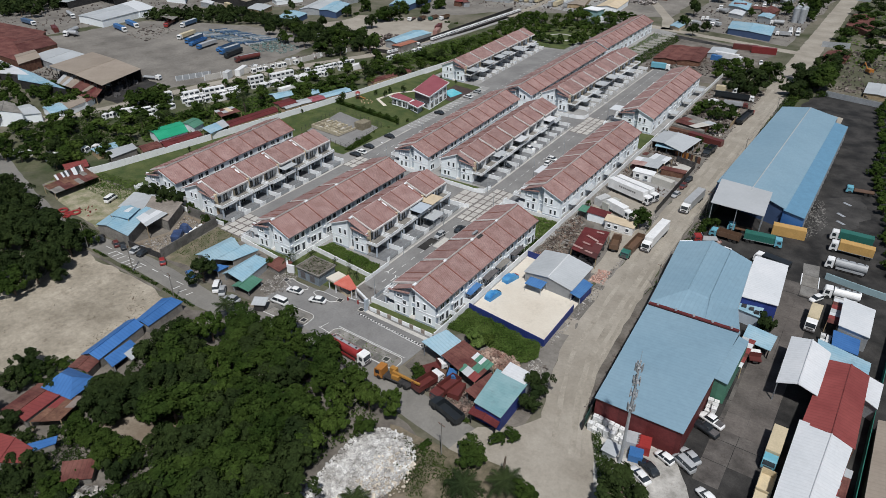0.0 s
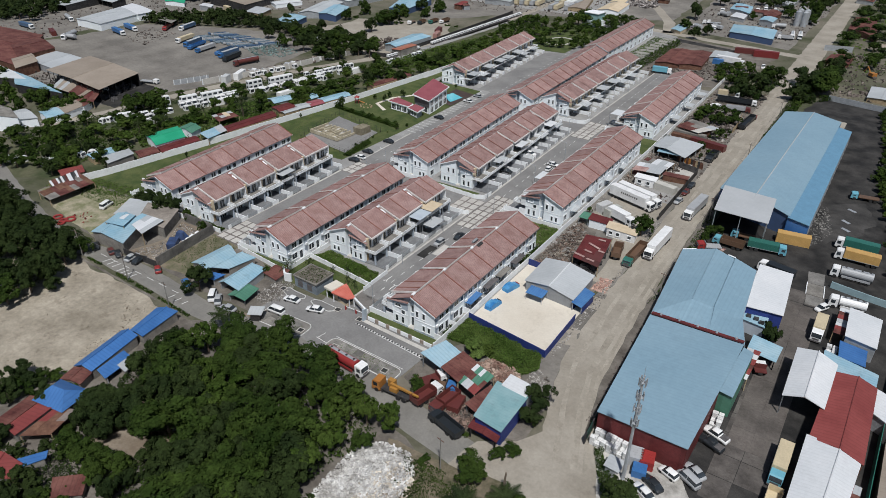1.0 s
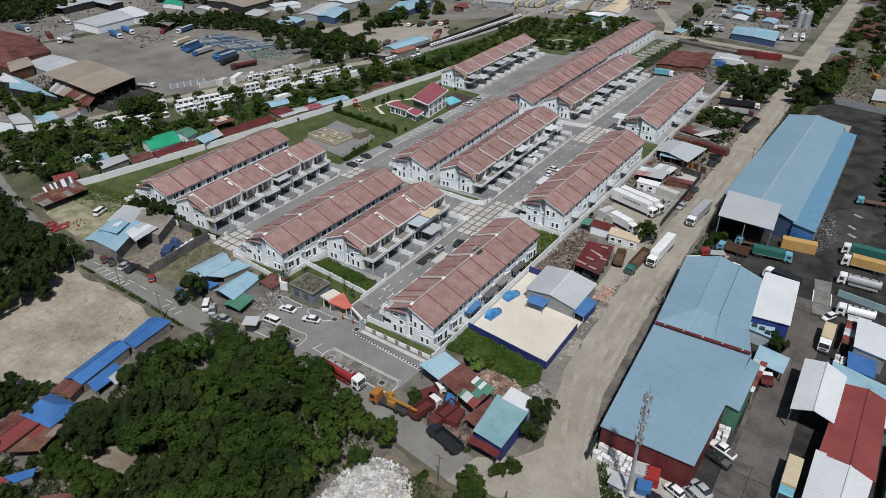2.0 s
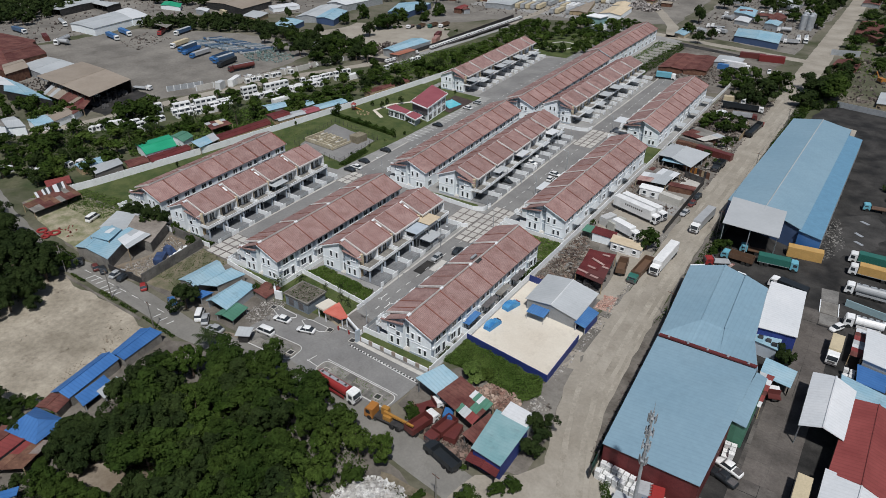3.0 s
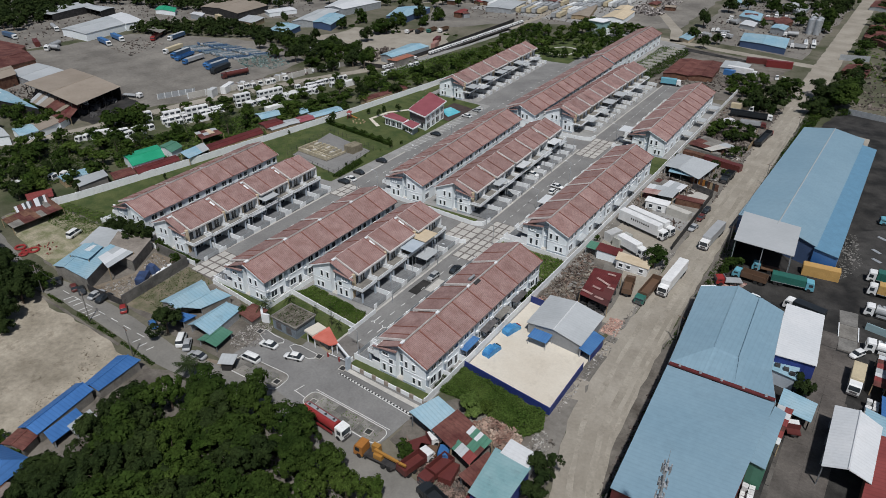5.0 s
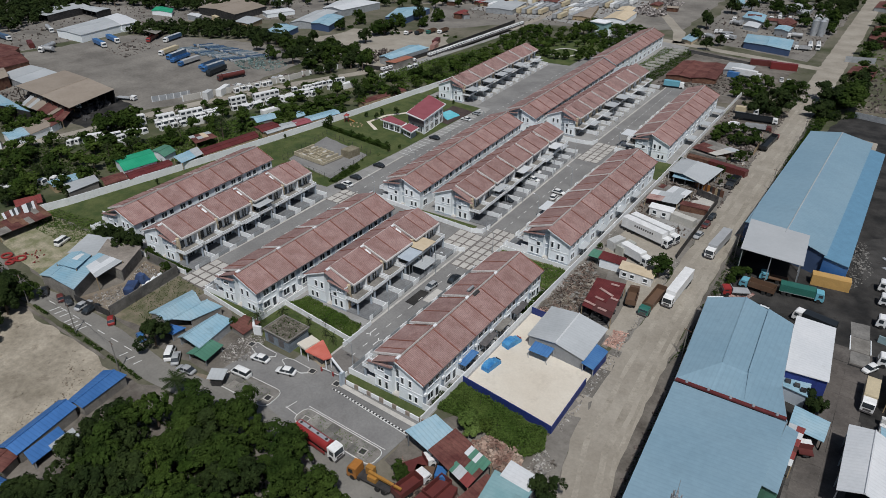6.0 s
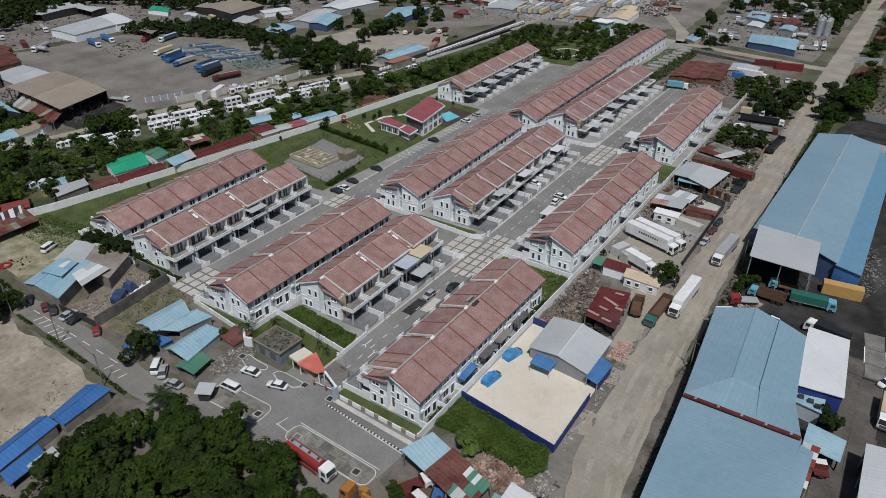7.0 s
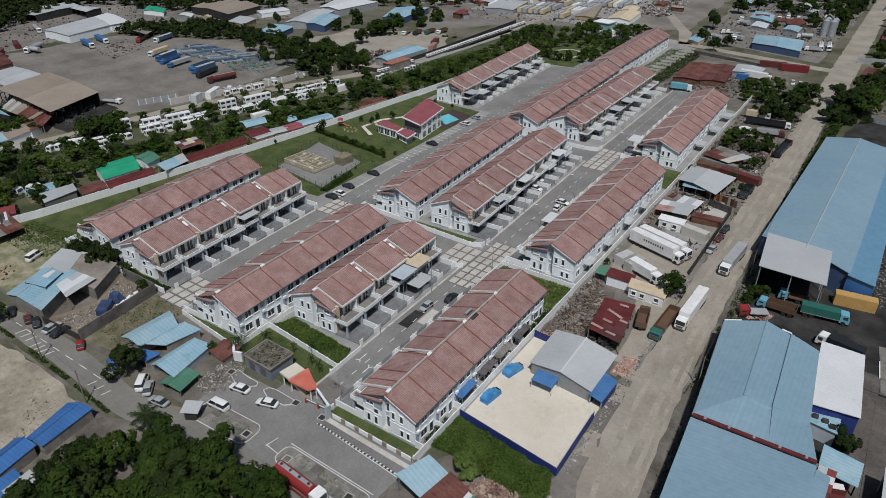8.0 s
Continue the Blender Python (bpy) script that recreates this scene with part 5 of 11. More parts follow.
# ---- the factory side ----
quad_shed("factory_hall", (41.0, -5.4), (38.7, 28.6), (58.2, 28.4), (57.3, -5.8), 5.7, 6.4, 1.0, MAT["roof_blue"], MAT["maroon"], "factory hall with a light blue sheet roof and maroon walls", "factory")
quad_shed("factory_annex", (57.6, 12.9), (58.6, 28.2), (60.6, 28.0), (60.4, 12.9), 5.5, 5.9, 0.0, MAT["roof_blue"], MAT["roof_darkgreen"], "narrow annex with a light blue sheet roof", "factory")
def folded_hall():
    """Ridge, a step on the east slope, and an end that leans down to the valley gutter."""
    t = thing("factory_hall", FLAT, "factory hall with a folded light blue sheet roof", "factory")
    west_n, ridge_n, fold_n, east_n = (35.7, 60.8, 6.1), (43.3, 63.0, 7.8), (48.3, 62.4, 6.7), (53.8, 61.0, 6.1)
    west_s, ridge_s, fold_s, east_s = (38.0, 35.8, 6.1), (44.9, 37.2, 7.8), (49.7, 38.2, 6.7), (55.8, 38.9, 6.1)
    gut_w, gut_e = (38.5, 29.8, 5.95), (58.5, 29.6, 5.95)
    up = lambda p, dz: (p[0], p[1], p[2] + dz)
    for q in ([west_s, ridge_s, ridge_n, west_n], [ridge_s, fold_s, fold_n, ridge_n], [up(fold_s, 0.35), east_s, east_n, up(fold_n, 0.35)], [gut_w, (45.0, 29.75, 5.95), ridge_s, west_s], [(45.0, 29.75, 5.95), (51.0, 29.7, 5.95), fold_s, ridge_s], [(51.0, 29.7, 5.95), gut_e, east_s, up(fold_s, 0.3)]):
        part("roof_sheet", Shape().slab(q, 0.14), MAT["roof_blue"], t)
    part("ridge_cap", Shape().tube(up(ridge_s, 0.02), up(ridge_n, 0.02), 0.14, n=6), MAT["roof_blue"], t)
    part("step_flashing", Shape().tube(up(fold_s, 0.3), up(fold_n, 0.3), 0.1, n=6), MAT["roof_blue"], t)
    part("gable_flashing", Shape().tube(up((46.4, 62.7, 7.0), 0.15), up(fold_n, 0.4), 0.16, n=6), MAT["trim"], t, "white flashing on the gable edge")
    part("gable_flashing", Shape().tube(up(west_n, 0.1), (38.8, 61.7, 6.9), 0.14, n=6), MAT["trim"], t, "white flashing on the gable edge")
    for ring in ([gut_w, west_s, west_n], [east_n, east_s, gut_e], [west_n, ridge_n, fold_n, east_n]):
        w = Shape()
        for p, q in zip(ring, ring[1:]):
            d = Vector((q[0] - p[0], q[1] - p[1])).normalized() * 0.08
            w.hexa([(p[0] - d.y, p[1] + d.x, 0), (p[0] + d.y, p[1] - d.x, 0), (q[0] + d.y, q[1] - d.x, 0), (q[0] - d.y, q[1] + d.x, 0), (p[0] - d.y, p[1] + d.x, p[2] - 0.16), (p[0] + d.y, p[1] - d.x, p[2] - 0.16), (q[0] + d.y, q[1] - d.x, q[2] - 0.16), (q[0] - d.y, q[1] + d.x, q[2] - 0.16)])
        part("wall", w, MAT["galv"], t)
    return t


folded_hall()
s = Shape().box(0, 19.6, -0.35, 0.35, 0, 0.35)
tg = thing("valley_gutter", pose(38.7, 29.4, 5.9, 0, -2.0, -0.6), "maroon valley gutter between two factory roofs", "gutter")
part("channel", s, MAT["maroon"], tg)
for k in range(5):
    part("turbine_vent", Shape().tube((2 + 4 * k, 0, 0.3), (2 + 4 * k, 0, 0.75), 0.3, 0.22, 10), MAT["galv"], tg)
quad_shed("white_canopy", (55.0, 45.2), (53.9, 65.2), (61.4, 66.0), (62.8, 47.0), 5.0, 5.6, 0.0, MAT["roof_white"], MAT["blue_hoarding"], "open bay with a white sheet roof and blue wall", "canopy", "fr")
quad_shed("plant_room", (55.4, 42.9), (54.9, 47.3), (60.0, 47.0), (60.1, 42.3), 3.4, 3.5, 0.0, MAT["roof_blue_old"], MAT["grey_plaster"], "low plant room with a pale blue roof and machines on it", "plant room")
for x, y in ((56.4, 44.2), (58.1, 43.9), (59.4, 43.1)):
    single("roof_unit", Shape().box(-0.5, 0.5, -0.4, 0.4, 0, 0.6), MAT["dark_metal"], at(x, y, 3.42, 10), "dark air-conditioning unit on the plant room roof", "air conditioner", "roof units")
quad_shed("warehouse", (33.9, 103.6), (36.0, 189), (55.8, 188), (54.8, 96.2), 6.3, 8.1, 0.5, MAT["roof_blue"], paint("dull_blue_wall", (0.06, 0.10, 0.20), 0.6), "long warehouse with a pitched light blue sheet roof", "warehouse", "", cap=MAT["roof_grey"])
quad_shed("warehouse_lean_to", (54.5, 95.6), (55.7, 182), (60.4, 182), (60.3, 95.2), 5.4, 6.2, 0.0, paint("mid_blue_sheet", (0.14, 0.29, 0.42), 0.55), MAT["roof_deepblue"], "lean-to with a mid blue sheet roof beside the warehouse", "lean-to", "r")
# near-black green walls carry the band of shade below the canopy as colour
quad_shed("loading_canopy", (37.2, 84.2), (35.5, 101.4), (49.6, 100.9), (50.9, 84.4), 8.0, 8.3, 0.0, surf("smooth_pale_sheet", (0.39, 0.405, 0.415), (0.44, 0.455, 0.465), 0.08, 0.55, 0, 1, 0.03, 0.03, ("X", 0.9, 0.05), amp=0.03), paint("shade_dark_green", (0.022, 0.05, 0.042), 0.7), "open loading bay with a pale grey sheet roof", "canopy", "nr")
quad_shed("lean_to_shed", (59.2, 32.6), (59.2, 38.2), (64.8, 37.8), (64.6, 32.4), 2.6, 3.1, 0.0, MAT["roof_blue_old"], MAT["concrete_dark"], "small shed with a faded blue roof", "shed", "nr")
sheets("patchwork_roof", (58.9, 22.5), (58.9, 33), (61.6, 33), (61.2, 22.5), 3.0, 3.2, [MAT["roof_rust"], MAT["roof_white"], MAT["roof_red"], MAT["roof_darkgreen"], MAT["roof_grey"]], 2, 6, 4, "low shed roof of red, white and green sheets", "shed")
quad_shed("white_gable_shed", (68.2, 19.6), (67.9, 36.0), (75.4, 34.6), (75.2, 20.0), 5.0, 6.3, 0.5, MAT["roof_white"], MAT["dark_metal"], "open shed with a bright white gable roof", "shed", "nl")
quad_shed("red_shed", (74.4, 11.2), (75.3, 32.6), (82.9, 31.8), (83.0, 9.6), 4.6, 5.6, 0.55, MAT["roof_red"], MAT["rust_metal"], "long shed with a red sheet roof", "shed")
quad_shed("white_shed", (73.6, -13), (73.9, 11.0), (82.6, 9.4), (81.0, -13), 4.6, 5.4, 0.6, MAT["roof_white"], MAT["galv"], "shed with a white sheet roof", "shed", "l")
sheets("patchwork_roof", (79.6, -8), (80.2, 4.5), (83.6, 4.5), (83.0, -8), 3.4, 3.8, [MAT["roof_red"], MAT["roof_rust"], MAT["roof_white"], MAT["roof_grey"]], 3, 7, 5, "lean-to roof of red and white sheets", "shed")
quad_shed("white_lean_to", (82.9, 25.4), (82.8, 32.4), (85.6, 32.0), (85.4, 24.4), 3.6, 4.2, 0.0, MAT["roof_white"], MAT["galv"], "small white lean-to roof", "shed", "r")
quad_shed("grey_blue_shed", (73.4, 34.5), (73.0, 39.8), (82.6, 38.4), (82.6, 33.0), 3.4, 4.2, 0.0, MAT["roof_blue_old"], MAT["galv"], "low shed with a faded blue-grey roof", "shed", "l")
quad_shed("blue_shed", (75.6, 40.6), (75.2, 46.0), (80.0, 46.2), (80.2, 40.8), 3.0, 3.6, 0.0, MAT["roof_deepblue"], MAT["concrete_dark"], "small shed with a deep blue roof", "shed", "l")
quad_shed("pale_blue_shed", (75.6, 47), (75.2, 58.5), (81.5, 58.5), (81.5, 47), 4.2, 5.0, 0.0, MAT["roof_white"], MAT["galv"], "shed with a pale blue-white roof", "shed", "l")
sheets("patchwork_roof", (73.2, 50), (73.2, 61), (75.4, 61), (75.4, 50), 2.8, 3.0, [MAT["roof_rust"], MAT["roof_white"], MAT["roof_red"], MAT["roof_grey"]], 1, 7, 6, "rack of stacked red and white sheets", "shed")
quad_shed("yard_shed", (86, -10), (86, 20), (96, 20), (96, -10), 4, 5, 0.5, MAT["roof_brown"], MAT["rust_metal"], "shed with a pale brown roof beside the netting", "shed")
wall_run("green_net_screen", [(84.6, -12), (85.4, 24), (86.5, 62)], 3.0, 0.12, MAT["net"], "dark green netting screen", "screen")
wall_run("site_wall", [(69.9, 74.2), (78, 72.8), (92, 71)], 1.8, 0.25, paint("pale_blue_wall", (0.30, 0.42, 0.45), 0.8), "pale blue-green low yard wall", "wall")
WEIGHBRIDGE = surf("worn_grey_deck", (0.15, 0.145, 0.135), (0.23, 0.22, 0.205), 0.3, 0.9, 0, 2, 0.15, 0, stain=0.4)
wb = thing("weighbridge", FLAT, "worn concrete lorry weighbridge with a dark deck", "weighbridge")
part("ramp", Shape().prism([(65.9, 62.9), (69.6, 63.0), (69.2, 67.6), (65.5, 67.5)], 0, 0.09), WEIGHBRIDGE, wb)
part("deck", Shape().prism([(65.45, 67.7), (69.1, 67.8), (68.6, 73.4), (64.9, 73.2)], 0, 0.12), MAT["concrete_dark"], wb, "dark textured deck")
part("ramp", Shape().prism([(64.85, 73.4), (68.55, 73.6), (68.0, 79.8), (64.1, 79.2)], 0, 0.09), WEIGHBRIDGE, wb)
part("kerb", Shape().prism([(65.2, 67.6), (65.4, 67.6), (64.85, 73.3), (64.65, 73.3)], 0, 0.3), MAT["trim"], wb)
part("kerb", Shape().prism([(69.2, 67.8), (69.4, 67.8), (68.85, 73.5), (68.65, 73.5)], 0, 0.3), MAT["trim"], wb)
# worn concrete lane through the yard, cast in bays
lane = tagged(new("yard_lane"), "brown-grey concrete lane cast in worn bays", "lane", "", "structure")
BAY = surf("brown_grey_bay", (0.082, 0.073, 0.066), (0.14, 0.124, 0.112), 0.16, 0.9, 0, 2, 0.15, 0, stain=0.4)
for j in range(10):
    for i in range(2):
        ya, yb = 61.8 - 5.6 * j, 61.8 - 5.6 * (j + 1)
        xa, xb = 61.4 + 0.06 * j + 4.1 * i, 61.46 + 0.06 * j + 4.1 * i
        part("concrete_bay", Shape().prism([(xa, yb + 0.06), (xa + 4.03, yb + 0.06), (xa + 3.97, ya), (xa - 0.06, ya)], 0.0, 0.062 + 0.006 * ((i + j) % 3)), BAY, lane)
for x, y, tn in ((68.9, 124.2, -30), (68.3, 115.2, -38), (68.9, 109.7, -34)):
    single("steel_plate", Shape().box(-1.3, 1.3, -0.5, 0.5, 0, 0.08), MAT["galv"], at(x, y, 0.03, tn), "pale steel plate lying on dark asphalt", "plate", "steel plates in the yard")
heap("yard_debris", [(60.6, 122), (62.6, 122), (66, 106), (63.6, 96), (60.2, 92), (60.4, 108)], 420, (0.1, 0.5), WEIGHBRIDGE, "flat bits of broken concrete on asphalt", "debris", 291, 0.0, 0.12)
patch("mud_patch", [(61.6, 118), (66, 128), (72, 132), (76, 120), (71, 104), (65, 97)], 0.055, surf("dark_dried_mud", (0.032, 0.031, 0.030), (0.075, 0.071, 0.067), 0.12, 0.95, 0, 2.6, 0.2, 0, stain=0.7), "dried pale mud smeared over the yard", "mud", 1.2, 3, 292)

wall_run("sheet_fence", [(40.4, -9.0), (38.2, 28.6), (35.4, 60.5), (35.2, 64.0)], 2.4, 0.1, paint("dark_green_fence", (0.02, 0.065, 0.05), 0.7), "dark green sheet fence along the factory halls", "fence", 4.0, MAT["dark_metal"])
# telecom mast beside the hall
mast = thing("telecom_mast", at(49.6, -14.0, 0, 20), "grey steel telecom mast with white antennas", "mast")
part("plinth", Shape().box(-1.3, 1.3, -1.3, 1.3, 0, 1.3), MAT["concrete"], mast, "grey equipment plinth")
part("pole", Shape().tube((0, 0, 1.3), (0, 0, 24.2), 0.34, 0.16, 14), MAT["galv"], mast)
part("lightning_rod", Shape().tube((0, 0, 24.2), (0, 0, 26.6), 0.04, 0.02, 6), MAT["galv"], mast)
for z in (14.6, 17.4, 20.2, 23.2):
    part("platform_ring", Shape().tube((0, 0, z), (0, 0, z + 0.12), 0.62 if z < 21 else 0.5, n=12), MAT["galv"], mast)
    for k in range(3):
        a = radians(120 * k + z * 30)
        c, sn = math.cos(a), math.sin(a)
        part("bracket", Shape().tube((0, 0, z), (c * 0.5, sn * 0.5, z + 0.06), 0.05, n=6), MAT["galv"], mast)
        for off in (-0.35, 0.35):
            m = at(c * 0.55 - sn * off * 0.6, sn * 0.55 + c * off * 0.6, z - 0.6, math.degrees(a))
            part("antenna", Shape().box(-0.07, 0.07, -0.11, 0.11, 0, 1.6), MAT["galv"], mast, at=m)
quad_shed("equipment_cabin", (46.2, -13.6), (46.2, -11.2), (48.4, -11.2), (48.4, -13.6), 2.1, 2.3, 0.0, MAT["roof_grey"], MAT["galv"], "small grey equipment cabin beside the mast", "cabin")


def bulk_bags(x0, y0, nx, ny, turn, seed, layers=2):
    rnd = random.Random(seed)
    def one():
        return single("bulk_bag", Shape().hexa([(-0.42, -0.42, 0), (0.42, -0.42, 0), (0.42, 0.42, 0), (-0.42, 0.42, 0), (-0.47, -0.47, 0.95), (0.47, -0.47, 0.95), (0.47, 0.47, 0.95), (-0.47, 0.47, 0.95)]).tube((0, 0, 0.95), (0, 0, 1.08), 0.16, 0.1, 7), MAT["bulk_bag"], FLAT, "white woven bulk bag standing in a stack", "bag", "stacked bulk bags")
    g = at(x0, y0, 0.05, turn)
    for i in range(nx):
        for j in range(ny):
            for k in range(layers if rnd.random() < 0.75 else 1):
                placed("bulk_bag", one, g @ at(i * 1.08 + rnd.uniform(-0.06, 0.06), j * 1.08 + rnd.uniform(-0.06, 0.06), k * 1.0, rnd.uniform(-8, 8)))


bulk_bags(41.6, -8.4, 7, 3, -3, 1)
bulk_bags(58.6, 8.6, 2, 4, 3, 2)
bulk_bags(73.4, 43.6, 2, 3, 0, 3)
bulk_bags(76.4, 37.9, 4, 1, -8, 4, 1)
put_box(51.6, -7.4, 12, RED_P, "small red and blue steel bin", 3.0, 2.0)
put_box(49.6, -7.6, 12, GREY_P, "small grey steel bin", 3.0, 2.0)
put_box(51.2, -10.2, 12, BLUE_P, "small blue steel bin", 2.4, 1.5)
for x, y, tn, kd, col, lb in (
    (55.6, -7.6, 70, "hatch", WHITE_P, "white hatchback parked on pale concrete"), (54.0, -11.4, 62, "sedan", BLACK_P, "black saloon car parked on pale concrete"),
    (53.4, -14.0, 62, "sedan", WHITE_P, "white saloon car parked on pale concrete"), (59.3, -4.6, 60, "sedan", GREY_P, "dark grey saloon car beside the hall"),
    (58.9, -7.0, 62, "van", GREY_P, "silver minivan beside the hall"), (60.0, 6.4, 72, "pickup", WHITE_P, "white pickup beside the hall"),
    (59.8, 3.6, 72, "pickup", BLACK_P, "black pickup beside the hall"), (64.4, -12.0, 60, "sedan", WHITE_P, "white saloon car on the apron"),
    (69.6, 62.2, 150, "hatch", WHITE_P, "white car with a dark bonnet in the yard")):
    put_car(x, y, tn, kd, col, lb)
put_truck(71.4, 4.6, 180, "box", CYAN_P, CREAM_P, 9.4, "turquoise cab lorry with a cream box body", 3.3)
put_truck(71.9, -5.6, 180, "tipper", CREAM_P, CREAM_P, 7.6, "cream tipper lorry in the yard", 2.6)
put_truck(70.4, 51.6, 180, "box", WHITE_P, CREAM_P, 8.2, "white cab lorry with a cream box body", 3.2)
put_box(57.6, 92.6, 98, YELLOW_P, "yellow ribbed steel container beside the loading bay", 8.6, 2.9)
put_truck(39.2, 75.6, 120, "flat", RED_P, GREY_P, 6.4, "red cab lorry with a pale flat deck", 2.4)
heap("red_rubble", [(38.6, 73.6), (42.6, 74.8), (43.4, 78.2), (39.2, 78)], 160, (0.15, 0.6), surf("red_grey_rubble", (0.20, 0.09, 0.08), (0.40, 0.32, 0.28), 0.4, 0.9, island=0.5), "red and grey scrap heaped beside lorries", "scrap", 131, 0.4)
put_truck(52.6, 83.4, -82, "box", CYAN_P, GREEN_P, 9.8, "lorry with a dark green box and turquoise cab", 2.9)
put_truck(43.2, 80.4, 88, "tipper", CYAN_P, BROWN_P, 8.2, "turquoise cab tipper lorry with a brown tub", 2.5)
put_truck(45.6, 87.2, 98, "flat", CYAN_P, BROWN_P, 6.6, "turquoise cab flatbed lorry", 2.4)
put_truck(57.2, 72.4, 78, "box", WHITE_P, BLACK_P, 9.0, "white cab lorry with a dark canvas body", 2.9)
put_truck(72.8, 98.0, 92, "box", WHITE_P, GREEN_P, 10.4, "white cab lorry with a green canvas body", 3.2)
put_truck(73.6, 91.2, 92, "box", WHITE_P, YELLOW_P, 10.4, "white cab lorry with a yellow ribbed body", 3.4)
put_truck(73.6, 81.0, 92, "tank", WHITE_P, GREY_P, 9.6, "tank lorry with a silver tank", 3.2)
put_truck(74.5, 66.0, 95, "tank", WHITE_P, WHITE_P, 8.0, "lorry with a white tank", 3.0)
put_truck(71.0, 134.5, 100, "flat", CYAN_P, BROWN_P, 8.0, "turquoise cab lorry with a brown load", 2.4)
put_truck(62.4, 30.4, 20, "flat", WHITE_P, DKRED_P, 3.6, "small white forklift truck beside the shed", 2.2, name="forklift")
quad_shed("small_yard_house", (50.5, 191), (50.5, 199), (57, 199), (57, 191), 3, 3.6, 0.0, MAT["dirt_road"], MAT["concrete_dark"], "flat pale slab roof behind the warehouse", "shed")

# ---- yard with the grey hall ----
patch("dusty_verge", [(22.8, 2), (29.5, -3), (27.2, 10), (25.6, 35), (24.4, 62), (22.8, 62), (22.6, 36), (23.2, 9)], 0.045, MAT["yard_soil"], "dusty verge beside the hoarding", "verge", 0.3, 3, 29)
patch("concrete_yard", [(2.4, 11.2), (23.0, 8.9), (22.6, 36.4), (2.4, 41)], 0.12, MAT["concrete_cream"], "clean cream concrete yard", "yard")
wall_run("blue_hoarding", [(2.3, 11.0), (23.2, 8.6), (22.9, 24.6)], 1.9, 0.12, MAT["blue_hoarding"], "navy blue metal hoarding round the yard", "fence")
wall_run("blue_hoarding", [(2.4, 40.2), (7.0, 40.0)], 1.9, 0.12, MAT["blue_hoarding"], "short navy blue hoarding", "fence")
hall = quad_shed("grey_hall", (7.4, 29.4), (6.9, 41.4), (20.2, 40.6), (20.3, 28.4), 2.9, 4.05, 0.5, MAT["roof_grey"], paint("grey_sheet_wall", (0.26, 0.27, 0.28), 0.7), "grey metal hall with a pitched pale grey roof", "hall", cap=MAT["roof_white"])
window(hall, -0.1, -9.2, 1.0, 1.0, 0.8, -90, 2)
awning(9.3, 13.8, 25.4, 28.6, 2.55, MAT["awning_blue"], "blue sheet awning on thin posts before the hall", 0.3)
quad_shed("blue_lean_to", (20.6, 27.9), (20.7, 34.5), (23.2, 34.1), (23.0, 27.7), 2.2, 2.7, 0.0, MAT["awning_blue"], MAT["blue_hoarding"], "blue lean-to beside the grey hall", "lean-to", "n")
for x, y, tn in ((4.4, 18.6, -8), (4.2, 27.6, -14)):
    tp = thing("covered_car", at(x, y, 0.12, tn), "car under a blue tarpaulin in the yard", "covered car")
    part("tarpaulin", Shape().extrude_x([(-2.2, 0), (2.2, 0), (2.1, 0.7), (1.1, 0.95), (0.5, 1.45), (-1.2, 1.45), (-2.1, 0.9)], -0.95, 0.95), MAT["blue_tarp"], tp)
    part("bonnet", Shape().box(-0.6, 0.6, 2.1, 2.35, 0.2, 0.8), RED_P if y > 20 else BLACK_P, tp)
for x0, x1, y0, y1 in ((23.4, 26.4, 15, 22), (23.2, 25.6, 31, 36.5), (22.8, 25.8, 38.5, 43)):
    patch("concrete_apron", [(x0, y0), (x1, y0 + 0.5), (x1 - 0.3, y1), (x0, y1)], 0.085, MAT["dirt_road"], "dusty concrete apron beside the road", "apron", 0.7, 1.5, 21)
heap("scrap_heap", [(3, 43), (20.5, 40.5), (11.5, 46), (10.2, 58), (4, 60)], 1500, (0.08, 0.36), surf("brown_grey_scrap", (0.06, 0.048, 0.038), (0.25, 0.215, 0.175), 0.4, 0.9, island=0.6), "brown scrap timber and metal strewn behind the wall", "scrap", 31, 0.2, 0.3, planks=0.6)
for x, y, q in ((7.2, 50.4, 1.8), (9.0, 46.0, 1.3), (6.0, 56.0, 1.2), (9.6, 60.4, 1.6)):
    patch("dust_patch", [(x - q, y - q), (x + q, y - 0.8 * q), (x + 0.8 * q, y + q), (x - 0.9 * q, y + 1.2 * q)], 0.062, MAT["dirt_road"], "pale dust among scrap", "ground", 0.5, 1, 133)
heap("brick_rubble", [(20.4, 38.8), (24.4, 39), (23.8, 46), (20.6, 45)], 520, (0.12, 0.42), surf("red_brick_rubble", (0.36, 0.20, 0.16), (0.50, 0.36, 0.30), 0.5, 0.9, island=0.3), "pale red brick rubble spread on the ground", "rubble", 32, 0.15, 0.25)
heap("brick_rubble", [(3.0, 41.8), (6.6, 41.2), (6.4, 43.6), (3.2, 44.4)], 160, (0.1, 0.36), surf("red_brick_rubble", (0.36, 0.20, 0.16), (0.50, 0.36, 0.30), 0.5, 0.9, island=0.3), "red brick rubble beside the blue hoarding", "rubble", 132, 0.15, 0.3)

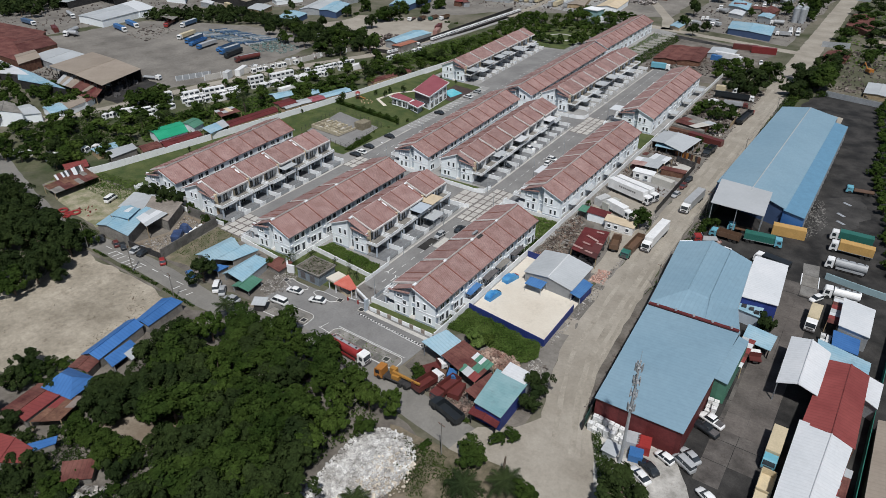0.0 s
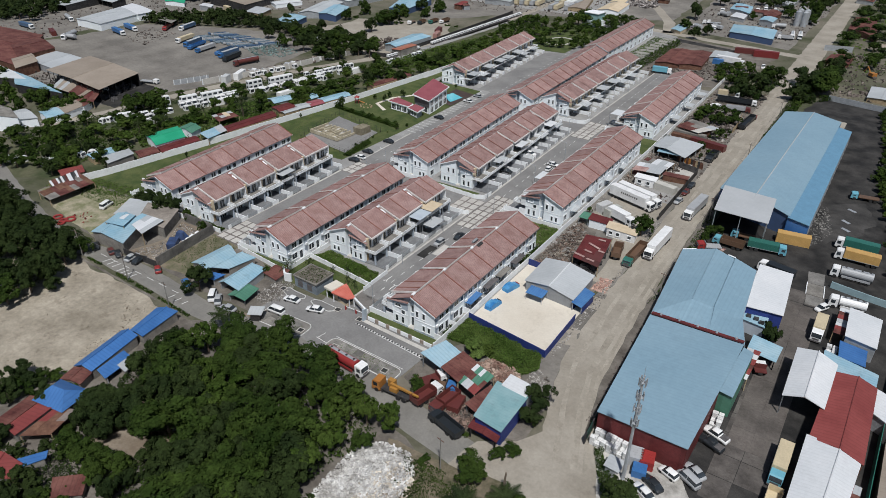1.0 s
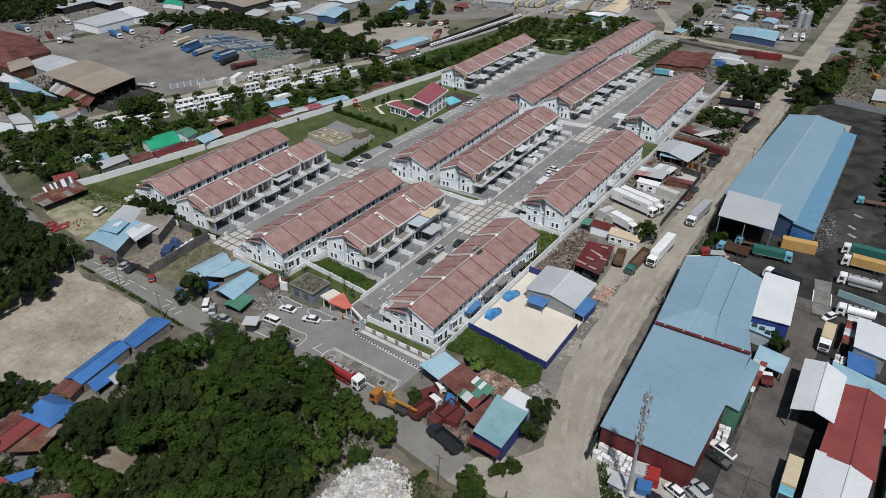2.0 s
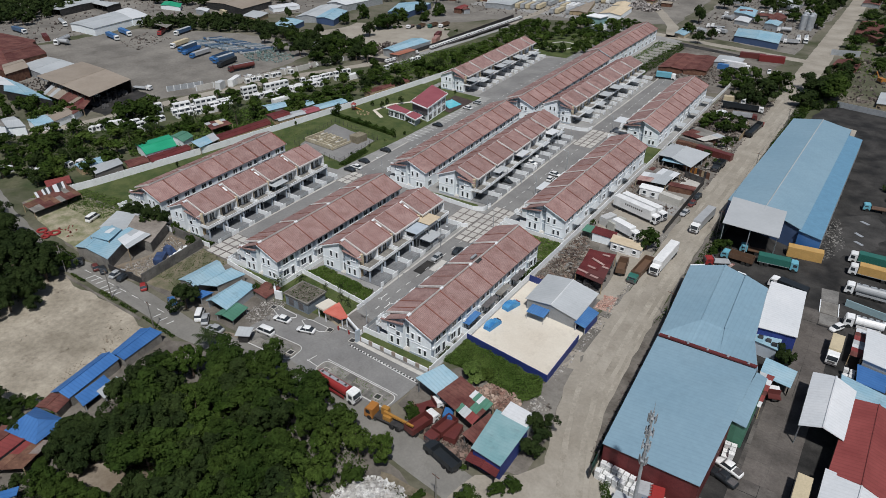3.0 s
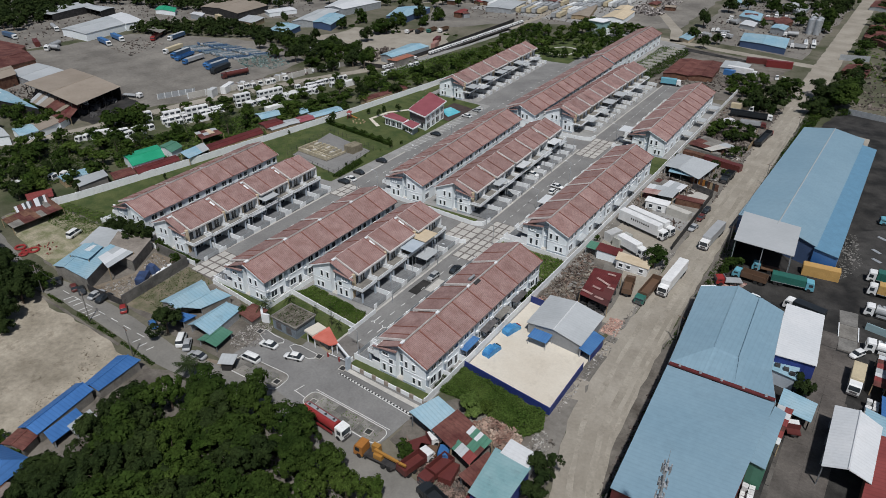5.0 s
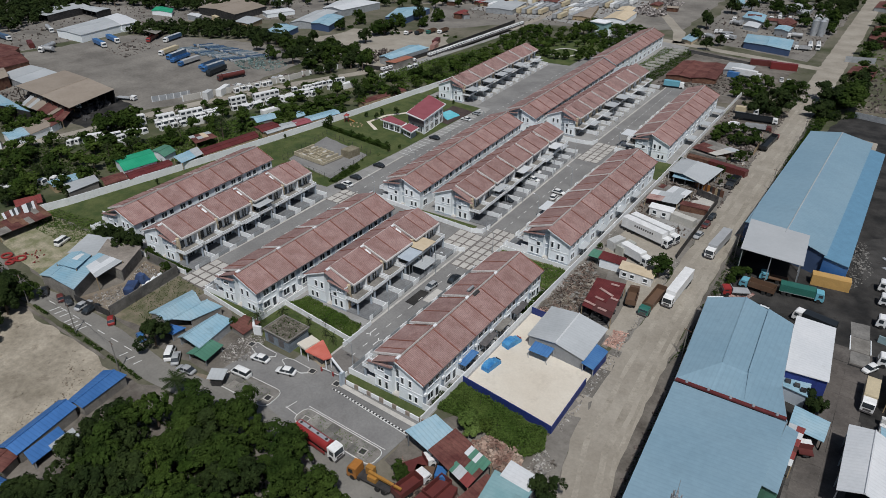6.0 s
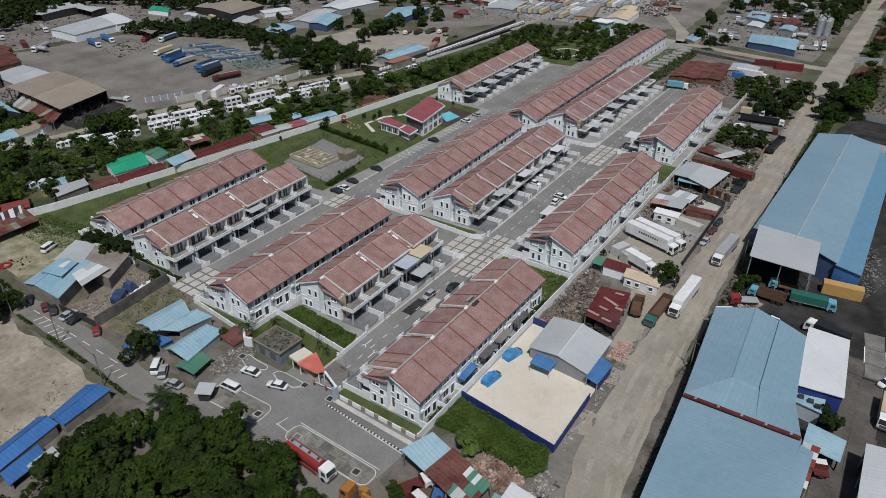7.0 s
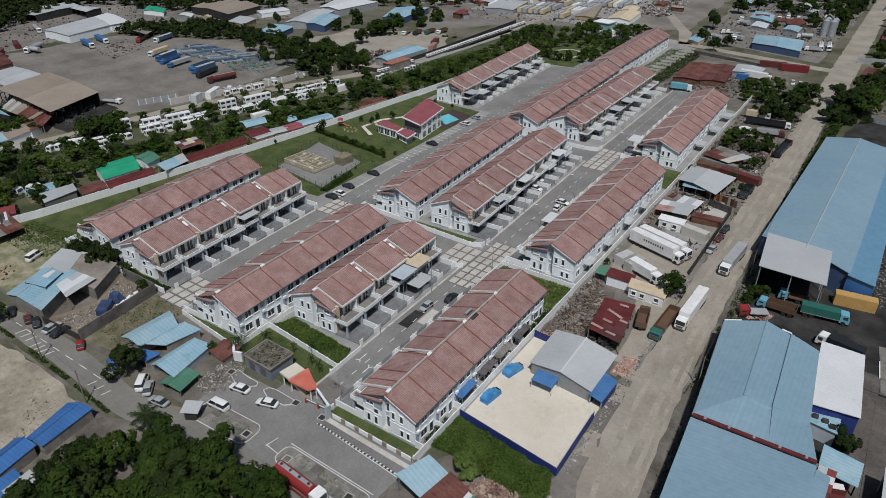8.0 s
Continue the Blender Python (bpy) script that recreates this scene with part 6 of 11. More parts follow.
# ---- scrap dealer's lot ----
quad_shed("blue_roof_shed", (3.3, -8.7), (5.2, -2.9), (10.2, -4.1), (9.0, -9.8), 3.3, 3.8, 0.0, MAT["roof_blue_old"], MAT["dark_metal"], "open shed with a faded blue roof", "shed", "nl")
quad_shed("rust_roof_shed", (9.2, -9.9), (10.1, -3.7), (14.4, -4.9), (13.8, -11.2), 3.3, 3.7, 0.0, MAT["roof_rust"], MAT["dark_metal"], "shed with a rusty brown roof", "shed", "nr")
sheets("patchwork_roof", (13.8, -11.3), (14.4, -5.0), (19.2, -6.3), (18.6, -12.8), 3.2, 3.6, [MAT["roof_rust"], MAT["roof_white"], MAT["roof_red"], MAT["roof_darkgreen"], MAT["roof_grey"]], 5, 3, 8, "patchwork roof of green, white and red sheets", "shed")
quad_shed("teal_hut", (22.2, -18.2), (21.1, -8.3), (27.6, -8.4), (27.8, -18.5), 3.9, 4.4, 0.0, MAT["roof_teal"], MAT["blue_hoarding"], "hut with a teal sheet roof and dark blue walls", "hut")
quad_shed("maroon_porch", (22.1, -19.8), (21.7, -17.0), (27.2, -17.3), (27.6, -20.1), 2.5, 2.8, 0.5, MAT["maroon"], MAT["maroon"], "low maroon sheet porch of the hut", "porch", "nlr", post=MAT["dark_metal"])
quad_shed("white_roof_hut", (22.5, -8.2), (22.4, -4.9), (27.0, -5.1), (27.1, -8.2), 4.0, 4.4, 0.0, MAT["roof_white"], MAT["galv"], "small hut with a white sheet roof", "hut")
quad_shed("rust_lean_to", (18.4, -15.2), (19.6, -8.8), (21.6, -8.6), (20.8, -15.6), 2.6, 3.0, 0.0, MAT["roof_rust"], MAT["rust_metal"], "dark rusty lean-to beside the teal hut", "lean-to", "nl")
put_truck(-9.8, -17.9, -94, "tank", WHITE_P, paint("tanker_red", (0.29, 0.036, 0.036)), 10.6, "red fuel tanker lorry with a white cab", 3.2, z=0.1)
put_truck(3.2, -18.9, 94, "crane", ORANGE_P, paint("brown_orange", (0.40, 0.20, 0.045)), 8.6, "orange mobile crane lorry with a long boom", 3.0, z=0.1, name="crane_lorry")
put_truck(9.6, -16.0, -12, "tipper", WHITE_P, DKRED_P, 7.2, "old tipper lorry with a white cab and rusty tub", 2.3)
put_truck(13.6, -15.6, 172, "tipper", DKRED_P, DKRED_P, 7.0, "dark red tipper lorry among scrap", 2.3)
put_truck(17.2, -20.6, 76, "tipper", BLACK_P, BLACK_P, 7.8, "black tipper lorry with an open tub", 2.2)
put_truck(8.0, -11.4, -30, "flat", WHITE_P, DKRED_P, 6.0, "stripped white lorry cab among scrap", 2.2)
put_truck(10.8, -12.2, -70, "flat", BLUE_P, BROWN_P, 5.6, "dismantled blue flatbed lorry among scrap", 2.2)
put_box(15.6, -14.6, 10, DKRED_P, "rusty red scrap skip", 4.0, 1.5)
heap("scrap_heap", [(4, -12), (9, -10.4), (19, -13), (20.6, -18.6), (14, -19), (5, -15)], 900, (0.15, 0.7), surf("dark_mixed_scrap", (0.07, 0.06, 0.055), (0.22, 0.15, 0.12), 0.5, 0.85, island=0.6), "dark scrap metal strewn between lorries", "scrap", 33, 0.3, planks=0.5)
heap("rubble_heap", [(12, -2.5), (19, -4.5), (23.5, -3.4), (21, 1.5), (14, 2)], 1100, (0.12, 0.5), surf("red_brown_rubble", (0.20, 0.11, 0.085), (0.38, 0.30, 0.24), 0.4, 0.9, island=0.4), "heap of red-brown rubble and earth", "rubble", 34, 0.7)
heap("roadside_rubbish", [(23.4, 5), (27, 3), (29, -2), (27, -6), (24, -3), (23, 2)], 300, (0.15, 0.5), MAT["rubbish"], "pale rubbish on the verge", "rubbish", 35, 0.1)

# ---- lorry park between terrace wall and dirt road ----
rust = sheets("rust_roof_shed", (12.2, 45.8), (10.6, 57.8), (17.4, 59.0), (19.6, 44.8), 3.2, 3.7, [MAT["maroon"]] * 5 + [paint("dull_maroon_sheet", (0.115, 0.034, 0.032), 0.7), paint("brown_maroon_sheet", (0.085, 0.028, 0.026), 0.8)], 3, 6, 407, "shed roofed with dark maroon sheets and pale pink strips", "shed")
PINKSHEET = surf("faded_pink_sheet", (0.30, 0.17, 0.155), (0.44, 0.31, 0.28), 0.4, 0.8)
for x, y, ln, turn in ((13.4, 47.2, 3.0, -12), (16.8, 46.4, 2.2, -8), (14.6, 50.0, 2.2, -10), (15.0, 53.2, 4.2, -22), (17.6, 51.6, 1.8, -5), (15.6, 57.0, 2.0, 4)):
    part("roof_strip", Shape().box(-ln / 2, ln / 2, -0.35, 0.35, 0, 0.05), PINKSHEET, rust, at=at(x, y, 3.37 + 0.5 * (y - 45.3) / 13, turn))
# lumps added only to keep the space below the wall-less roof dark
heap("shed_goods", [(12.6, 46.4), (11.2, 57.2), (16.6, 58.0), (18.6, 45.4)], 120, (0.8, 2.2), MAT["dark_metal"], "dark lumps added to darken the space under the rusty roof", "scrap", 408, 0.4)
trl_label = "white box trailer lorry with dark lettering bars"
def trailer():
    t = truck("box", WHITE_P, WHITE_P, 15.4, trl_label, 2.5, 4.0)
    for k in range(9):
        part("letter_bar", Shape().box(1.25, 1.275, -3.4 + k * 0.72, -3.4 + k * 0.72 + 0.42, 2.55, 3.1), MAT["gutter"], t)
    return t
tr = trailer()
tr.matrix_basis = at(11.6, 90.2, 0.06, -107)
put_truck(12.7, 93.3, -107, "box", WHITE_P, WHITE_P, 15.2, "plain white box trailer lorry parked close beside another", 3.9)
put_truck(13.4, 77.0, -112, "box", WHITE_P, WHITE_P, 9.0, "white box lorry parked on soil", 3.4)
put_box(6.6, 80.6, -20, paint("pale_grey_box", (0.55, 0.55, 0.54)), "pale grey container standing on soil", 4.6)
put_box(9.8, 79.4, -20, paint("dull_cream_box", (0.42, 0.42, 0.38)), "dull cream container standing on soil", 5.4)
quad_shed("maroon_cabin", (7.0, 68.4), (6.6, 72.0), (12.2, 72.4), (12.8, 68.8), 2.5, 2.8, 0.0, MAT["maroon"], MAT["wall"], "low cabin with a maroon sheet roof", "cabin")
awning(3.6, 6.6, 68.6, 72.2, 2.6, MAT["roof_darkgreen"], "dull green sheet awning beside the cabin")
cabin = quad_shed("site_cabin", (13.2, 66.6), (12.6, 70.4), (20.8, 70.6), (21.2, 66.8), 2.6, 2.8, 0.0, MAT["beige"], WHITE_P, "white site cabin with a cream roof", "cabin")
for f in (0.15, 0.4, 0.82):
    window(cabin, -1.05 * f - 0.1, -7.93 * f, 1.0, 0.9, 0.8, -97, 2)
put_truck(27.6, 67.6, 178, "box", WHITE_P, WHITE_P, 15.0, "white box lorry on the dirt road", 3.7, z=0.08)
put_truck(29.6, 95.4, 176, "box", WHITE_P, GREY_P, 14.0, "white lorry with a pale canvas top on the dirt road", 3.4, z=0.08)
put_truck(24.2, 59.6, 178, "tipper", GREEN_P, BROWN_P, 12.0, "dark green tipper lorry parked beside the road", 2.4)
put_truck(19.6, 58.8, 12, "tipper", BROWN_P, BROWN_P, 7.6, "brown tipper lorry parked on soil", 2.4)
put_car(23.4, 99.2, 172, "sedan", GREY_P, "grey saloon car beside the fence")
put_car(23.4, 106.4, 172, "hatch", DKRED_P, "dark red hatchback beside the fence")
put_car(23.4, 112.2, 172, "hatch", BLACK_P, "black hatchback beside the fence")
wall_run("sheet_fence", [(22.2, 84), (22.0, 124), (15.0, 126)], 2.2, 0.1, MAT["dark_metal"], "dark corrugated fence beside the dirt road", "fence")
white_cabin = quad_shed("white_cabin", (7.4, 104.2), (7.2, 107.4), (13.4, 107.8), (13.6, 104.6), 2.6, 2.75, 0.0, WHITE_P, WHITE_P, "white site cabin with two windows", "cabin")
for f in (0.25, 0.7):
    window(white_cabin, -0.12 - 0.3 * f, -6.2 * f, 1.0, 1.0, 0.9, -93, 2)
put_box(17.4, 104.6, 78, paint("stained_white_box", (0.55, 0.53, 0.48)), "rust-stained white container on a concrete pad", 7.0, 2.4)
sheets("pale_sheet_roof", (4.0, 110.0), (4.2, 116.6), (13.4, 117.6), (13.2, 111.0), 2.4, 2.8, [MAT["roof_grey"], MAT["roof_white"], MAT["roof_grey"], PINKSHEET], 4, 2, 423, "low roof of pale grey, white and pink sheets", "shed")
quad_shed("rust_long_shed", (14.0, 112.4), (14.2, 115.0), (21.2, 116.2), (21.2, 113.4), 1.9, 2.2, 0.0, MAT["roof_rust"], MAT["rust_metal"], "long low shed with a rusty brown roof", "shed")
quad_shed("open_shed", (3.5, 133), (4.0, 143.8), (17.6, 144), (15.8, 128.6), 3.0, 3.8, 0.4, MAT["roof_grey"], MAT["timber"], "open shed with pale grey sheets", "shed", "nr")
put_truck(22.4, 139.6, 176, "tipper", BLACK_P, BLACK_P, 7.6, "black tipper lorry beside the road", 2.4)
put_truck(24.2, 184.0, -4, "tipper", RED_P, BLACK_P, 17.0, "long dark flat lorry with a red cab", 2.2)
for x, y, tn, L, mt in ((9.4, 162.6, 82, 12.4, MAT["rust_metal"]), (11.8, 152.4, 84, 16, MAT["rust_metal"]), (9.4, 157.2, 84, 12, MAT["concrete_dark"]), (9.4, 168, 82, 11, MAT["dark_metal"]), (7.4, 147.6, 84, 9, GREY_P)):
    put_box(x, y, tn, mt, "rusty long trailer body lying on soil", L, 1.9)
put_truck(17.2, 197.5, -80, "tipper", DKRED_P, GREY_P, 9.6, "dark red tipper lorry on soil", 2.3)
put_truck(8.6, 194.0, -20, "box", WHITE_P, WHITE_P, 5.4, "small white box van on soil", 2.6)
put_truck(14.2, 207.5, -82, "tipper", WHITE_P, BLACK_P, 16.0, "long dark trailer lorry under trees", 2.6)
put_truck(9.0, 214.5, -84, "box", WHITE_P, CREAM_P, 9.0, "white lorry beside the trees", 3.0)
wall_run("sheet_fence", [(21.8, 170), (21.8, 176), (20.6, 190)], 1.9, 0.1, MAT["timber"], "pale board fence beside the road", "fence")
heap("scrap_heap", [(3, 116), (14, 118), (21, 132), (14, 127), (4, 131)], 420, (0.2, 0.8), MAT["scrap"], "brown scrap between sheds", "scrap", 36, 0.4, planks=0.5)
heap("scrap_heap", [(3, 172), (20, 170), (20.5, 188), (3, 200)], 500, (0.3, 1.2), MAT["scrap"], "rusty scrap beside the terrace wall", "scrap", 37, 0.4, planks=0.5)


# ---- gate house and estate entrance ----
pump = thing("pump_house", at(-37.0, 0.8, 0, -1), "grey block pump house with a flat mossy roof", "pump house")
part("wall", Shape().box(-3.7, 3.7, -2.9, 2.9, 0, 3.0), surf("blue_grey_render", (0.165, 0.195, 0.225), (0.23, 0.265, 0.295), 0.5, 0.85, 0, 3, 0.1, 0.03, stain=0.3), pump)
part("roof_slab", Shape().box(-4.0, 4.0, -3.2, 3.2, 3.0, 3.15), MAT["mossy_slab"], pump)
for q in ((-4.0, 4.0, -3.2, -3.0), (-4.0, 4.0, 3.0, 3.2), (-4.0, -3.8, -3.0, 3.0), (3.8, 4.0, -3.0, 3.0)):
    part("parapet", Shape().box(*q, 3.15, 3.4), MAT["concrete_dark"], pump)
for x in (-2.6, 0.6):
    part("louvre", Shape().box(x, x + 1.6, -2.96, -2.9, 0.5, 2.3), MAT["gutter"], pump)
part("string_course", Shape().box(-3.76, 3.76, -2.96, 2.96, 2.45, 2.6), MAT["concrete"], pump)
wall_run("meter_wall", [(-47.2, 0.4), (-44.5, -1.8), (-42.8, -1.2)], 2.3, 0.5, MAT["trim"], "thick white meter wall beside the pump house", "wall")
gh = thing("guard_house", at(-26.6, -0.1, 0, -12), "small guard house with a white canopy and orange roof", "guard house")
part("room", Shape().box(-2.6, 2.6, -1.1, 1.1, 0, 2.9), MAT["beige"], gh)
part("glazing", Shape().box(-0.6, 2.66, -1.16, 1.16, 1.0, 2.5), MAT["pane"], gh)
part("white_roof", Shape().slab([(-4.2, -2.5, 3.3), (-1.0, -2.5, 3.6), (-1.0, 1.2, 3.8), (-4.2, 1.2, 3.5)], 0.45), MAT["concrete_cream"], gh)
part("orange_roof", Shape().slab([(-1.0, -2.5, 3.2), (3.6, -1.2, 3.0), (4.3, 0.4, 3.1), (-1.0, 1.9, 3.7)], 0.22), MAT["roof_orange"], gh, "faded salmon-red roof")
part("roof_edge", Shape().slab([(-1.0, -2.62, 3.12), (3.7, -1.3, 2.92), (4.45, 0.4, 3.0), (-1.0, 2.02, 3.55)], 0.2), MAT["roof_orange"], gh)
for x, y in ((-3.8, -2.0), (-3.8, 0.8), (-1.1, -2.0), (3.5, -0.7), (3.9, 0.3)):
    part("post", Shape().box(x - 0.1, x + 0.1, y - 0.1, y + 0.1, 0, 2.85), MAT["trim"], gh)
arch = thing("gate_frame", at(-17.4, -3.2, 0, 0), "slanted white gate beam on a grey slab post", "gate")
part("post", Shape().hexa([(-0.3, -0.6, 0), (0.3, -0.6, 0), (0.3, 0.6, 0), (-0.3, 0.6, 0), (-0.15, -0.5, 3.3), (0.45, -0.5, 3.3), (0.45, 0.5, 3.3), (-0.15, 0.5, 3.3)]), MAT["grey_plaster"], arch)
part("beam", Shape().hexa([(-4.9, 2.2, 2.75), (0.3, -0.1, 3.0), (0.4, 0.3, 3.0), (-4.8, 2.6, 2.75), (-4.9, 2.2, 3.05), (0.3, -0.1, 3.35), (0.4, 0.3, 3.35), (-4.8, 2.6, 3.05)]), MAT["trim"], arch)
for x, y in ((-23.6, -2.6), (-20.6, -2.4)):
    bar = thing("barrier", at(x, y, 0.08, 5), "red and white barrier at the entrance", "barrier")
    part("post", Shape().box(-0.15, 0.15, -0.15, 0.15, 0, 1.0), RED_P, bar)
    part("arm", Shape().box(0.1, 2.4, -0.05, 0.05, 0.85, 0.95), MAT["trim"], bar)
booth = thing("metal_booth", at(-38.2, -17.0, 0, 30), "small booth with a grey tin roof", "booth")
part("walls", Shape().box(-1.1, 1.1, -1.1, 1.1, 0, 2.0), MAT["dark_metal"], booth)
part("roof", Shape().slab([(-1.7, -1.5, 2.2), (1.7, -1.5, 2.2), (1.7, 1.5, 2.5), (-1.7, 1.5, 2.5)], 0.1), MAT["roof_grey"], booth)
put_car(-36.2, -12.9, 95, "van", WHITE_P, "white van parked on the forecourt")
put_car(-36.6, -7.4, 100, "sedan", WHITE_P, "white saloon car parked on the forecourt")
put_car(-29.2, -7.2, 108, "sedan", WHITE_P, "white saloon car parked beside the guard house")
put_car(-22.9, 35.4, 176, "hatch", GREY_P, "silver hatchback parked on the street")
put_car(-20.2, 41.6, 2, "sedan", BLACK_P, "black saloon car on the street")
put_car(-20.6, 98.0, 2, "hatch", WHITE_P, "white hatchback on the street")
put_car(-79.5, 68.6, 90, "sedan", WHITE_P, "white saloon car parked before the plot")
put_car(-80.6, 74.0, 90, "sedan", BLACK_P, "black saloon car parked before the plot")
put_car(-79.8, 65.6, 90, "sedan", BLACK_P, "black saloon car parked on the street")
put_car(-80.6, 86.0, 90, "sedan", BLACK_P, "black saloon car parked before the plot")
put_car(-80.0, 118.0, 90, "sedan", BLACK_P, "black saloon car in the car park")
put_car(-81.4, 142.0, 90, "sedan", WHITE_P, "white saloon car in the car park")
put_car(-81.6, 150.0, 90, "hatch", GREY_P, "grey hatchback in the car park")
for x, y in ((-21.0, 102.0), (-34.4, 100.0), (-34.8, 112.4), (-31.6, 88), (-32.0, 106)):
    put_car(x, y, -92, "sedan", WHITE_P if y > 101 else BLACK_P, "saloon car in a porch")

# awnings that some owners have put up
def awn(x, y, w, d, z, key, label):
    awning(-d / 2, d / 2, -w / 2, w / 2, z, MAT[key], label, 0.1, at(x, y, 0.05, 0))

awn(-31.2, 37.4, 5.6, 4.8, 6.1, "grey_plaster", "dark grey awning over a balcony")
awn(-31.4, 43.4, 5.6, 4.8, 6.2, "beige", "cream awning over a balcony")
awn(-28.2, 40.2, 5.8, 3.8, 3.3, "roof_grey", "pale awning over a porch")
for y, zz, kk in ((84.5, 5.9, "roof_grey"), (89.5, 3.4, "roof_grey"), (100.5, 5.9, "roof_white"), (118.0, 3.4, "roof_grey"), (124.5, 5.9, "roof_white"), (130.5, 3.4, "roof_grey")):
    awn(-32.8 - 0.03 * (y - 70), y, 5.6, 4.6 if zz > 5 else 4.0, zz, kk, "pale grey sheet awning before a terraced house")
for y, zz, kk in ((36.6, 5.9, "roof_grey"), (31.0, 3.3, "roof_grey")):
    awn(-82.0 - 0.04 * y, y, 5.6, 4.6, zz, kk, "grey sheet awning before a terraced house")
for y in (160, 172, 178, 190, 200, 212):
    awn(-35.4, y, 5.6, 4.6, 5.8 if y % 4 else 3.4, "roof_grey", "pale grey sheet awning before a far terraced house")
for y in (163, 172, 178, 190, 197, 209, 216, 228):
    awn(-91.6 - 0.054 * (y - 160), y, 5.6, 4.6, 5.8 if y % 4 else 3.4, "roof_grey", "pale grey sheet awning before a far terraced house")
awn(-17.0, 86.5, 6.0, 3.6, 3.3, "roof_white", "white sheet awning beside the street")
awn(-17.6, 152.0, 6.0, 4.6, 5.6, "roof_white", "white sheet awning beside the street")
for y, x1, kk in ((15.2, 3.4, "awning_blue"), (23.0, 3.2, "gutter"), (29.2, 3.2, "concrete_dark"), (36.8, 3.2, "gutter")):
    t = awning(0.1, 1.8, y - 2.6, y + 2.6, 3.2, MAT[kk], "lean-to awning behind a terraced house", 0.2)
for y in (72, 84, 98, 110, 168, 186, 204):
    awning(0.1 - 0.01 * y * (y > 140), 1.8, y - 2.0, y + 2.0, 2.9, MAT["roof_grey"], "small pale awning behind a terraced house", 0.2)
wt = thing("water_heater", pose(-6.9, 28.4, 9.2, 0, 0, 0), "dark solar water heater on the roof ridge", "water heater")
part("panel", Shape().slab([(-0.2, -1.1, 0.55), (1.5, -1.1, 0.0), (1.5, 1.1, 0.0), (-0.2, 1.1, 0.55)], 0.12), MAT["dark_metal"], wt)
part("tank", Shape().tube((-0.4, -1.1, 0.6), (-0.4, 1.1, 0.6), 0.28, n=10), MAT["galv"], wt)

# estate greens with weeds
for pts in ([(-46.9, 10.6), (-45.2, 15.4), (-27, 14.0), (-25.6, 8.6)], [(-18, 50.6), (0, 50.6), (1.4, 62), (-18, 61.4)]):
    patch("garden_bed", pts, 0.1, MAT["soil"], "garden bed overgrown with weeds", "garden")

# ---- plot with a concrete tank under construction, playground and clubhouse ----
patch("gravel_plot", [(-110.5, 73), (-114.5, 96.5), (-90.3, 91.5), (-87.2, 69.3)], 0.09, MAT["asphalt_pale"], "grey gravel plot behind a wire fence", "plot", 0.2, 3, 22)
tank = thing("concrete_tank", at(-103.4, 80.6, 0.05, -4), "unfinished pale concrete tank with open chambers", "tank")
part("base", Shape().box(-7.4, 7.4, -4.8, 4.8, 0, 0.3), MAT["concrete_dark"], tank)
rt = random.Random(61)
TANKWALL = surf("pale_raw_blockwork", (0.34, 0.29, 0.20), (0.50, 0.45, 0.34), 0.6, 0.9, 0, 4, 0.2, 0.05)
for i in range(8):
    x = -7.2 + i * 2.04
    y0, y1 = rt.choice((-4.6, -4.6, -1.4)), rt.choice((4.6, 4.6, 1.6))
    part("cross_wall", Shape().box(x - 0.2, x + 0.2, y0, y1, 0.3, rt.uniform(0.9, 2.0)), TANKWALL, tank)
for j in range(5):
    y = -4.6 + j * 2.3
    x0, x1 = rt.choice((-7.2, -7.2, -3.0)), rt.choice((7.2, 7.2, 3.0))
    part("long_wall", Shape().box(x0, x1, y - 0.2, y + 0.2, 0.3, rt.uniform(0.8, 1.7)), TANKWALL, tank)
for i, j in ((0, 3), (2, 1), (3, 3), (5, 0), (5, 2), (1, 0)):
    part("cover_slab", Shape().box(-7.0 + i * 2.04, -5.4 + i * 2.04, -4.2 + j * 2.3, -2.7 + j * 2.3, 0.5, 0.9), MAT["concrete"], tank)
single("brick_store", Shape().box(-2.0, 2.0, -2.6, 2.6, 0, 2.6), surf("dun_brickwork", (0.16, 0.14, 0.095), (0.25, 0.22, 0.16), 0.6, 0.9), at(-95.0, 88.0, 0.05, -4), "stack of grey concrete blocks on the plot", "block stack")
wf = thing("wire_fence", FLAT, "thin wire fence round the plot", "fence")
ring = [(-111.5, 71.5), (-115.5, 98), (-89.5, 92.5), (-86.4, 68.2), (-111.5, 71.5)]
for (x0, y0), (x1, y1) in zip(ring, ring[1:]):
    ln = math.hypot(x1 - x0, y1 - y0)
    n = int(ln / 2.6)
    for k in range(n):
        x, y = x0 + (x1 - x0) * k / n, y0 + (y1 - y0) * k / n
        part("post", Shape().tube((x, y, 0), (x, y, 2.0), 0.05, n=5), MAT["dark_metal"], wf)
    for z in (0.6, 1.2, 1.9):
        part("wire", Shape().tube((x0, y0, z), (x1, y1, z), 0.025, n=4), MAT["dark_metal"], wf)
club = thing("clubhouse", FLAT, "clubhouse with slanted crimson roofs and white walls", "clubhouse")
part("main_wall", Shape().prism([(-94.8, 122.0), (-85.8, 119.5), (-88.3, 135.9), (-98.4, 140.4)], 0, 5.8), MAT["wall"], club)
part("fascia", Shape().slab([(-95.3, 120.8, 6.4), (-85.1, 118.4, 6.1), (-87.7, 137.0, 6.9), (-99.1, 141.5, 7.3)], 0.4), MAT["trim"], club)
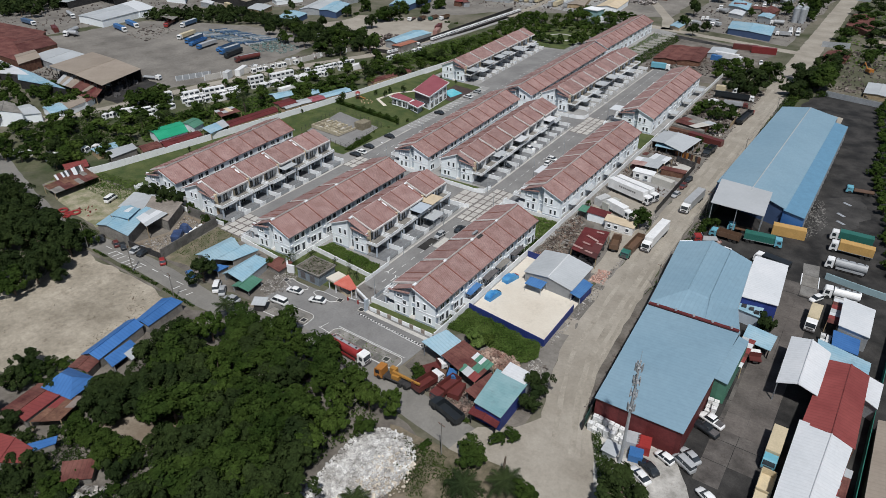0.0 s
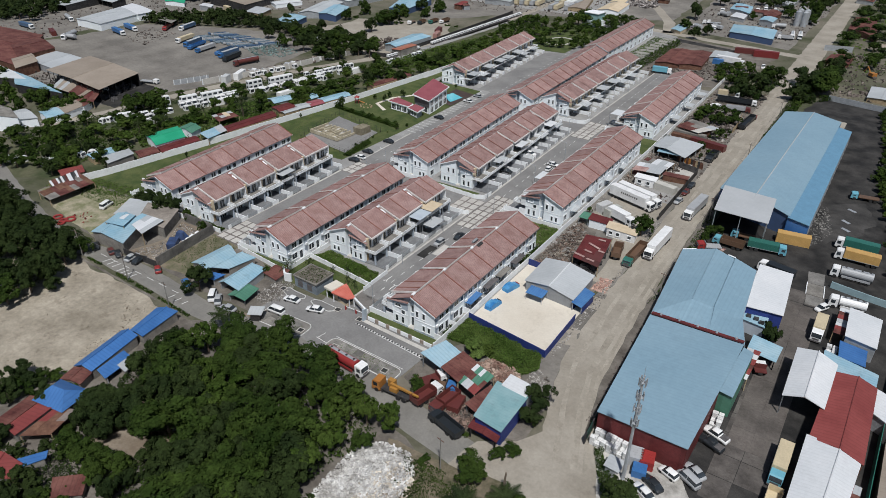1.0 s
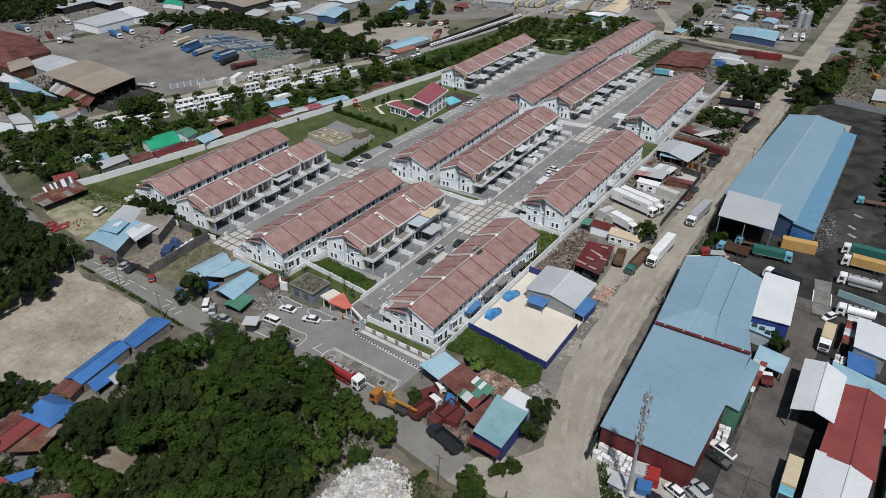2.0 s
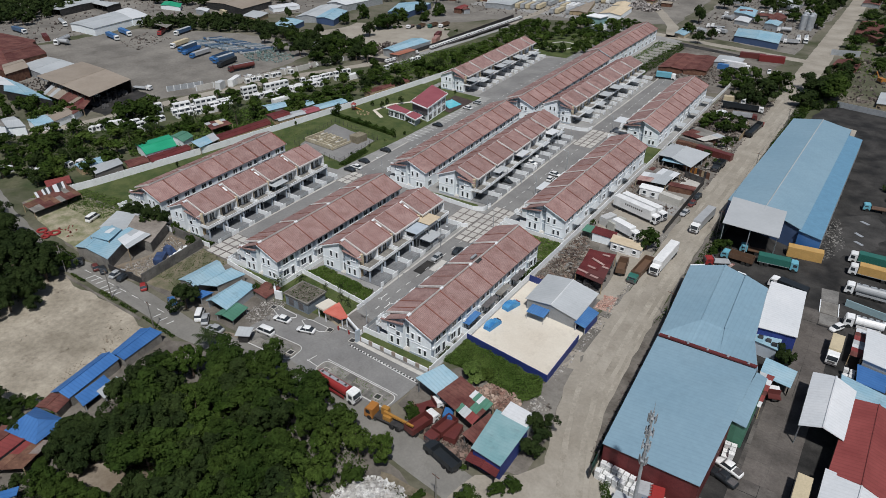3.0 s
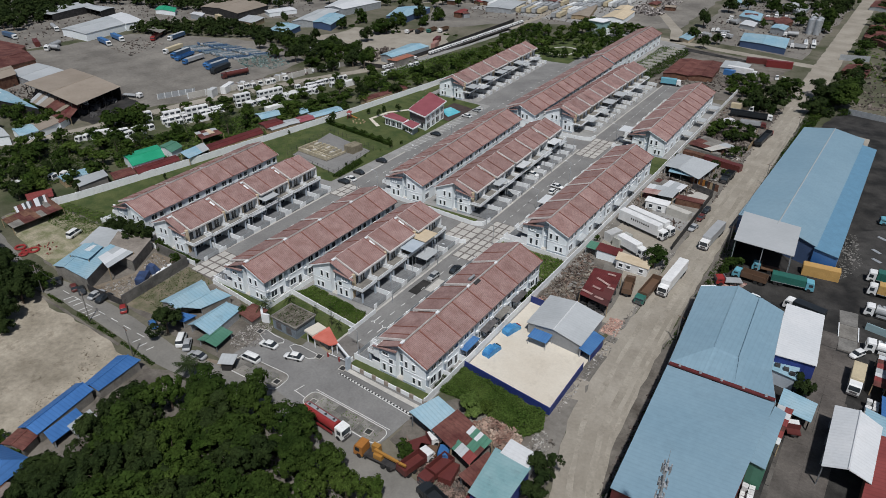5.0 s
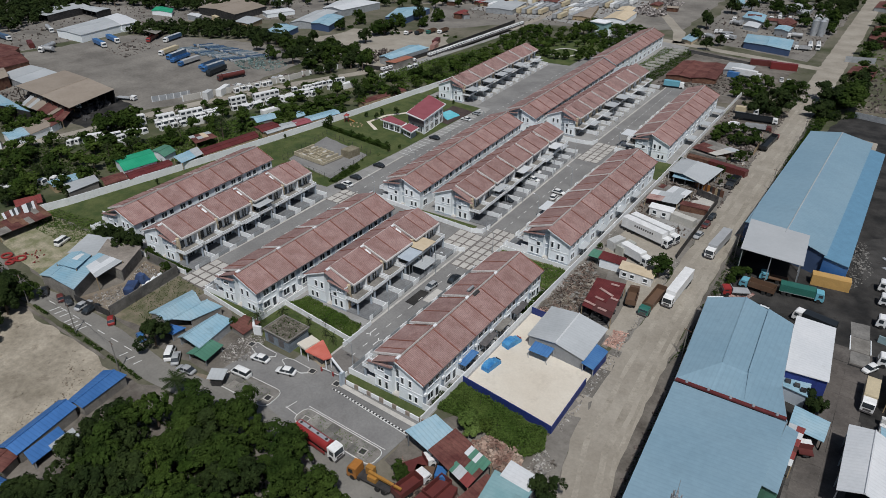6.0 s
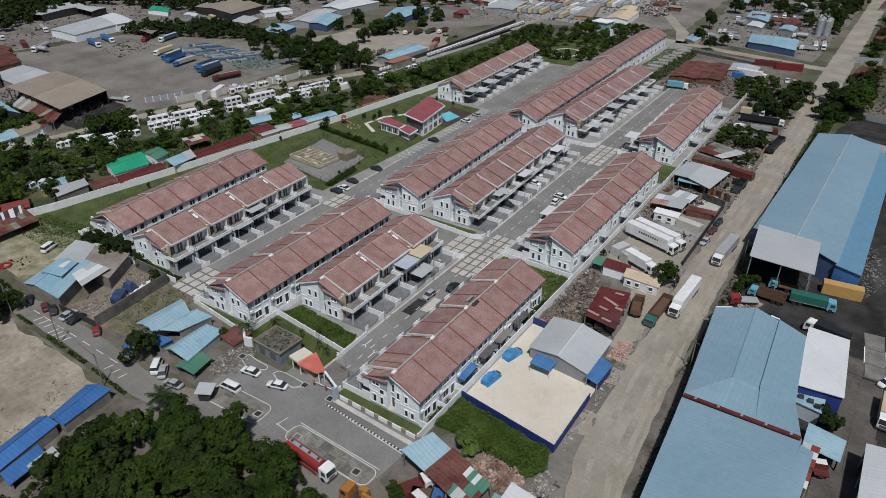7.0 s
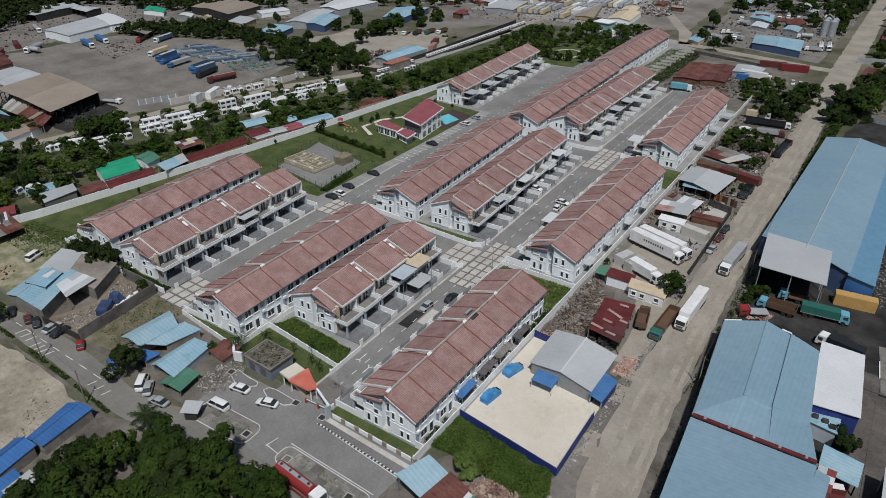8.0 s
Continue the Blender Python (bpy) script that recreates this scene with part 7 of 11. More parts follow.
part("main_roof", Shape().slab([(-95.1, 121.2, 6.5), (-85.3, 118.7, 6.2), (-87.9, 136.6, 7.0), (-98.9, 141.2, 7.5)], 0.14), MAT["roof_crimson"], club)
part("low_wall", Shape().prism([(-102.8, 116.1), (-93.8, 115.3), (-94.3, 118.2), (-102.0, 120.2)], 0, 2.9), MAT["wall"], club)
part("fascia", Shape().slab([(-104.0, 115.7, 3.5), (-92.6, 114.7, 3.3), (-93.0, 118.5, 3.4), (-103.1, 121.0, 3.6)], 0.4), MAT["trim"], club)
part("low_roof", Shape().slab([(-103.6, 115.8, 3.6), (-93.0, 114.9, 3.4), (-93.4, 118.4, 3.5), (-102.8, 120.8, 3.8)], 0.14), MAT["roof_crimson"], club)
part("entrance_wall", Shape().prism([(-91.7, 114.6), (-87.0, 112.8), (-87.7, 117.0), (-91.7, 118.1)], 0, 2.8), MAT["grey_plaster"], club)
part("fascia", Shape().slab([(-92.9, 114.0, 3.2), (-86.1, 111.8, 3.1), (-86.6, 117.7, 3.2), (-92.6, 119.1, 3.3)], 0.4), MAT["trim"], club)
part("entrance_roof", Shape().slab([(-92.5, 114.2, 3.3), (-86.4, 112.1, 3.2), (-86.9, 117.5, 3.3), (-92.3, 118.8, 3.4)], 0.14), MAT["roof_crimson"], club)
for x, y, z, w, hh, tn in ((-86.0, 121.6, 0.5, 2.4, 2.1, 99), (-86.6, 125.7, 0.5, 2.4, 2.1, 99), (-87.3, 129.7, 0.5, 2.4, 2.1, 99), (-87.9, 133.8, 0.5, 2.4, 2.1, 99), (-86.0, 121.6, 3.5, 2.4, 1.8, 99), (-86.6, 125.7, 3.5, 2.4, 1.8, 99), (-87.3, 129.7, 3.5, 2.4, 1.8, 99), (-87.9, 133.8, 3.5, 2.4, 1.8, 99), (-92.6, 121.3, 0.6, 2.4, 2.0, -15), (-88.1, 120.1, 0.6, 2.4, 2.0, -15), (-101.3, 115.9, 0.5, 2.2, 2.0, -5), (-98.3, 115.6, 0.5, 2.2, 2.0, -5), (-95.3, 115.3, 0.5, 2.2, 2.0, -5), (-90.6, 114.0, 0.8, 2.0, 1.6, -21), (-88.2, 113.1, 0.8, 2.0, 1.6, -21)):
    window(club, x, y, z, w, hh, tn)
part("dark_cladding", Shape().prism([(-94.9, 121.7), (-85.9, 119.2), (-85.8, 119.5), (-94.8, 122.0)], 2.9, 5.5), MAT["gutter"], club)
patch("pool_deck", [(-94.5, 136), (-84.6, 133.5), (-84.4, 152), (-95.5, 154)], 0.14, surf("dark_brown_deck", (0.045, 0.032, 0.03), (0.075, 0.052, 0.046), 0.5, 0.8), "dark brown pool deck", "deck")
single("pool", Shape().prism([(-94.6, 142.0), (-87.4, 137.6), (-86.4, 145.4), (-93.4, 148.4)], 0, 0.2), MAT["water"], FLAT, "small turquoise swimming pool", "pool", "", "structure")
patch("play_path", strip([(-104, 113), (-112, 118), (-111, 128), (-105, 137), (-104, 146)], 1.5), 0.1, MAT["concrete_cream"], "curved cream garden path", "path")
pg = thing("playground_slide", at(-119.2, 113.4, 0.05, 30), "red and yellow climbing frame with a slide", "playground")
for x in (-0.7, 0.7):
    for y in (-0.7, 0.7):
        part("post", Shape().tube((x, y, 0), (x, y, 2.6), 0.08, n=6), RED_P, pg)
part("platform", Shape().box(-0.8, 0.8, -0.8, 0.8, 1.2, 1.35), DKRED_P, pg)
part("canopy", Shape().hexa([(-1, -1, 2.6), (1, -1, 2.6), (1, 1, 2.6), (-1, 1, 2.6), (-0.1, -0.1, 3.4), (0.1, -0.1, 3.4), (0.1, 0.1, 3.4), (-0.1, 0.1, 3.4)]), RED_P, pg)
part("chute", Shape().hexa([(0.8, -0.35, 1.15), (3.2, -0.35, 0.1), (3.2, 0.35, 0.1), (0.8, 0.35, 1.15), (0.8, -0.35, 1.3), (3.2, -0.35, 0.25), (3.2, 0.35, 0.25), (0.8, 0.35, 1.3)]), ORANGE_P, pg)
for k in range(9):
    a = radians(40 * k)
    single("stepping_stump", Shape().tube((0, 0, 0), (0, 0, 0.4), 0.35, 0.3, 8), MAT["timber"], at(-113.5 + 2.6 * math.cos(a), 112.5 + 2.0 * math.sin(a), 0.05), "round timber stepping stump", "stump", "stepping stumps on the lawn")
for x, y in ((-103, 140), (-101, 146), (-106, 148)):
    sh = thing("parasol", at(x, y, 0.05, 0), "green parasol on the lawn", "parasol", "green parasols")
    part("pole", Shape().tube((0, 0, 0), (0, 0, 2.3), 0.05, n=6), MAT["galv"], sh)
    part("canopy", Shape().tube((0, 0, 2.0), (0, 0, 2.6), 1.6, 0.1, 8), MAT["roof_green"], sh)
patch("garden_ring", strip([(-96 + 7 * math.cos(radians(a)), 262 + 9 * math.sin(radians(a))) for a in range(0, 361, 24)], 1.4), 0.09, MAT["concrete"], "pale ring path in the far garden", "path")
tower_block = thing("glass_pavilion", at(-97, 312, 0, -8), "small two-storey glass pavilion at the estate end", "pavilion")
part("lower_storey", Shape().box(-5.5, 5.5, -5, 5, 0, 3.4), MAT["wall"], tower_block)
part("upper_storey", Shape().box(-4.5, 4.5, -4, 4, 3.4, 7.4), paint("pale_teal_glass", (0.30, 0.47, 0.47), 0.2), tower_block)
part("roof_slab", Shape().box(-5, 5, -4.5, 4.5, 7.4, 7.8), MAT["trim"], tower_block)

# ---- shacks west of the forecourt ----
quad_shed("blue_roof_shack", (-67.2, -11.7), (-66.9, -1.0), (-61.6, -3.0), (-61.8, -11.5), 2.45, 3.17, 0.45, MAT["roof_blue_old"], MAT["concrete_dark"], "shack with a faded blue roof", "shack")
quad_shed("blue_roof_shack", (-61.5, -11.9), (-61.3, -2.5), (-56.2, -1.2), (-57.8, -8.1), 2.30, 3.10, 0.3, MAT["roof_blue_old"], MAT["concrete_dark"], "shack with a light blue sheet roof", "shack", "n")
quad_shed("deep_blue_lean_to", (-61.6, -14.7), (-61.4, -12.1), (-56.6, -10.9), (-57.0, -13.7), 1.87, 2.19, 1.0, MAT["roof_deepblue"], MAT["concrete_dark"], "deep blue lean-to of a shack", "lean-to", "n")
quad_shed("blue_roof_shack", (-54.6, -13.6), (-54.6, -5.1), (-50.0, -3.3), (-48.1, -13.4), 2.30, 3.26, 0.3, MAT["roof_blue_old"], MAT["galv"], "shack with a wide faded blue roof", "shack", "n")
quad_shed("green_roof_shelter", (-49.1, -15.6), (-49.3, -11.0), (-45.4, -10.1), (-44.4, -15.0), 1.73, 2.29, 0.4, MAT["roof_darkgreen"], MAT["concrete_dark"], "open shelter with a dull green roof", "shelter", "nr")
quad_shed("rust_roof_shack", (-49.2, -4.0), (-49.4, -0.1), (-45.4, 0.3), (-45.0, -4.4), 1.58, 1.90, 0.0, MAT["roof_rust"], MAT["concrete_dark"], "low shack with rusty roof", "shack")
heap("rubbish_heap", [(-46, -11), (-42, -12.6), (-38, -8), (-41, -2), (-46, -2)], 1400, (0.05, 0.22), MAT["rubbish"], "strewn pale rubbish beside the shacks", "rubbish", 41, 0.25)
put_car(-53.4, -17.2, 40, "van", WHITE_P, "white van beside the shacks")
put_car(-51.2, -17.4, 45, "sedan", GREY_P, "grey saloon car beside the shacks")
put_car(-46.4, -18.6, 100, "sedan", GREY_P, "pale green saloon car beside the lane")
put_car(-63.6, -17.2, 70, "hatch", BLUE_P, "blue hatchback beside the lane")

# ruined workshop
DKBLUE_TARP = surf("dark_blue_tarpaulin", (0.03, 0.045, 0.09), (0.05, 0.085, 0.19), 0.5, 0.6)
patch("rough_lot", [(-146, -9), (-118, -15.5), (-106, -16.5), (-104, -8), (-108, 0), (-113, 3.4), (-142, 2.4)], 0.05, surf("pale_grassy_earth", (0.175, 0.18, 0.095), (0.36, 0.32, 0.235), 0.3, 0.95, 0, 2.4, 0.3, 0, stain=0.3), "rough lot of pale earth and thin grass", "lot", 0.8, 3, 281)
patch("lane_ditch", strip([(-102, -25.2), (-80, -25.5), (-64, -25.7)], 0.7), 0.06, MAT["dark_soil"], "narrow dark ditch between lane and cleared lot", "ditch", 0.15, 3, 284)
patch("workshop_yard", [(-90, -16.8), (-77.2, -15.8), (-79.2, 3.6), (-92, 3.2), (-87, -6)], 0.05, MAT["soil"], "dusty floor of the workshop yard", "yard", 0.3, 3, 282)
patch("grassy_plot", [(-76.2, -15.6), (-66.6, -14.6), (-66.8, 2.6), (-78.4, 3.8)], 0.05, surf("brown_green_earth", (0.10, 0.105, 0.055), (0.215, 0.18, 0.13), 0.35, 0.95, 0, 2.4, 0.3, 0, stain=0.3), "brown earth with thin grass beside a wall", "plot", 0.3, 3, 283)
quad_shed("old_workshop", (-101.4, -18.0), (-105.2, -8.0), (-96, -6.0), (-89.2, -17.0), 3.4, 4.4, 0.35, MAT["roof_blue_old"], MAT["concrete_dark"], "old workshop with a patched blue roof", "workshop")
quad_shed("flat_roof_house", (-97.6, -6.0), (-103.5, 1.0), (-93.6, 3.6), (-87.6, -5.6), 3.3, 3.6, 0.0, surf("stained_brown_roof", (0.20, 0.175, 0.15), (0.30, 0.265, 0.23), 0.2, 0.9, 0, 2, 0.2, 0, stain=0.4), MAT["concrete_dark"], "old flat-roofed house of stained concrete", "house")
sheets("patchwork_roof", (-97.5, -9.5), (-98.5, -4.5), (-90, -3.5), (-88.5, -11.5), 3.8, 4.0, [MAT["roof_white"], MAT["roof_blue_old"], MAT["roof_blue_old"], MAT["roof_grey"], MAT["roof_white"]], 4, 2, 9, "roof of pale and blue loose sheets", "shed")
quad_shed("grey_shed", (-106.5, -8), (-111, 0), (-104, 3), (-100, -5), 2.8, 3.2, 0.0, MAT["roof_grey"], MAT["rust_metal"], "shed with pale grey sheets", "shed", "l")
wall_run("sheet_fence", [(-89, -17.4), (-76.4, -16.4)], 1.9, 0.1, MAT["dark_metal"], "patched dark sheet fence beside the lane", "fence")
heap("rubbish_heap", [(-88, -15), (-78, -15), (-80, 2), (-92, 3), (-86, -6)], 1500, (0.06, 0.24), MAT["rubbish"], "rubbish and old goods strewn in a yard", "rubbish", 42, 0.3)
single("tarpaulin_heap", Shape().hexa([(-1.6, -1.2, 0), (1.6, -1.2, 0), (1.6, 1.2, 0), (-1.6, 1.2, 0), (-0.9, -0.7, 2.2), (0.8, -0.5, 1.9), (0.7, 0.6, 2.1), (-0.8, 0.7, 2.3)]), DKBLUE_TARP, at(-83.6, -3.2, 0.05, 20), "goods under a dark blue tarpaulin", "tarpaulin heap")
put_box(-82.2, -7.0, 40, DKBLUE_TARP, "dark blue metal skip in the yard", 4.2, 1.6)
heap("white_sacks", [(-81.6, -5), (-78.8, -6), (-79.6, 0.6), (-83, 1.6)], 130, (0.25, 0.7), MAT["trim"], "white sacks thrown on a heap", "sacks", 44, 0.6, 0.5)
for x, y, tn, kd, cl, lb in ((-98.5, -19.6, 60, "sedan", BLACK_P, "black saloon car beside the workshop"), (-92.6, -19.0, 70, "hatch", DKRED_P, "dark red car beside the workshop"), (-90.0, -18.6, 68, "sedan", BLACK_P, "dark saloon car beside the lane"), (-85.2, -17.6, 10, "sedan", GREY_P, "grey saloon car beside the fence"), (-82.4, -17.4, 10, "sedan", BLACK_P, "black saloon car beside the fence"), (-74.6, -17.4, 60, "hatch", RED_P, "red hatchback beside the lane"), (-118, -4, 20, "van", WHITE_P, "white van on the dirt lot")):
    put_car(x, y, tn, kd, cl, lb)
def steel_ring(x, y, r, turn):
    """A thick red ring lying on the ground."""
    sh, n, m = Shape(), 18, 6
    for i in range(n):
        a = 6.2832 * i / n
        for j in range(m):
            b = 6.2832 * j / m
            d = r + 0.28 * math.cos(b)
            sh.v.append((d * math.cos(a), d * math.sin(a), 0.28 + 0.28 * math.sin(b)))
    sh.f = [(i * m + j, i * m + (j + 1) % m, ((i + 1) % n) * m + (j + 1) % m, ((i + 1) % n) * m + j)[::-1] for i in range(n) for j in range(m)]
    return single("steel_ring", sh, RED_P, at(x, y, 0.05, turn), "red painted steel ring lying on thin grass", "machine part", "red machine parts")


for x, y, r in ((-123.4, -16.2, 1.2), (-120.0, -16.4, 1.0), (-119.1, -14.9, 1.3), (-119.2, -17.6, 0.9)):
    steel_ring(x, y, r, x * 20)
heap("red_pipes", [(-122, -14), (-114, -16), (-113, -11), (-120, -9)], 22, (0.2, 0.6), surf("red_painted_scrap", (0.26, 0.035, 0.03), (0.17, 0.05, 0.04), 0.6, 0.7, island=0.3), "heap of red painted machine parts", "scrap", 43, 0.4, planks=0.6)
sheets("long_rust_shed", (-131.9, -13.3), (-138.8, -12.8), (-140.9, 2.3), (-132.3, 1.4), 2.2, 2.6, [MAT["roof_rust"], MAT["roof_rust"], MAT["concrete_dark"], MAT["rust_metal"]], 9, 2, 421, "long low shed with a patched rusty roof", "shed")
sheets("striped_shed", (-138.8, -8.3), (-143.4, -7.0), (-144.2, 3.3), (-138.7, 1.1), 2.5, 2.9, [MAT["roof_white"], MAT["dark_metal"], MAT["roof_rust"]], 14, 1, 422, "low shed with white and dark striped sheets", "shed")

# blue and red roofs beside the woods
quad_shed("long_blue_house", (-49.8, -50.3), (-52.3, -38.6), (-56.5, -39.6), (-54.1, -51.3), 2.45, 3.49, 0.5, MAT["roof_deepblue"], MAT["concrete_dark"], "long house with a deep blue sheet roof", "house")
quad_shed("blue_roof_house", (-51.4, -37.4), (-52.8, -27.9), (-57.5, -29.7), (-55.2, -38.0), 2.38, 3.10, 0.5, MAT["roof_deepblue"], MAT["concrete_dark"], "house with a deep blue sheet roof", "house")
quad_shed("blue_lean_to", (-46.4, -49.6), (-47.4, -43.4), (-50.3, -43.2), (-49.3, -49.2), 1.73, 2.21, 1.0, MAT["roof_deepblue"], MAT["concrete_dark"], "blue lean-to of the long house", "lean-to", "l")
quad_shed("grey_lean_to", (-45.2, -46.0), (-46.0, -42.0), (-48.2, -41.8), (-47.6, -45.8), 1.58, 1.90, 1.0, MAT["roof_grey"], MAT["concrete_dark"], "pale grey lean-to beside the long house", "lean-to", "l")
quad_shed("rust_annex", (-48.8, -53.8), (-50.0, -50.8), (-54.0, -51.8), (-53.0, -55.0), 2.02, 2.50, 0.5, MAT["roof_rust"], MAT["concrete_dark"], "annex with a rusty roof and white frame", "annex")
hip = thing("blue_hip_roof_house", at(-47.4, -58.2, 0, 10), "house with a blue hipped roof among trees", "house")
part("wall", Shape().box(-3.4, 3.4, -2.7, 2.7, 0, 2.9), MAT["concrete_dark"], hip)
s = Shape()
s.v += [(-4.1, -3.3, 2.8), (4.1, -3.3, 2.8), (4.1, 3.3, 2.8), (-4.1, 3.3, 2.8), (-1.6, 0, 4.9), (1.6, 0, 4.9)]
s.f += [(3, 2, 1, 0), (0, 1, 5, 4), (1, 2, 5), (2, 3, 4, 5), (3, 0, 4)]
part("hip_roof", s, MAT["roof_deepblue"], hip, "deep blue hipped roof")
quad_shed("brown_roof_house", (-48.6, -68.2), (-50.1, -60.6), (-52.9, -61.8), (-51.7, -69.0), 2.2, 2.5, 0.0, MAT["roof_rust"], MAT["concrete_dark"], "low house with rusty brown sheets", "house")
quad_shed("red_roof_house", (-44.5, -68.3), (-45.9, -60.6), (-49.6, -60.6), (-48.2, -68.1), 2.4, 2.9, 0.0, MAT["roof_red"], MAT["concrete_dark"], "house with a red sheet roof", "house")
sheets("patched_house", (-39.8, -64.6), (-41.6, -58.4), (-45.4, -60.8), (-44.1, -68.0), 2.3, 2.6, [MAT["roof_red"], MAT["rust_metal"], MAT["roof_rust"], surf("brown_grey_roofing", (0.16, 0.13, 0.115), (0.23, 0.19, 0.17), 0.4, 0.85)], 3, 2, 424, "house with a patched red and brown-grey roof", "house")
quad_shed("red_roof_house", (-35.3, -73.4), (-37.8, -71.4), (-45.4, -72.6), (-42.0, -79.0), 2.2, 2.9, 0.5, MAT["roof_red"], MAT["concrete_dark"], "house with a dull red roof among trees", "house")
quad_shed("blue_roof_hut", (-35.6, -68.4), (-36.8, -67.4), (-39.2, -70.8), (-37.6, -72.0), 1.9, 2.2, 0.0, MAT["roof_deepblue"], MAT["concrete_dark"], "small hut with a blue roof", "hut")
quad_shed("rust_hut", (-30.1, -69.6), (-26.4, -66.2), (-23.8, -68.8), (-27.2, -71.8), 1.58, 1.90, 0.0, MAT["roof_rust"], MAT["concrete_dark"], "small hut with a rusty roof", "hut")
heap("rubbish_heap", [(-26, -72), (-21, -68), (-19, -71), (-24, -76)], 120, (0.3, 1.0), MAT["rubbish"], "pale discarded goods beside a hut", "rubbish", 44, 0.3)
single("white_water_tank", Shape().box(-0.6, 0.6, -0.6, 0.6, 0, 1.4), MAT["galv"], at(-24.6, -50.2, 0, 20), "pale grey water tank in a clearing", "water tank")
patch("clearing", [(-38, -54), (-30, -50), (-22, -50), (-24, -60), (-34, -64)], 0.04, MAT["soil"], "bare earth clearing among trees", "ground", 0.8, 2, 23)

# rubble tip beside the road
RUB = [(6.5, -40), (6.4, -34), (9.8, -30), (15.5, -29.4), (19, -33), (20, -38), (19, -44), (12, -52), (7, -50)]
mound("rubble_mound", RUB, 1.0, MAT["rubble"], "mound under a tip of white rubble", "mound", 5)
heap("rubble_tip", RUB, 5200, (0.10, 0.42), MAT["rubble"], "tip of broken white plaster and concrete", "rubble", 45, 1.1, 0.3)
heap("rubble_tip", [(12, -31), (19.5, -33.5), (21.5, -40), (18, -46), (13, -50)], 500, (0.12, 0.5), surf("cream_broken_rubble", (0.34, 0.29, 0.23), (0.62, 0.56, 0.47), 0.5, 0.95, 0, 2, 0.2, 0, island=0.35), "cream lumps of rubble beside the white tip", "rubble", 46, 1.0, 0.4)
patch("verge", [(9.8, -28.9), (16.8, -28.4), (23.2, -27.7), (30.2, -25.8), (34.8, -26.3), (41.6, -27.9), (49.0, -32.5), (25.4, -48.8), (13.9, -34.2)], 0.09, surf("brown_grassy_earth", (0.085, 0.078, 0.045), (0.20, 0.165, 0.12), 0.3, 0.95, 0, 2, 0.4, 0, stain=0.4), "bare brown verge with thin grass", "verge", 0.5, 2, 24)

# ---- strip west of the estate wall ----
quad_shed("green_roof_house", (-141.2, 30.8), (-139.8, 41.6), (-150.6, 46.4), (-152.2, 34.4), 3.2, 4.2, 0.45, MAT["roof_green"], MAT["wall"], "house with a bright green sheet roof", "house")
quad_shed("green_annex", (-141.6, 46.0), (-143.4, 51.4), (-150.6, 52.6), (-149.6, 47.0), 2.8, 3.4, 0.5, MAT["roof_darkgreen"], MAT["wall"], "annex with a dull green roof", "annex")
quad_shed("grey_roof_house", (-140.5, 11.8), (-141.1, 21.3), (-147.4, 23.6), (-148.4, 14.6), 2.6, 3.2, 0.0, MAT["roof_grey"], MAT["concrete_dark"], "long low house with a pale grey roof", "house")
for a, b, c, d, key, wd in (
        ((-138.1, 22.0), (-136.9, 28.4), (-142.5, 30.2), (-143.5, 24.0), "roof_rust", "rusty"),
        ((-135.5, 29.0), (-134.3, 43.4), (-139.1, 45.2), (-140.9, 31.0), "maroon", "dark maroon"),
        ((-132.5, 55.2), (-130.3, 77.4), (-136.1, 80.6), (-138.1, 58.2), "maroon", "long dark maroon"),
        ((-132.9, 82.0), (-131.5, 89.6), (-138.1, 91.6), (-139.5, 84.2), "maroon", "dark maroon"),
        ((-129.9, 82.0), (-128.9, 88.6), (-131.7, 89.2), (-132.5, 82.4), "roof_grey", "pale grey"),
        ((-129.3, 89.4), (-127.5, 94.6), (-132.1, 96.6), (-134.1, 90.8), "roof_grey", "pale grey"),
        ((-127.3, 94.4), (-126.1, 100.4), (-130.9, 102.4), (-132.5, 96.8), "roof_crimson", "crimson"),
        ((-126.7, 101.6), (-123.7, 114.2), (-128.9, 116.4), (-131.9, 103.2), "roof_blue_old", "faded blue"),
        ((-134.1, 99.6), (-133.7, 104.8), (-138.3, 107.4), (-138.7, 102.4), "roof_blue_old", "faded blue"),
        ((-123.7, 129.6), (-120.1, 153.2), (-124.9, 154.2), (-128.1, 130.4), "roof_rust", "long rusty")):
    quad_shed("row_shack", a, b, c, d, 2.4, 2.9, 0.35, MAT[key], MAT["timber"], "low shack with a " + wd + " roof along the estate wall", "shack", group="shacks along the estate wall")
sheets("grey_blue_house", (-131.8, 45.8), (-132.0, 54.6), (-138.8, 57.4), (-138.8, 47.6), 2.8, 3.2, [MAT["roof_grey"], MAT["roof_blue_old"], MAT["roof_blue_old"], surf("brown_grey_sheet", (0.17, 0.145, 0.125), (0.26, 0.23, 0.20), 0.3, 0.8, 0, 2, 0.1, 0.04, ("X", 0.5, 0.3))], 2, 3, 419, "low house with grey, brown and blue sheets", "house")
sheets("patched_roof_house", (-142.7, 59.8), (-140.6, 67.8), (-147.8, 69.6), (-150.6, 62.8), 2.8, 3.2, [MAT["roof_rust"], MAT["roof_grey"], MAT["roof_rust"], MAT["beige"]], 3, 4, 420, "house with a patched rusty and pale roof", "house")
quad_shed("blue_roof_house", (-141.0, 87.0), (-139.2, 94.6), (-144.4, 97.6), (-147.6, 89.6), 3.0, 3.9, 0.4, MAT["roof_blue_old"], MAT["concrete_dark"], "house with a pale blue roof", "house")
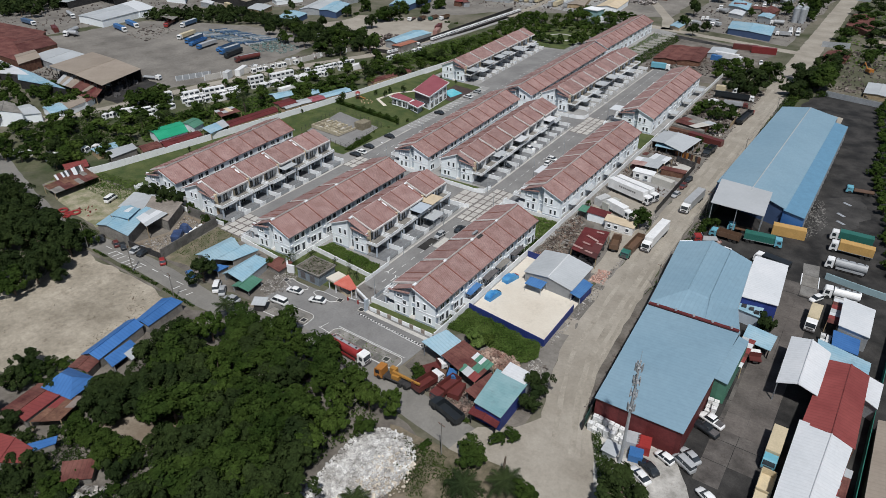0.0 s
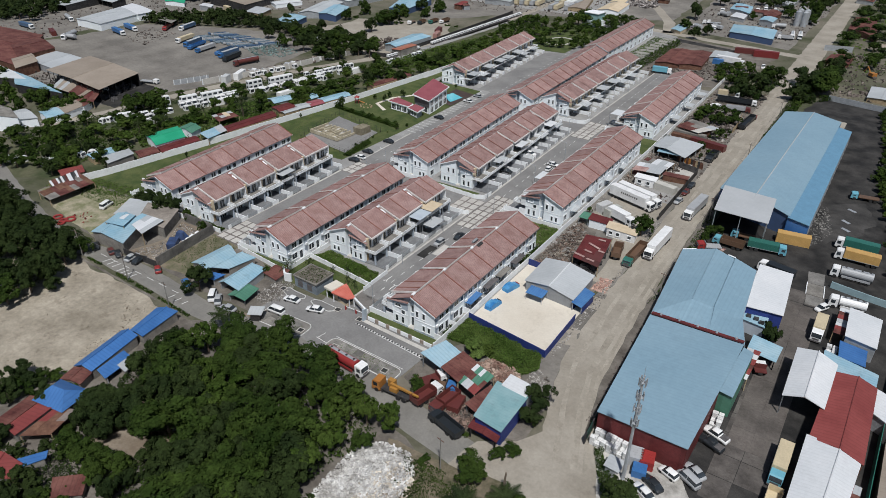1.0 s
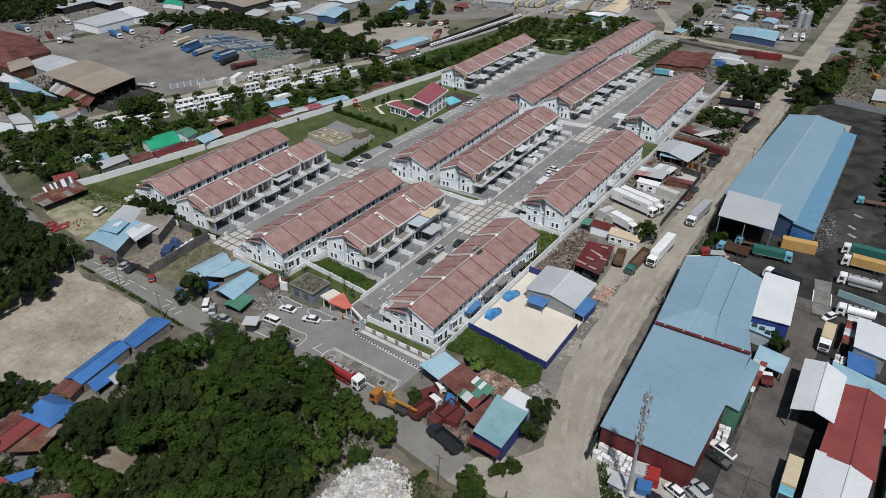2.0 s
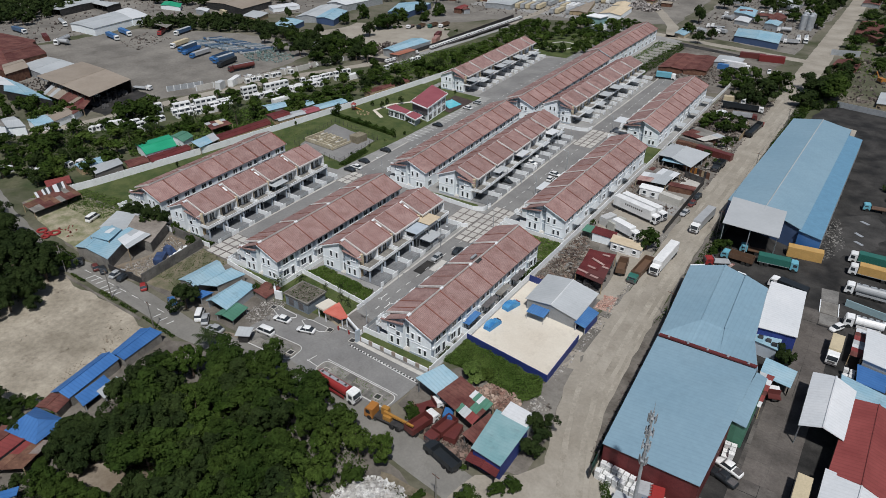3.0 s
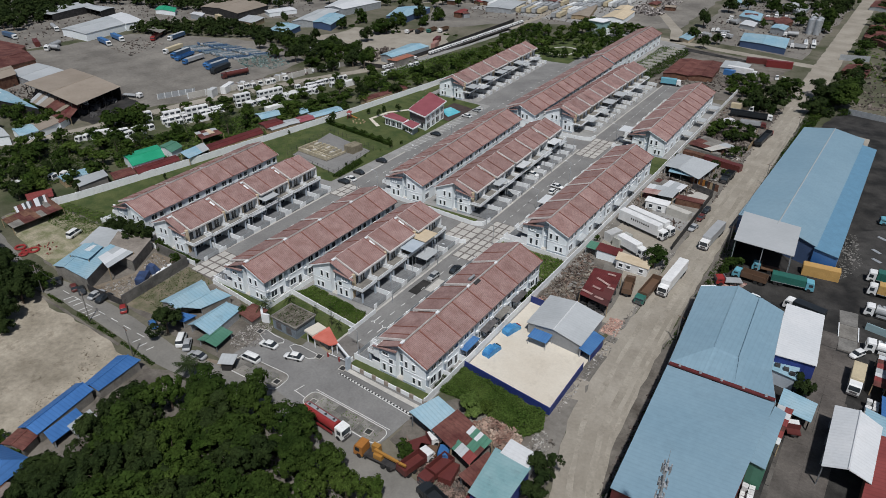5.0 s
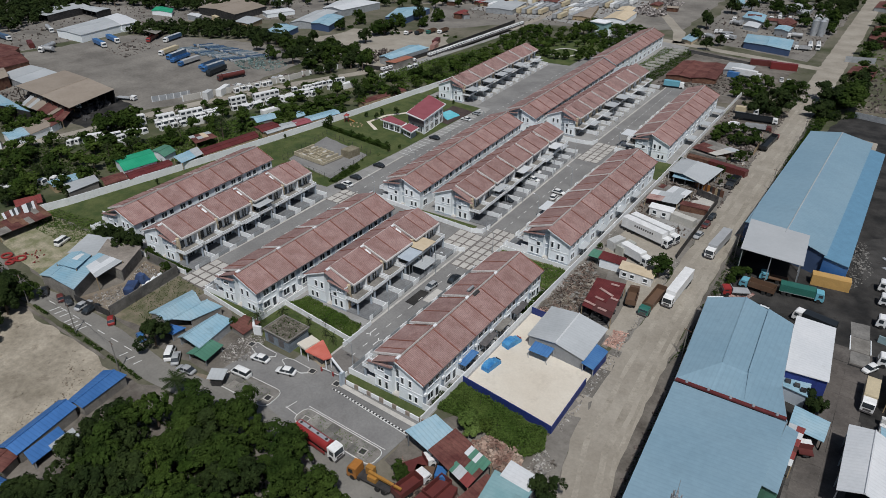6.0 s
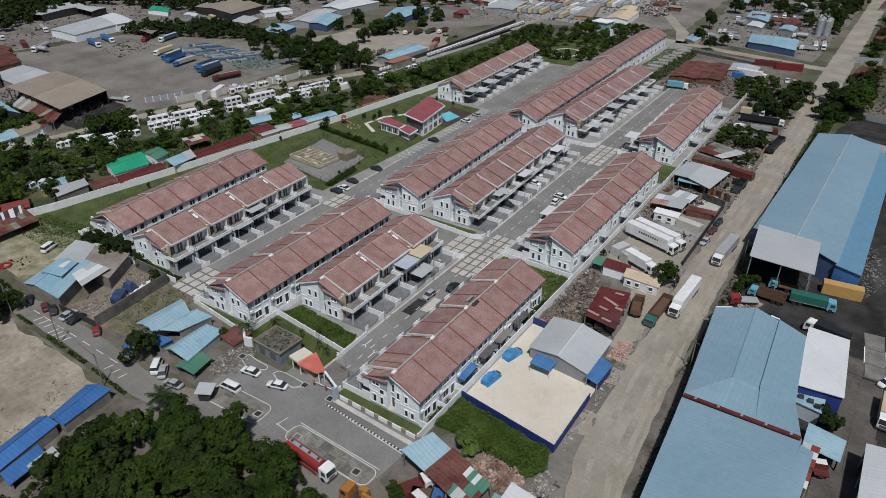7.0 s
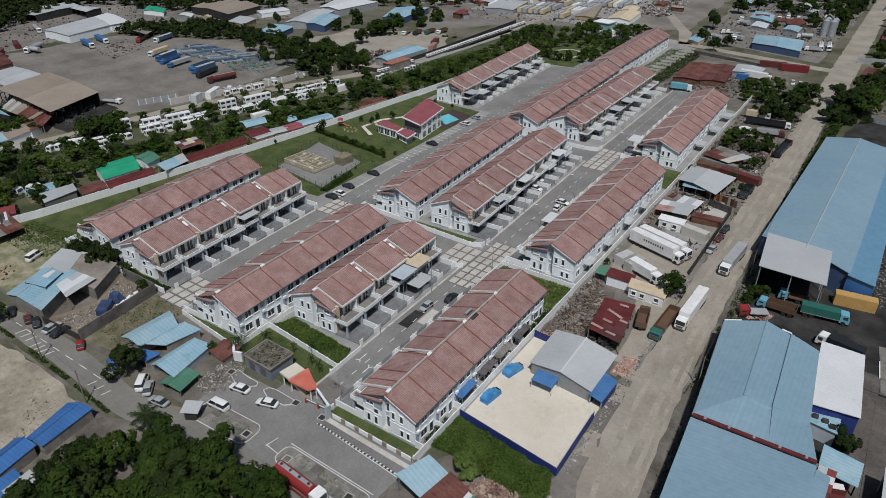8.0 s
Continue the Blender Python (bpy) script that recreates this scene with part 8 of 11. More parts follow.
quad_shed("dull_hut", (-144.6, -2), (-142.6, 4), (-148, 6.4), (-150, 0), 2.4, 2.8, 0.3, MAT["roof_red"], MAT["timber"], "hut with a dull red roof", "hut")
quad_shed("dull_hut", (-150, 12), (-149, 20), (-154, 21), (-155, 13), 2.4, 2.8, 0.3, MAT["roof_blue_old"], MAT["timber"], "hut with a faded blue roof", "hut")


def cab_shell():
    """A salvaged white lorry cab standing on the ground."""
    s = Shape().extrude_x([(-1.0, 0.0), (1.0, 0.0), (1.05, 0.9), (0.7, 2.1), (-1.0, 2.1)], -1.05, 1.05)
    t = single("lorry_cab_shell", s, WHITE_P, FLAT, "salvaged white lorry cab standing on the ground", "lorry cab", "rows of white lorry cabs")
    part("windscreen", Shape().hexa([(-0.9, 0.98, 1.0), (0.9, 0.98, 1.0), (0.9, 1.06, 1.0), (-0.9, 1.06, 1.0), (-0.85, 0.68, 1.9), (0.85, 0.68, 1.9), (0.85, 0.80, 1.9), (-0.85, 0.80, 1.9)]), MAT["pane"], t)
    part("opening", Shape().box(-1.07, -1.03, -0.55, 0.6, 0.95, 1.8).box(1.03, 1.07, -0.55, 0.6, 0.95, 1.8).box(-0.75, 0.75, -1.03, -0.97, 0.5, 1.75), MAT["pane"], t)
    return t


def cab_row(x0, y0, x1, y1, n, turn, seed, jit=0.5, drop=0.1, size=0.98):
    rnd = random.Random(seed)
    for k in range(n):
        if rnd.random() < drop:
            continue
        f = (k + 0.5) / n
        placed("cab_shell", cab_shell, at(x0 + (x1 - x0) * f + rnd.uniform(-jit, jit), y0 + (y1 - y0) * f + rnd.uniform(-jit, jit), 0.02, turn + rnd.uniform(-9, 9) + (180 if rnd.random() < 0.5 else 0)) @ Matrix.Diagonal((size * 1.04, size, size, 1)))


cab_row(-178, 67, -169.5, 92, 10, -105, 1, 0.3, 0.0)
cab_row(-175.4, 66, -167.4, 90, 10, -105, 2, 0.3, 0.1)
cab_row(-171.5, 62, -163.5, 86, 10, -100, 3, 0.8, 0.3)
cab_row(-180, 46, -173.5, 60, 8, -100, 13, 0.9, 0.1)
cab_row(-177, 45, -170.5, 58, 7, -100, 14, 0.9, 0.2)
cab_row(-166, 96, -156.5, 134, 15, -100, 4, 0.8, 0.1)
cab_row(-163, 98, -153.5, 132, 13, -100, 5, 0.9, 0.2)
cab_row(-164, 128, -157, 154, 11, -100, 15, 0.6, 0.1)
cab_row(-160, 128, -150, 150, 9, -100, 16, 1.0, 0.3)
cab_row(-158, 116, -153, 130, 6, -100, 17, 0.9, 0.2)
cab_row(-186, 36, -180, 44, 4, -60, 6, 1.0, 0.1)
cab_row(-168, 4, -156, 20, 7, -70, 7, 1.5, 0.3)
cab_row(-180, -6, -160, 4, 8, -80, 8, 1.8, 0.3)


def lane_cab():
    """A small white cab on a dark block, one of a tight row."""
    t = single("parked_cab", Shape().extrude_x([(-0.95, 0.95), (0.85, 0.95), (0.95, 1.3), (0.6, 2.1), (-0.8, 2.15), (-0.95, 2.0)], -0.74, 0.74), WHITE_P, FLAT, "white lorry cab standing in a tight row along the lane", "lorry cab", "row of cabs along the lane")
    part("dark_base", Shape().box(-0.7, 0.7, -1.0, 1.05, 0, 0.95), MAT["gutter"], t)
    part("windscreen", Shape().hexa([(-0.7, 0.86, 1.0), (0.7, 0.86, 1.0), (0.7, 0.99, 1.0), (-0.7, 0.99, 1.0), (-0.66, 0.62, 1.95), (0.66, 0.62, 1.95), (0.66, 0.74, 1.95), (-0.66, 0.74, 1.95)]), MAT["pane"], t)
    return t


for (x0, y0), (x1, y1), n in (((-152.1, 175.6), (-149.9, 201.2), 10), ((-149.8, 211.8), (-147.2, 310.0), 39)):
    for k in range(n):
        placed("lane_cab", lane_cab, at(x0 + (x1 - x0) * (k + 0.5) / n, y0 + (y1 - y0) * (k + 0.5) / n, 0.02, -96 + 3 * math.sin(k * 7.1)) @ Matrix.Diagonal((1.0, 1.0, 0.95, 1)))
cab_row(-146, 166, -141.4, 210, 11, -98, 11, 0.8, 0.4)
cab_row(-185, 112, -178, 138, 8, -98, 12, 0.6, 0.2)
def open_stack(n, m):
    """A long stack of white cab bodies, two high, with dark openings."""
    t = thing("stacked_cab_bodies", m, "white cab bodies stacked two high with dark openings", "lorry cab", "stacks of white cab bodies")
    part("body", Shape().box(-1.1, 1.1, 0, 2.3 * n, 0, 3.9), WHITE_P, t)
    for k in range(n):
        for z in (0.7, 2.6):
            part("opening", Shape().box(1.08, 1.13, 2.3 * k + 0.35, 2.3 * k + 1.95, z, z + 0.9), MAT["pane"], t)
    part("end_opening", Shape().box(-0.7, 0.7, -0.03, 0.02, 0.7, 1.6).box(-0.7, 0.7, -0.03, 0.02, 2.6, 3.5), MAT["pane"], t)
    return t


for n, x, y, tn in ((5, -166.4, 108, -14), (3, -171.0, 99, -14), (3, -176.8, 68, -17), (4, -173.6, 76, -17), (2, -183.4, 62, -10)):
    open_stack(n, at(x, y, 0.02, tn))
for x, y, L, tn in ((-167.5, 49.4, 7, -18), (-164.6, 80.9, 9, -14), (-182.1, 44.9, 6, -30), (-150.6, 103, 9, -10), (-149.2, 145.7, 8, -10), (-156.6, 119.9, 7, -8)):
    put_box(x, y, tn, WHITE_P, "white van body standing among lorry cabs", L, 2.4)


# ---- lamps and poles ----
def street_lamp():
    t = thing("street_lamp", FLAT, "slim grey street lamp with a short arm", "street lamp", "street lamps of the estate")
    part("pole", Shape().tube((0, 0, 0), (0, 0, 7.0), 0.09, 0.06, 7), MAT["galv"], t)
    part("arm", Shape().tube((0, 0, 6.9), (1.6, 0, 7.2), 0.045, n=5), MAT["galv"], t)
    part("lantern", Shape().box(1.4, 2.1, -0.12, 0.12, 7.15, 7.28), MAT["trim"], t)
    return t


for x, y, tn in ((-18.3, 1.2, 180), (-25.0, 21.4, 0), (-25.4, 41.0, 0), (-18.6, 57.5, 180), (-26.3, 67, 0), (-27.2, 90, 0), (-28, 112, 0), (-28.6, 130, 0), (-20.6, 150, 180), (-29.6, 172, 0), (-30, 196, 0), (-66.4, 66.6, 180), (-66.2, 56.6, 180), (-77.4, 12, 0), (-77.8, 36, 0), (-68, 90, 180), (-70, 114, 180), (-71, 138, 180), (-19, 84, 180), (-19.6, 108, 180)):
    placed("street_lamp", street_lamp, at(x, y, 0.05, tn))


def utility_pole():
    t = thing("utility_pole", FLAT, "tall grey utility pole beside the lane", "utility pole", "utility poles along the lane")
    part("pole", Shape().tube((0, 0, 0), (0, 0, 8.0), 0.14, 0.09, 7), MAT["concrete_dark"], t)
    part("crossarm", Shape().box(-0.05, 0.05, -0.8, 0.8, 7.4, 7.5), MAT["rust_metal"], t)
    return t


POLES = [(-121, -26), (-97.5, -24.2), (-77.4, -24.2), (-57.7, -26.4), (22, -29.4), (36.2, 44), (34.8, 92), (33.6, 142), (33.4, 196)]
for x, y in POLES:
    placed("utility_pole", utility_pole, at(x, y, 0, 80))
for k, ((x0, y0), (x1, y1)) in enumerate(zip(POLES, POLES[1:])):
    if math.hypot(x1 - x0, y1 - y0) < 60 and k != 4:
        s = Shape().sweep([(x0 + (x1 - x0) * j / 8, y0 + (y1 - y0) * j / 8, 7.5 - 3.2 * (j / 8) * (1 - j / 8)) for j in range(9)], 0.025)
        single("overhead_cable", s, MAT["gutter"], FLAT, "dark overhead cable sagging between poles", "cable")


# ---- truck yard, workshops and depots further off ----
DULL_BLUE = paint("dull_blue_wall", (0.06, 0.10, 0.20), 0.6)
# dark posts, added lumps and floor put the shade under the roof into colour
quad_shed("tan_hall", (-252.0, 53.6), (-258.2, 78.4), (-214.5, 74.6), (-206.6, 50.7), 6.0, 6.5, 0.5, MAT["roof_brown"], MAT["dark_metal"], "large open hall with a tan sheet roof", "hall", "nlr", post=MAT["dark_metal"])
heap("hall_goods", [(-250, 56), (-262, 78), (-214, 72), (-204, 54)], 320, (0.8, 2.6), MAT["dark_metal"], "dark lumps added to deepen the shade under the hall", "machine parts", 171, 0.3)
patch("hall_floor", [(-250, 52), (-270, 82), (-206, 77), (-197, 50)], 0.06, MAT["asphalt_dark"], "hall floor coloured dark for the shade under the roof", "floor", 0.8, 4, 172)
quad_shed("white_shed", (-285.8, 62.0), (-291.9, 79.1), (-264.9, 79.5), (-259.6, 61.3), 3.1, 3.5, 0.5, MAT["roof_grey"], MAT["galv"], "shed with a pale roof in the truck yard", "shed", "")
quad_shed("rust_shed", (-314.1, 69.0), (-318.6, 85.6), (-291.0, 78.9), (-288.6, 59.1), 5, 6, 0.5, MAT["roof_rust"], MAT["rust_metal"], "large shed with a rusty brown roof", "shed", "")
quad_shed("rust_shed", (-286.8, 55.6), (-289.2, 66.1), (-273.5, 60.5), (-269.9, 48.5), 5, 6, 0.5, MAT["roof_brown"], MAT["rust_metal"], "low shed with a brown roof", "shed", "")
quad_shed("grey_hall", (-335.1, 212.9), (-349.0, 249.1), (-303.1, 241.2), (-298.7, 211.8), 4.3, 5.5, 0.5, MAT["roof_brown"], MAT["dark_metal"], "large workshop with a grey-brown roof", "workshop", "")
quad_shed("blue_wall_hall", (-252.7, 195.2), (-260.9, 212.4), (-245.7, 213.5), (-238.7, 192.6), 3.1, 3.7, 0.4, MAT["roof_blue_old"], DULL_BLUE, "hall with blue walls and a pale roof", "hall", "")
quad_shed("grey_blue_hall", (-256.1, 217.2), (-267.9, 252.0), (-255.2, 259.0), (-245.7, 224.8), 3.7, 4.9, 0.5, MAT["roof_grey"], MAT["galv"], "hall with a pale grey roof", "hall", "")
quad_shed("blue_hall", (-244.6, 223.5), (-255.9, 247.1), (-241.4, 248.9), (-230.7, 223.8), 3.7, 4.6, 0.5, MAT["roof_blue_old"], DULL_BLUE, "hall with a light blue roof", "hall", "")
quad_shed("white_hall", (-268.3, 259.4), (-277.7, 285.3), (-249.9, 295.3), (-253.1, 261.0), 4.3, 5.5, 0.5, MAT["roof_white"], MAT["galv"], "large hall with a white roof", "hall", "")
quad_shed("blue_grey_hall", (-219.2, 262.9), (-230.2, 289.1), (-213.0, 301.7), (-207.9, 268.9), 3.7, 4.6, 0.5, MAT["roof_blue_old"], DULL_BLUE, "hall with a blue-grey roof and blue walls", "hall", "")
quad_shed("white_house", (-299.1, 234.8), (-294.7, 252.4), (-283.8, 248.5), (-289.8, 230.1), 2.5, 2.7, 0.5, MAT["roof_white"], MAT["wall"], "low house with a white roof", "house", "")
quad_shed("orange_wall_shed", (-163.0, 188.0), (-164.5, 214.5), (-153.0, 216.3), (-155.0, 187.0), 3.6, 4.4, 0.5, MAT["roof_blue_old"], MAT["galv"], "shed with a light blue roof beside the lane", "shed", "")
quad_shed("orange_lean_to", (-149.4, 183.6), (-148.6, 196.6), (-154.6, 199.0), (-156.0, 184.6), 2.8, 3.4, 0.0, surf("faded_terracotta_sheet", (0.30, 0.115, 0.07), (0.36, 0.15, 0.10), 0.4, 0.7), MAT["concrete_dark"], "lean-to with a terracotta sheet roof", "lean-to", "")
quad_shed("grey_box", (-205.4, 175.8), (-207.9, 183.2), (-202.9, 180.5), (-199.5, 172.6), 2.1, 2.3, 0.5, MAT["roof_grey"], MAT["galv"], "small grey steel box building", "hut", "")
quad_shed("blue_box", (-199.5, 177.0), (-200.4, 182.4), (-194.3, 179.3), (-193.4, 174.0), 2.1, 2.3, 0.5, MAT["roof_blue_old"], DULL_BLUE, "small blue steel box building", "hut", "")
quad_shed("blue_hall", (-19.7, 328.3), (-22.5, 348.8), (1.6, 348.8), (4.5, 323.5), 3.4, 3.8, 0.5, MAT["roof_blue_old"], DULL_BLUE, "hall with a pale blue roof and deep blue walls", "hall", "")
quad_shed("pale_hall", (-37.1, 397.5), (-38.5, 419.2), (-26.0, 412.2), (-22.8, 388.8), 3.1, 3.7, 0.5, MAT["roof_blue_old"], MAT["galv"], "shed with a pale blue roof", "shed", "")
quad_shed("white_shed", (-31.4, 376.2), (-31.4, 390.4), (-23.5, 385.9), (-22.5, 372.7), 2.5, 2.8, 0.5, MAT["roof_white"], MAT["galv"], "shed with a white roof", "shed", "")
quad_shed("red_shed", (-15.8, 395.6), (-14.3, 415.7), (-6.3, 404.6), (-8.7, 382.7), 2.5, 3.1, 0.5, MAT["roof_rust"], MAT["rust_metal"], "shed with a dark red roof", "shed", "")
quad_shed("blue_shed", (-12.8, 371.7), (-12.6, 383.4), (-4.7, 381.4), (-4.7, 368.2), 3.6, 4.2, 0.5, MAT["roof_blue_old"], MAT["galv"], "shed with a blue roof", "shed", "")
quad_shed("grey_shed", (-17.5, 441.0), (-17.6, 460.5), (-5.3, 457.2), (-6.2, 437.5), 2.5, 2.8, 0.5, MAT["roof_grey"], MAT["galv"], "shed with a grey roof", "shed", "")
quad_shed("cream_shed", (-51.7, 322.0), (-51.8, 336.2), (-45.1, 332.0), (-45.3, 318.2), 1.9, 2.2, 0.5, MAT["roof_blue_old"], MAT["beige"], "small shed with a faded blue roof", "shed", "")
quad_shed("rust_hall", (35.6, 383.6), (35.2, 420.5), (47.2, 417.6), (51.7, 365.5), 2.5, 3.3, 0.5, MAT["roof_rust"], MAT["rust_metal"], "large shed with a brown rusty roof", "shed", "")
quad_shed("rust_shed", (35.2, 300.4), (36.0, 313.9), (46.5, 316.2), (46.0, 298.3), 1.9, 2.5, 0.5, MAT["roof_rust"], MAT["rust_metal"], "shed with a dull red roof", "shed", "")
quad_shed("pale_shed", (-15.1, 269.2), (-15.8, 283.3), (-3.5, 282.6), (-3.2, 270.0), 2.5, 3.0, 0.5, MAT["roof_grey"], MAT["galv"], "shed with a pale grey roof", "shed", "")
quad_shed("rust_shed", (-34.7, 243.8), (-35.7, 273.0), (-25.7, 276.0), (-23.6, 245.6), 2.5, 3.1, 0.5, MAT["roof_rust"], MAT["rust_metal"], "shed with dark red rusty sheets", "shed", "")
quad_shed("rust_shed", (-23.2, 246.0), (-25.5, 276.1), (-15.7, 277.9), (-13.3, 249.5), 2.5, 3.1, 0.5, MAT["roof_rust"], MAT["rust_metal"], "shed with dark red sheets", "shed", "")
quad_shed("cream_house", (-107.8, 341.6), (-109.4, 367.4), (-97.2, 371.7), (-93.9, 343.2), 3.1, 4.3, 0.5, MAT["beige"], MAT["wall"], "large house with cream roofs", "house", "")
quad_shed("cream_house", (-112.1, 374.1), (-113.6, 387.8), (-104.7, 389.3), (-102.2, 374.3), 2.5, 3.4, 0.5, MAT["beige"], MAT["wall"], "house with cream roofs", "house", "")
quad_shed("far_shed", (-205.9, 345.8), (-210.9, 370.0), (-192.7, 372.0), (-186.2, 344.5), 2.5, 3.1, 0.5, MAT["roof_grey"], MAT["rust_metal"], "far shed with a grey roof", "shed", "")
quad_shed("far_shed", (-184.6, 326.6), (-189.9, 350.6), (-172.5, 360.7), (-166.8, 330.0), 3.1, 3.7, 0.5, MAT["roof_grey"], MAT["galv"], "far shed with a pale roof", "shed", "")
quad_shed("far_shed", (-168.0, 369.3), (-171.7, 394.4), (-154.1, 396.0), (-151.1, 371.2), 3.1, 3.7, 0.5, MAT["roof_rust"], MAT["galv"], "far shed with a rusty roof", "shed", "")
quad_shed("far_shed", (-127.6, 339.8), (-136.2, 381.3), (-127.2, 380.2), (-116.3, 341.5), 2.5, 3.1, 0.5, MAT["roof_brown"], MAT["timber"], "far store with a brown roof", "shed", "")
quad_shed("far_shed", (-54.0, 446.8), (-55.3, 467.5), (-42.8, 465.7), (-41.5, 443.1), 2.5, 3.1, 0.5, MAT["roof_blue_old"], MAT["galv"], "far shed with a blue roof", "shed", "")
quad_shed("far_shed", (28.1, 486.6), (28.8, 513.0), (38.8, 515.0), (38.7, 484.4), 2.5, 3.1, 0.5, MAT["roof_rust"], MAT["galv"], "far shed with a rusty roof", "shed", "")
# dark walls of these open workshops stand in for the shade under the roofs
quad_shed("dark_workshop", (-390.3, 142.2), (-408.7, 139.1), (-414.4, 177.4), (-396.7, 174.0), 4.2, 4.6, 0.5, MAT["roof_grey"], MAT["dark_metal"], "long open workshop with a grey sheet roof", "workshop", "lr", post=MAT["dark_metal"])
quad_shed("dark_workshop", (-376.0, 166.1), (-395.5, 167.2), (-397.4, 174.7), (-380.0, 178.3), 4.0, 4.4, 0.5, MAT["roof_grey"], MAT["dark_metal"], "open workshop with a grey sheet roof", "workshop", "l", post=MAT["dark_metal"])
quad_shed("long_workshop", (-347.9, 124.7), (-357.7, 159.8), (-330.1, 153.2), (-324.4, 125.1), 4.2, 4.7, 0.4, MAT["roof_grey"], MAT["wall"], "long workshop with a pale grey roof and white front", "workshop", "")
quad_shed("long_workshop", (-356.9, 159.7), (-360.9, 171.0), (-328.8, 164.6), (-329.4, 153.2), 4.3, 4.9, 0.4, MAT["roof_white"], MAT["wall"], "end of a long workshop with a white roof", "workshop", "")
quad_shed("green_shed", (-358.5, 194.0), (-367.3, 203.4), (-352.2, 205.3), (-342.5, 197.0), 2.6, 3.2, 0.4, MAT["roof_green"], MAT["wall"], "shed with a green roof", "shed", "")
quad_shed("dark_canopy", (-311.1, 155.0), (-313.5, 160.2), (-301.7, 160.0), (-297.2, 153.3), 3.2, 3.4, 0.5, MAT["concrete_dark"], MAT["dark_metal"], "dark open canopy in the truck yard", "canopy", "nlfr", post=MAT["dark_metal"])
quad_shed("grey_shed", (-326.8, 197.5), (-330.5, 203.2), (-321.1, 203.6), (-315.7, 197.3), 3.0, 3.3, 0.5, MAT["roof_white"], MAT["galv"], "small white-roofed shed beside the trees", "shed", "")
quad_shed("open_shed", (-287.7, 201.8), (-294.2, 216.9), (-280.4, 216.8), (-274.5, 202.0), 3.0, 3.3, 0.5, MAT["roof_grey"], MAT["timber"], "low shed with pale sheets among goods", "shed", "l", post=MAT["dark_metal"])
quad_shed("rust_shed", (-277.8, 51.8), (-318.4, 53.1), (-364.8, 87.3), (-323.3, 90.7), 4.5, 5.2, 0.5, MAT["roof_rust"], MAT["rust_metal"], "large shed with a rusty striped roof", "shed", "r", post=MAT["dark_metal"])
quad_shed("open_store", (-264.1, 37.0), (-296.3, 37.4), (-299.9, 49.5), (-249.8, 45.1), 4.2, 4.6, 0.0, MAT["roof_white"], MAT["dark_metal"], "open store with a white sheet roof", "store", "lr", post=MAT["dark_metal"])
quad_shed("open_store", (-248.8, 37.6), (-268.6, 46.9), (-251.5, 46.0), (-220.5, 42.1), 4.2, 4.3, 0.5, MAT["roof_blue_old"], MAT["dark_metal"], "open store with a light blue roof", "store", "lr", post=MAT["dark_metal"])
quad_shed("row_house", (-209.4, 26.0), (-209.5, 32.6), (-200.1, 31.0), (-199.8, 23.9), 2.8, 3.4, 0.5, MAT["roof_blue_old"], MAT["wall"], "low white row house with a pale blue roof", "house", "")
quad_shed("row_house", (-209.2, 32.9), (-211.3, 42.0), (-202.6, 40.2), (-199.7, 31.2), 2.8, 3.4, 0.5, MAT["roof_brown"], MAT["wall"], "low white row house with a tan roof", "house", "")
quad_shed("row_house", (-211.1, 42.1), (-212.7, 47.4), (-204.6, 44.9), (-201.7, 39.9), 2.8, 3.2, 0.5, MAT["roof_rust"], MAT["wall"], "low row house with a rusty roof", "house", "")
quad_shed("pale_house", (-217.1, 19.3), (-214.6, 23.6), (-201.3, 20.9), (-205.8, 15.3), 3.6, 4.2, 0.5, MAT["roof_grey"], MAT["wall"], "white house with a pale grey roof beside the lane", "house", "")
quad_shed("two_storey_house", (-213.6, 5.9), (-221.8, 14.5), (-214.7, 17.9), (-201.8, 14.3), 5.4, 6.4, 0.5, MAT["concrete_dark"], MAT["wall"], "white two-storey house with a dark roof", "house", "")
sheets("striped_roofs", (-234.4, 45.6), (-244.9, 56.9), (-217.8, 56.5), (-211.7, 45.5), 3.4, 3.7, [MAT["roof_grey"], MAT["roof_darkgreen"], MAT["roof_rust"], MAT["roof_brown"], MAT["concrete_dark"]], 9, 1, 417, "row of low roofs in grey, green and rusty sheets", "shed")
sheets("rust_roof_shed", (-211.9, 45.5), (-219.1, 53.8), (-212.7, 55.4), (-202.6, 44.8), 3.0, 3.4, [MAT["roof_rust"], MAT["maroon"]], 4, 1, 418, "low shed roofed with dark red rusty sheets", "shed")
put_truck(-266.1, 138.8, -166, "box", WHITE_P, CREAM_P, 13.5, "lorry with a long cream trailer in the yard", 2.9)
put_truck(-255.9, 135.9, -165, "box", BLUE_P, TRUCKBLUE_P, 13.5, "blue lorry with a long low trailer", 2.9)
put_truck(-249.8, 133.7, -165, "tipper", BLUE_P, BLUE_P, 13.4, "blue lorry with an open trailer", 2.2)
put_truck(-240.7, 132.1, -171, "box", BLUE_P, GREY_P, 13.5, "blue lorry with a pale canvas trailer", 2.7)
put_truck(-228.4, 134.7, -169, "tipper", BLUE_P, TRUCKBLUE_P, 13.5, "dull blue lorry with an open trailer", 2.3)
put_truck(-222.6, 132.3, -173, "box", BLUE_P, TRUCKBLUE_P, 13.5, "blue lorry with a long low trailer", 2.9)
put_truck(-215.6, 128.6, -167, "box", BLACK_P, BLACK_P, 13.0, "dark lorry with a black canvas body", 2.9)
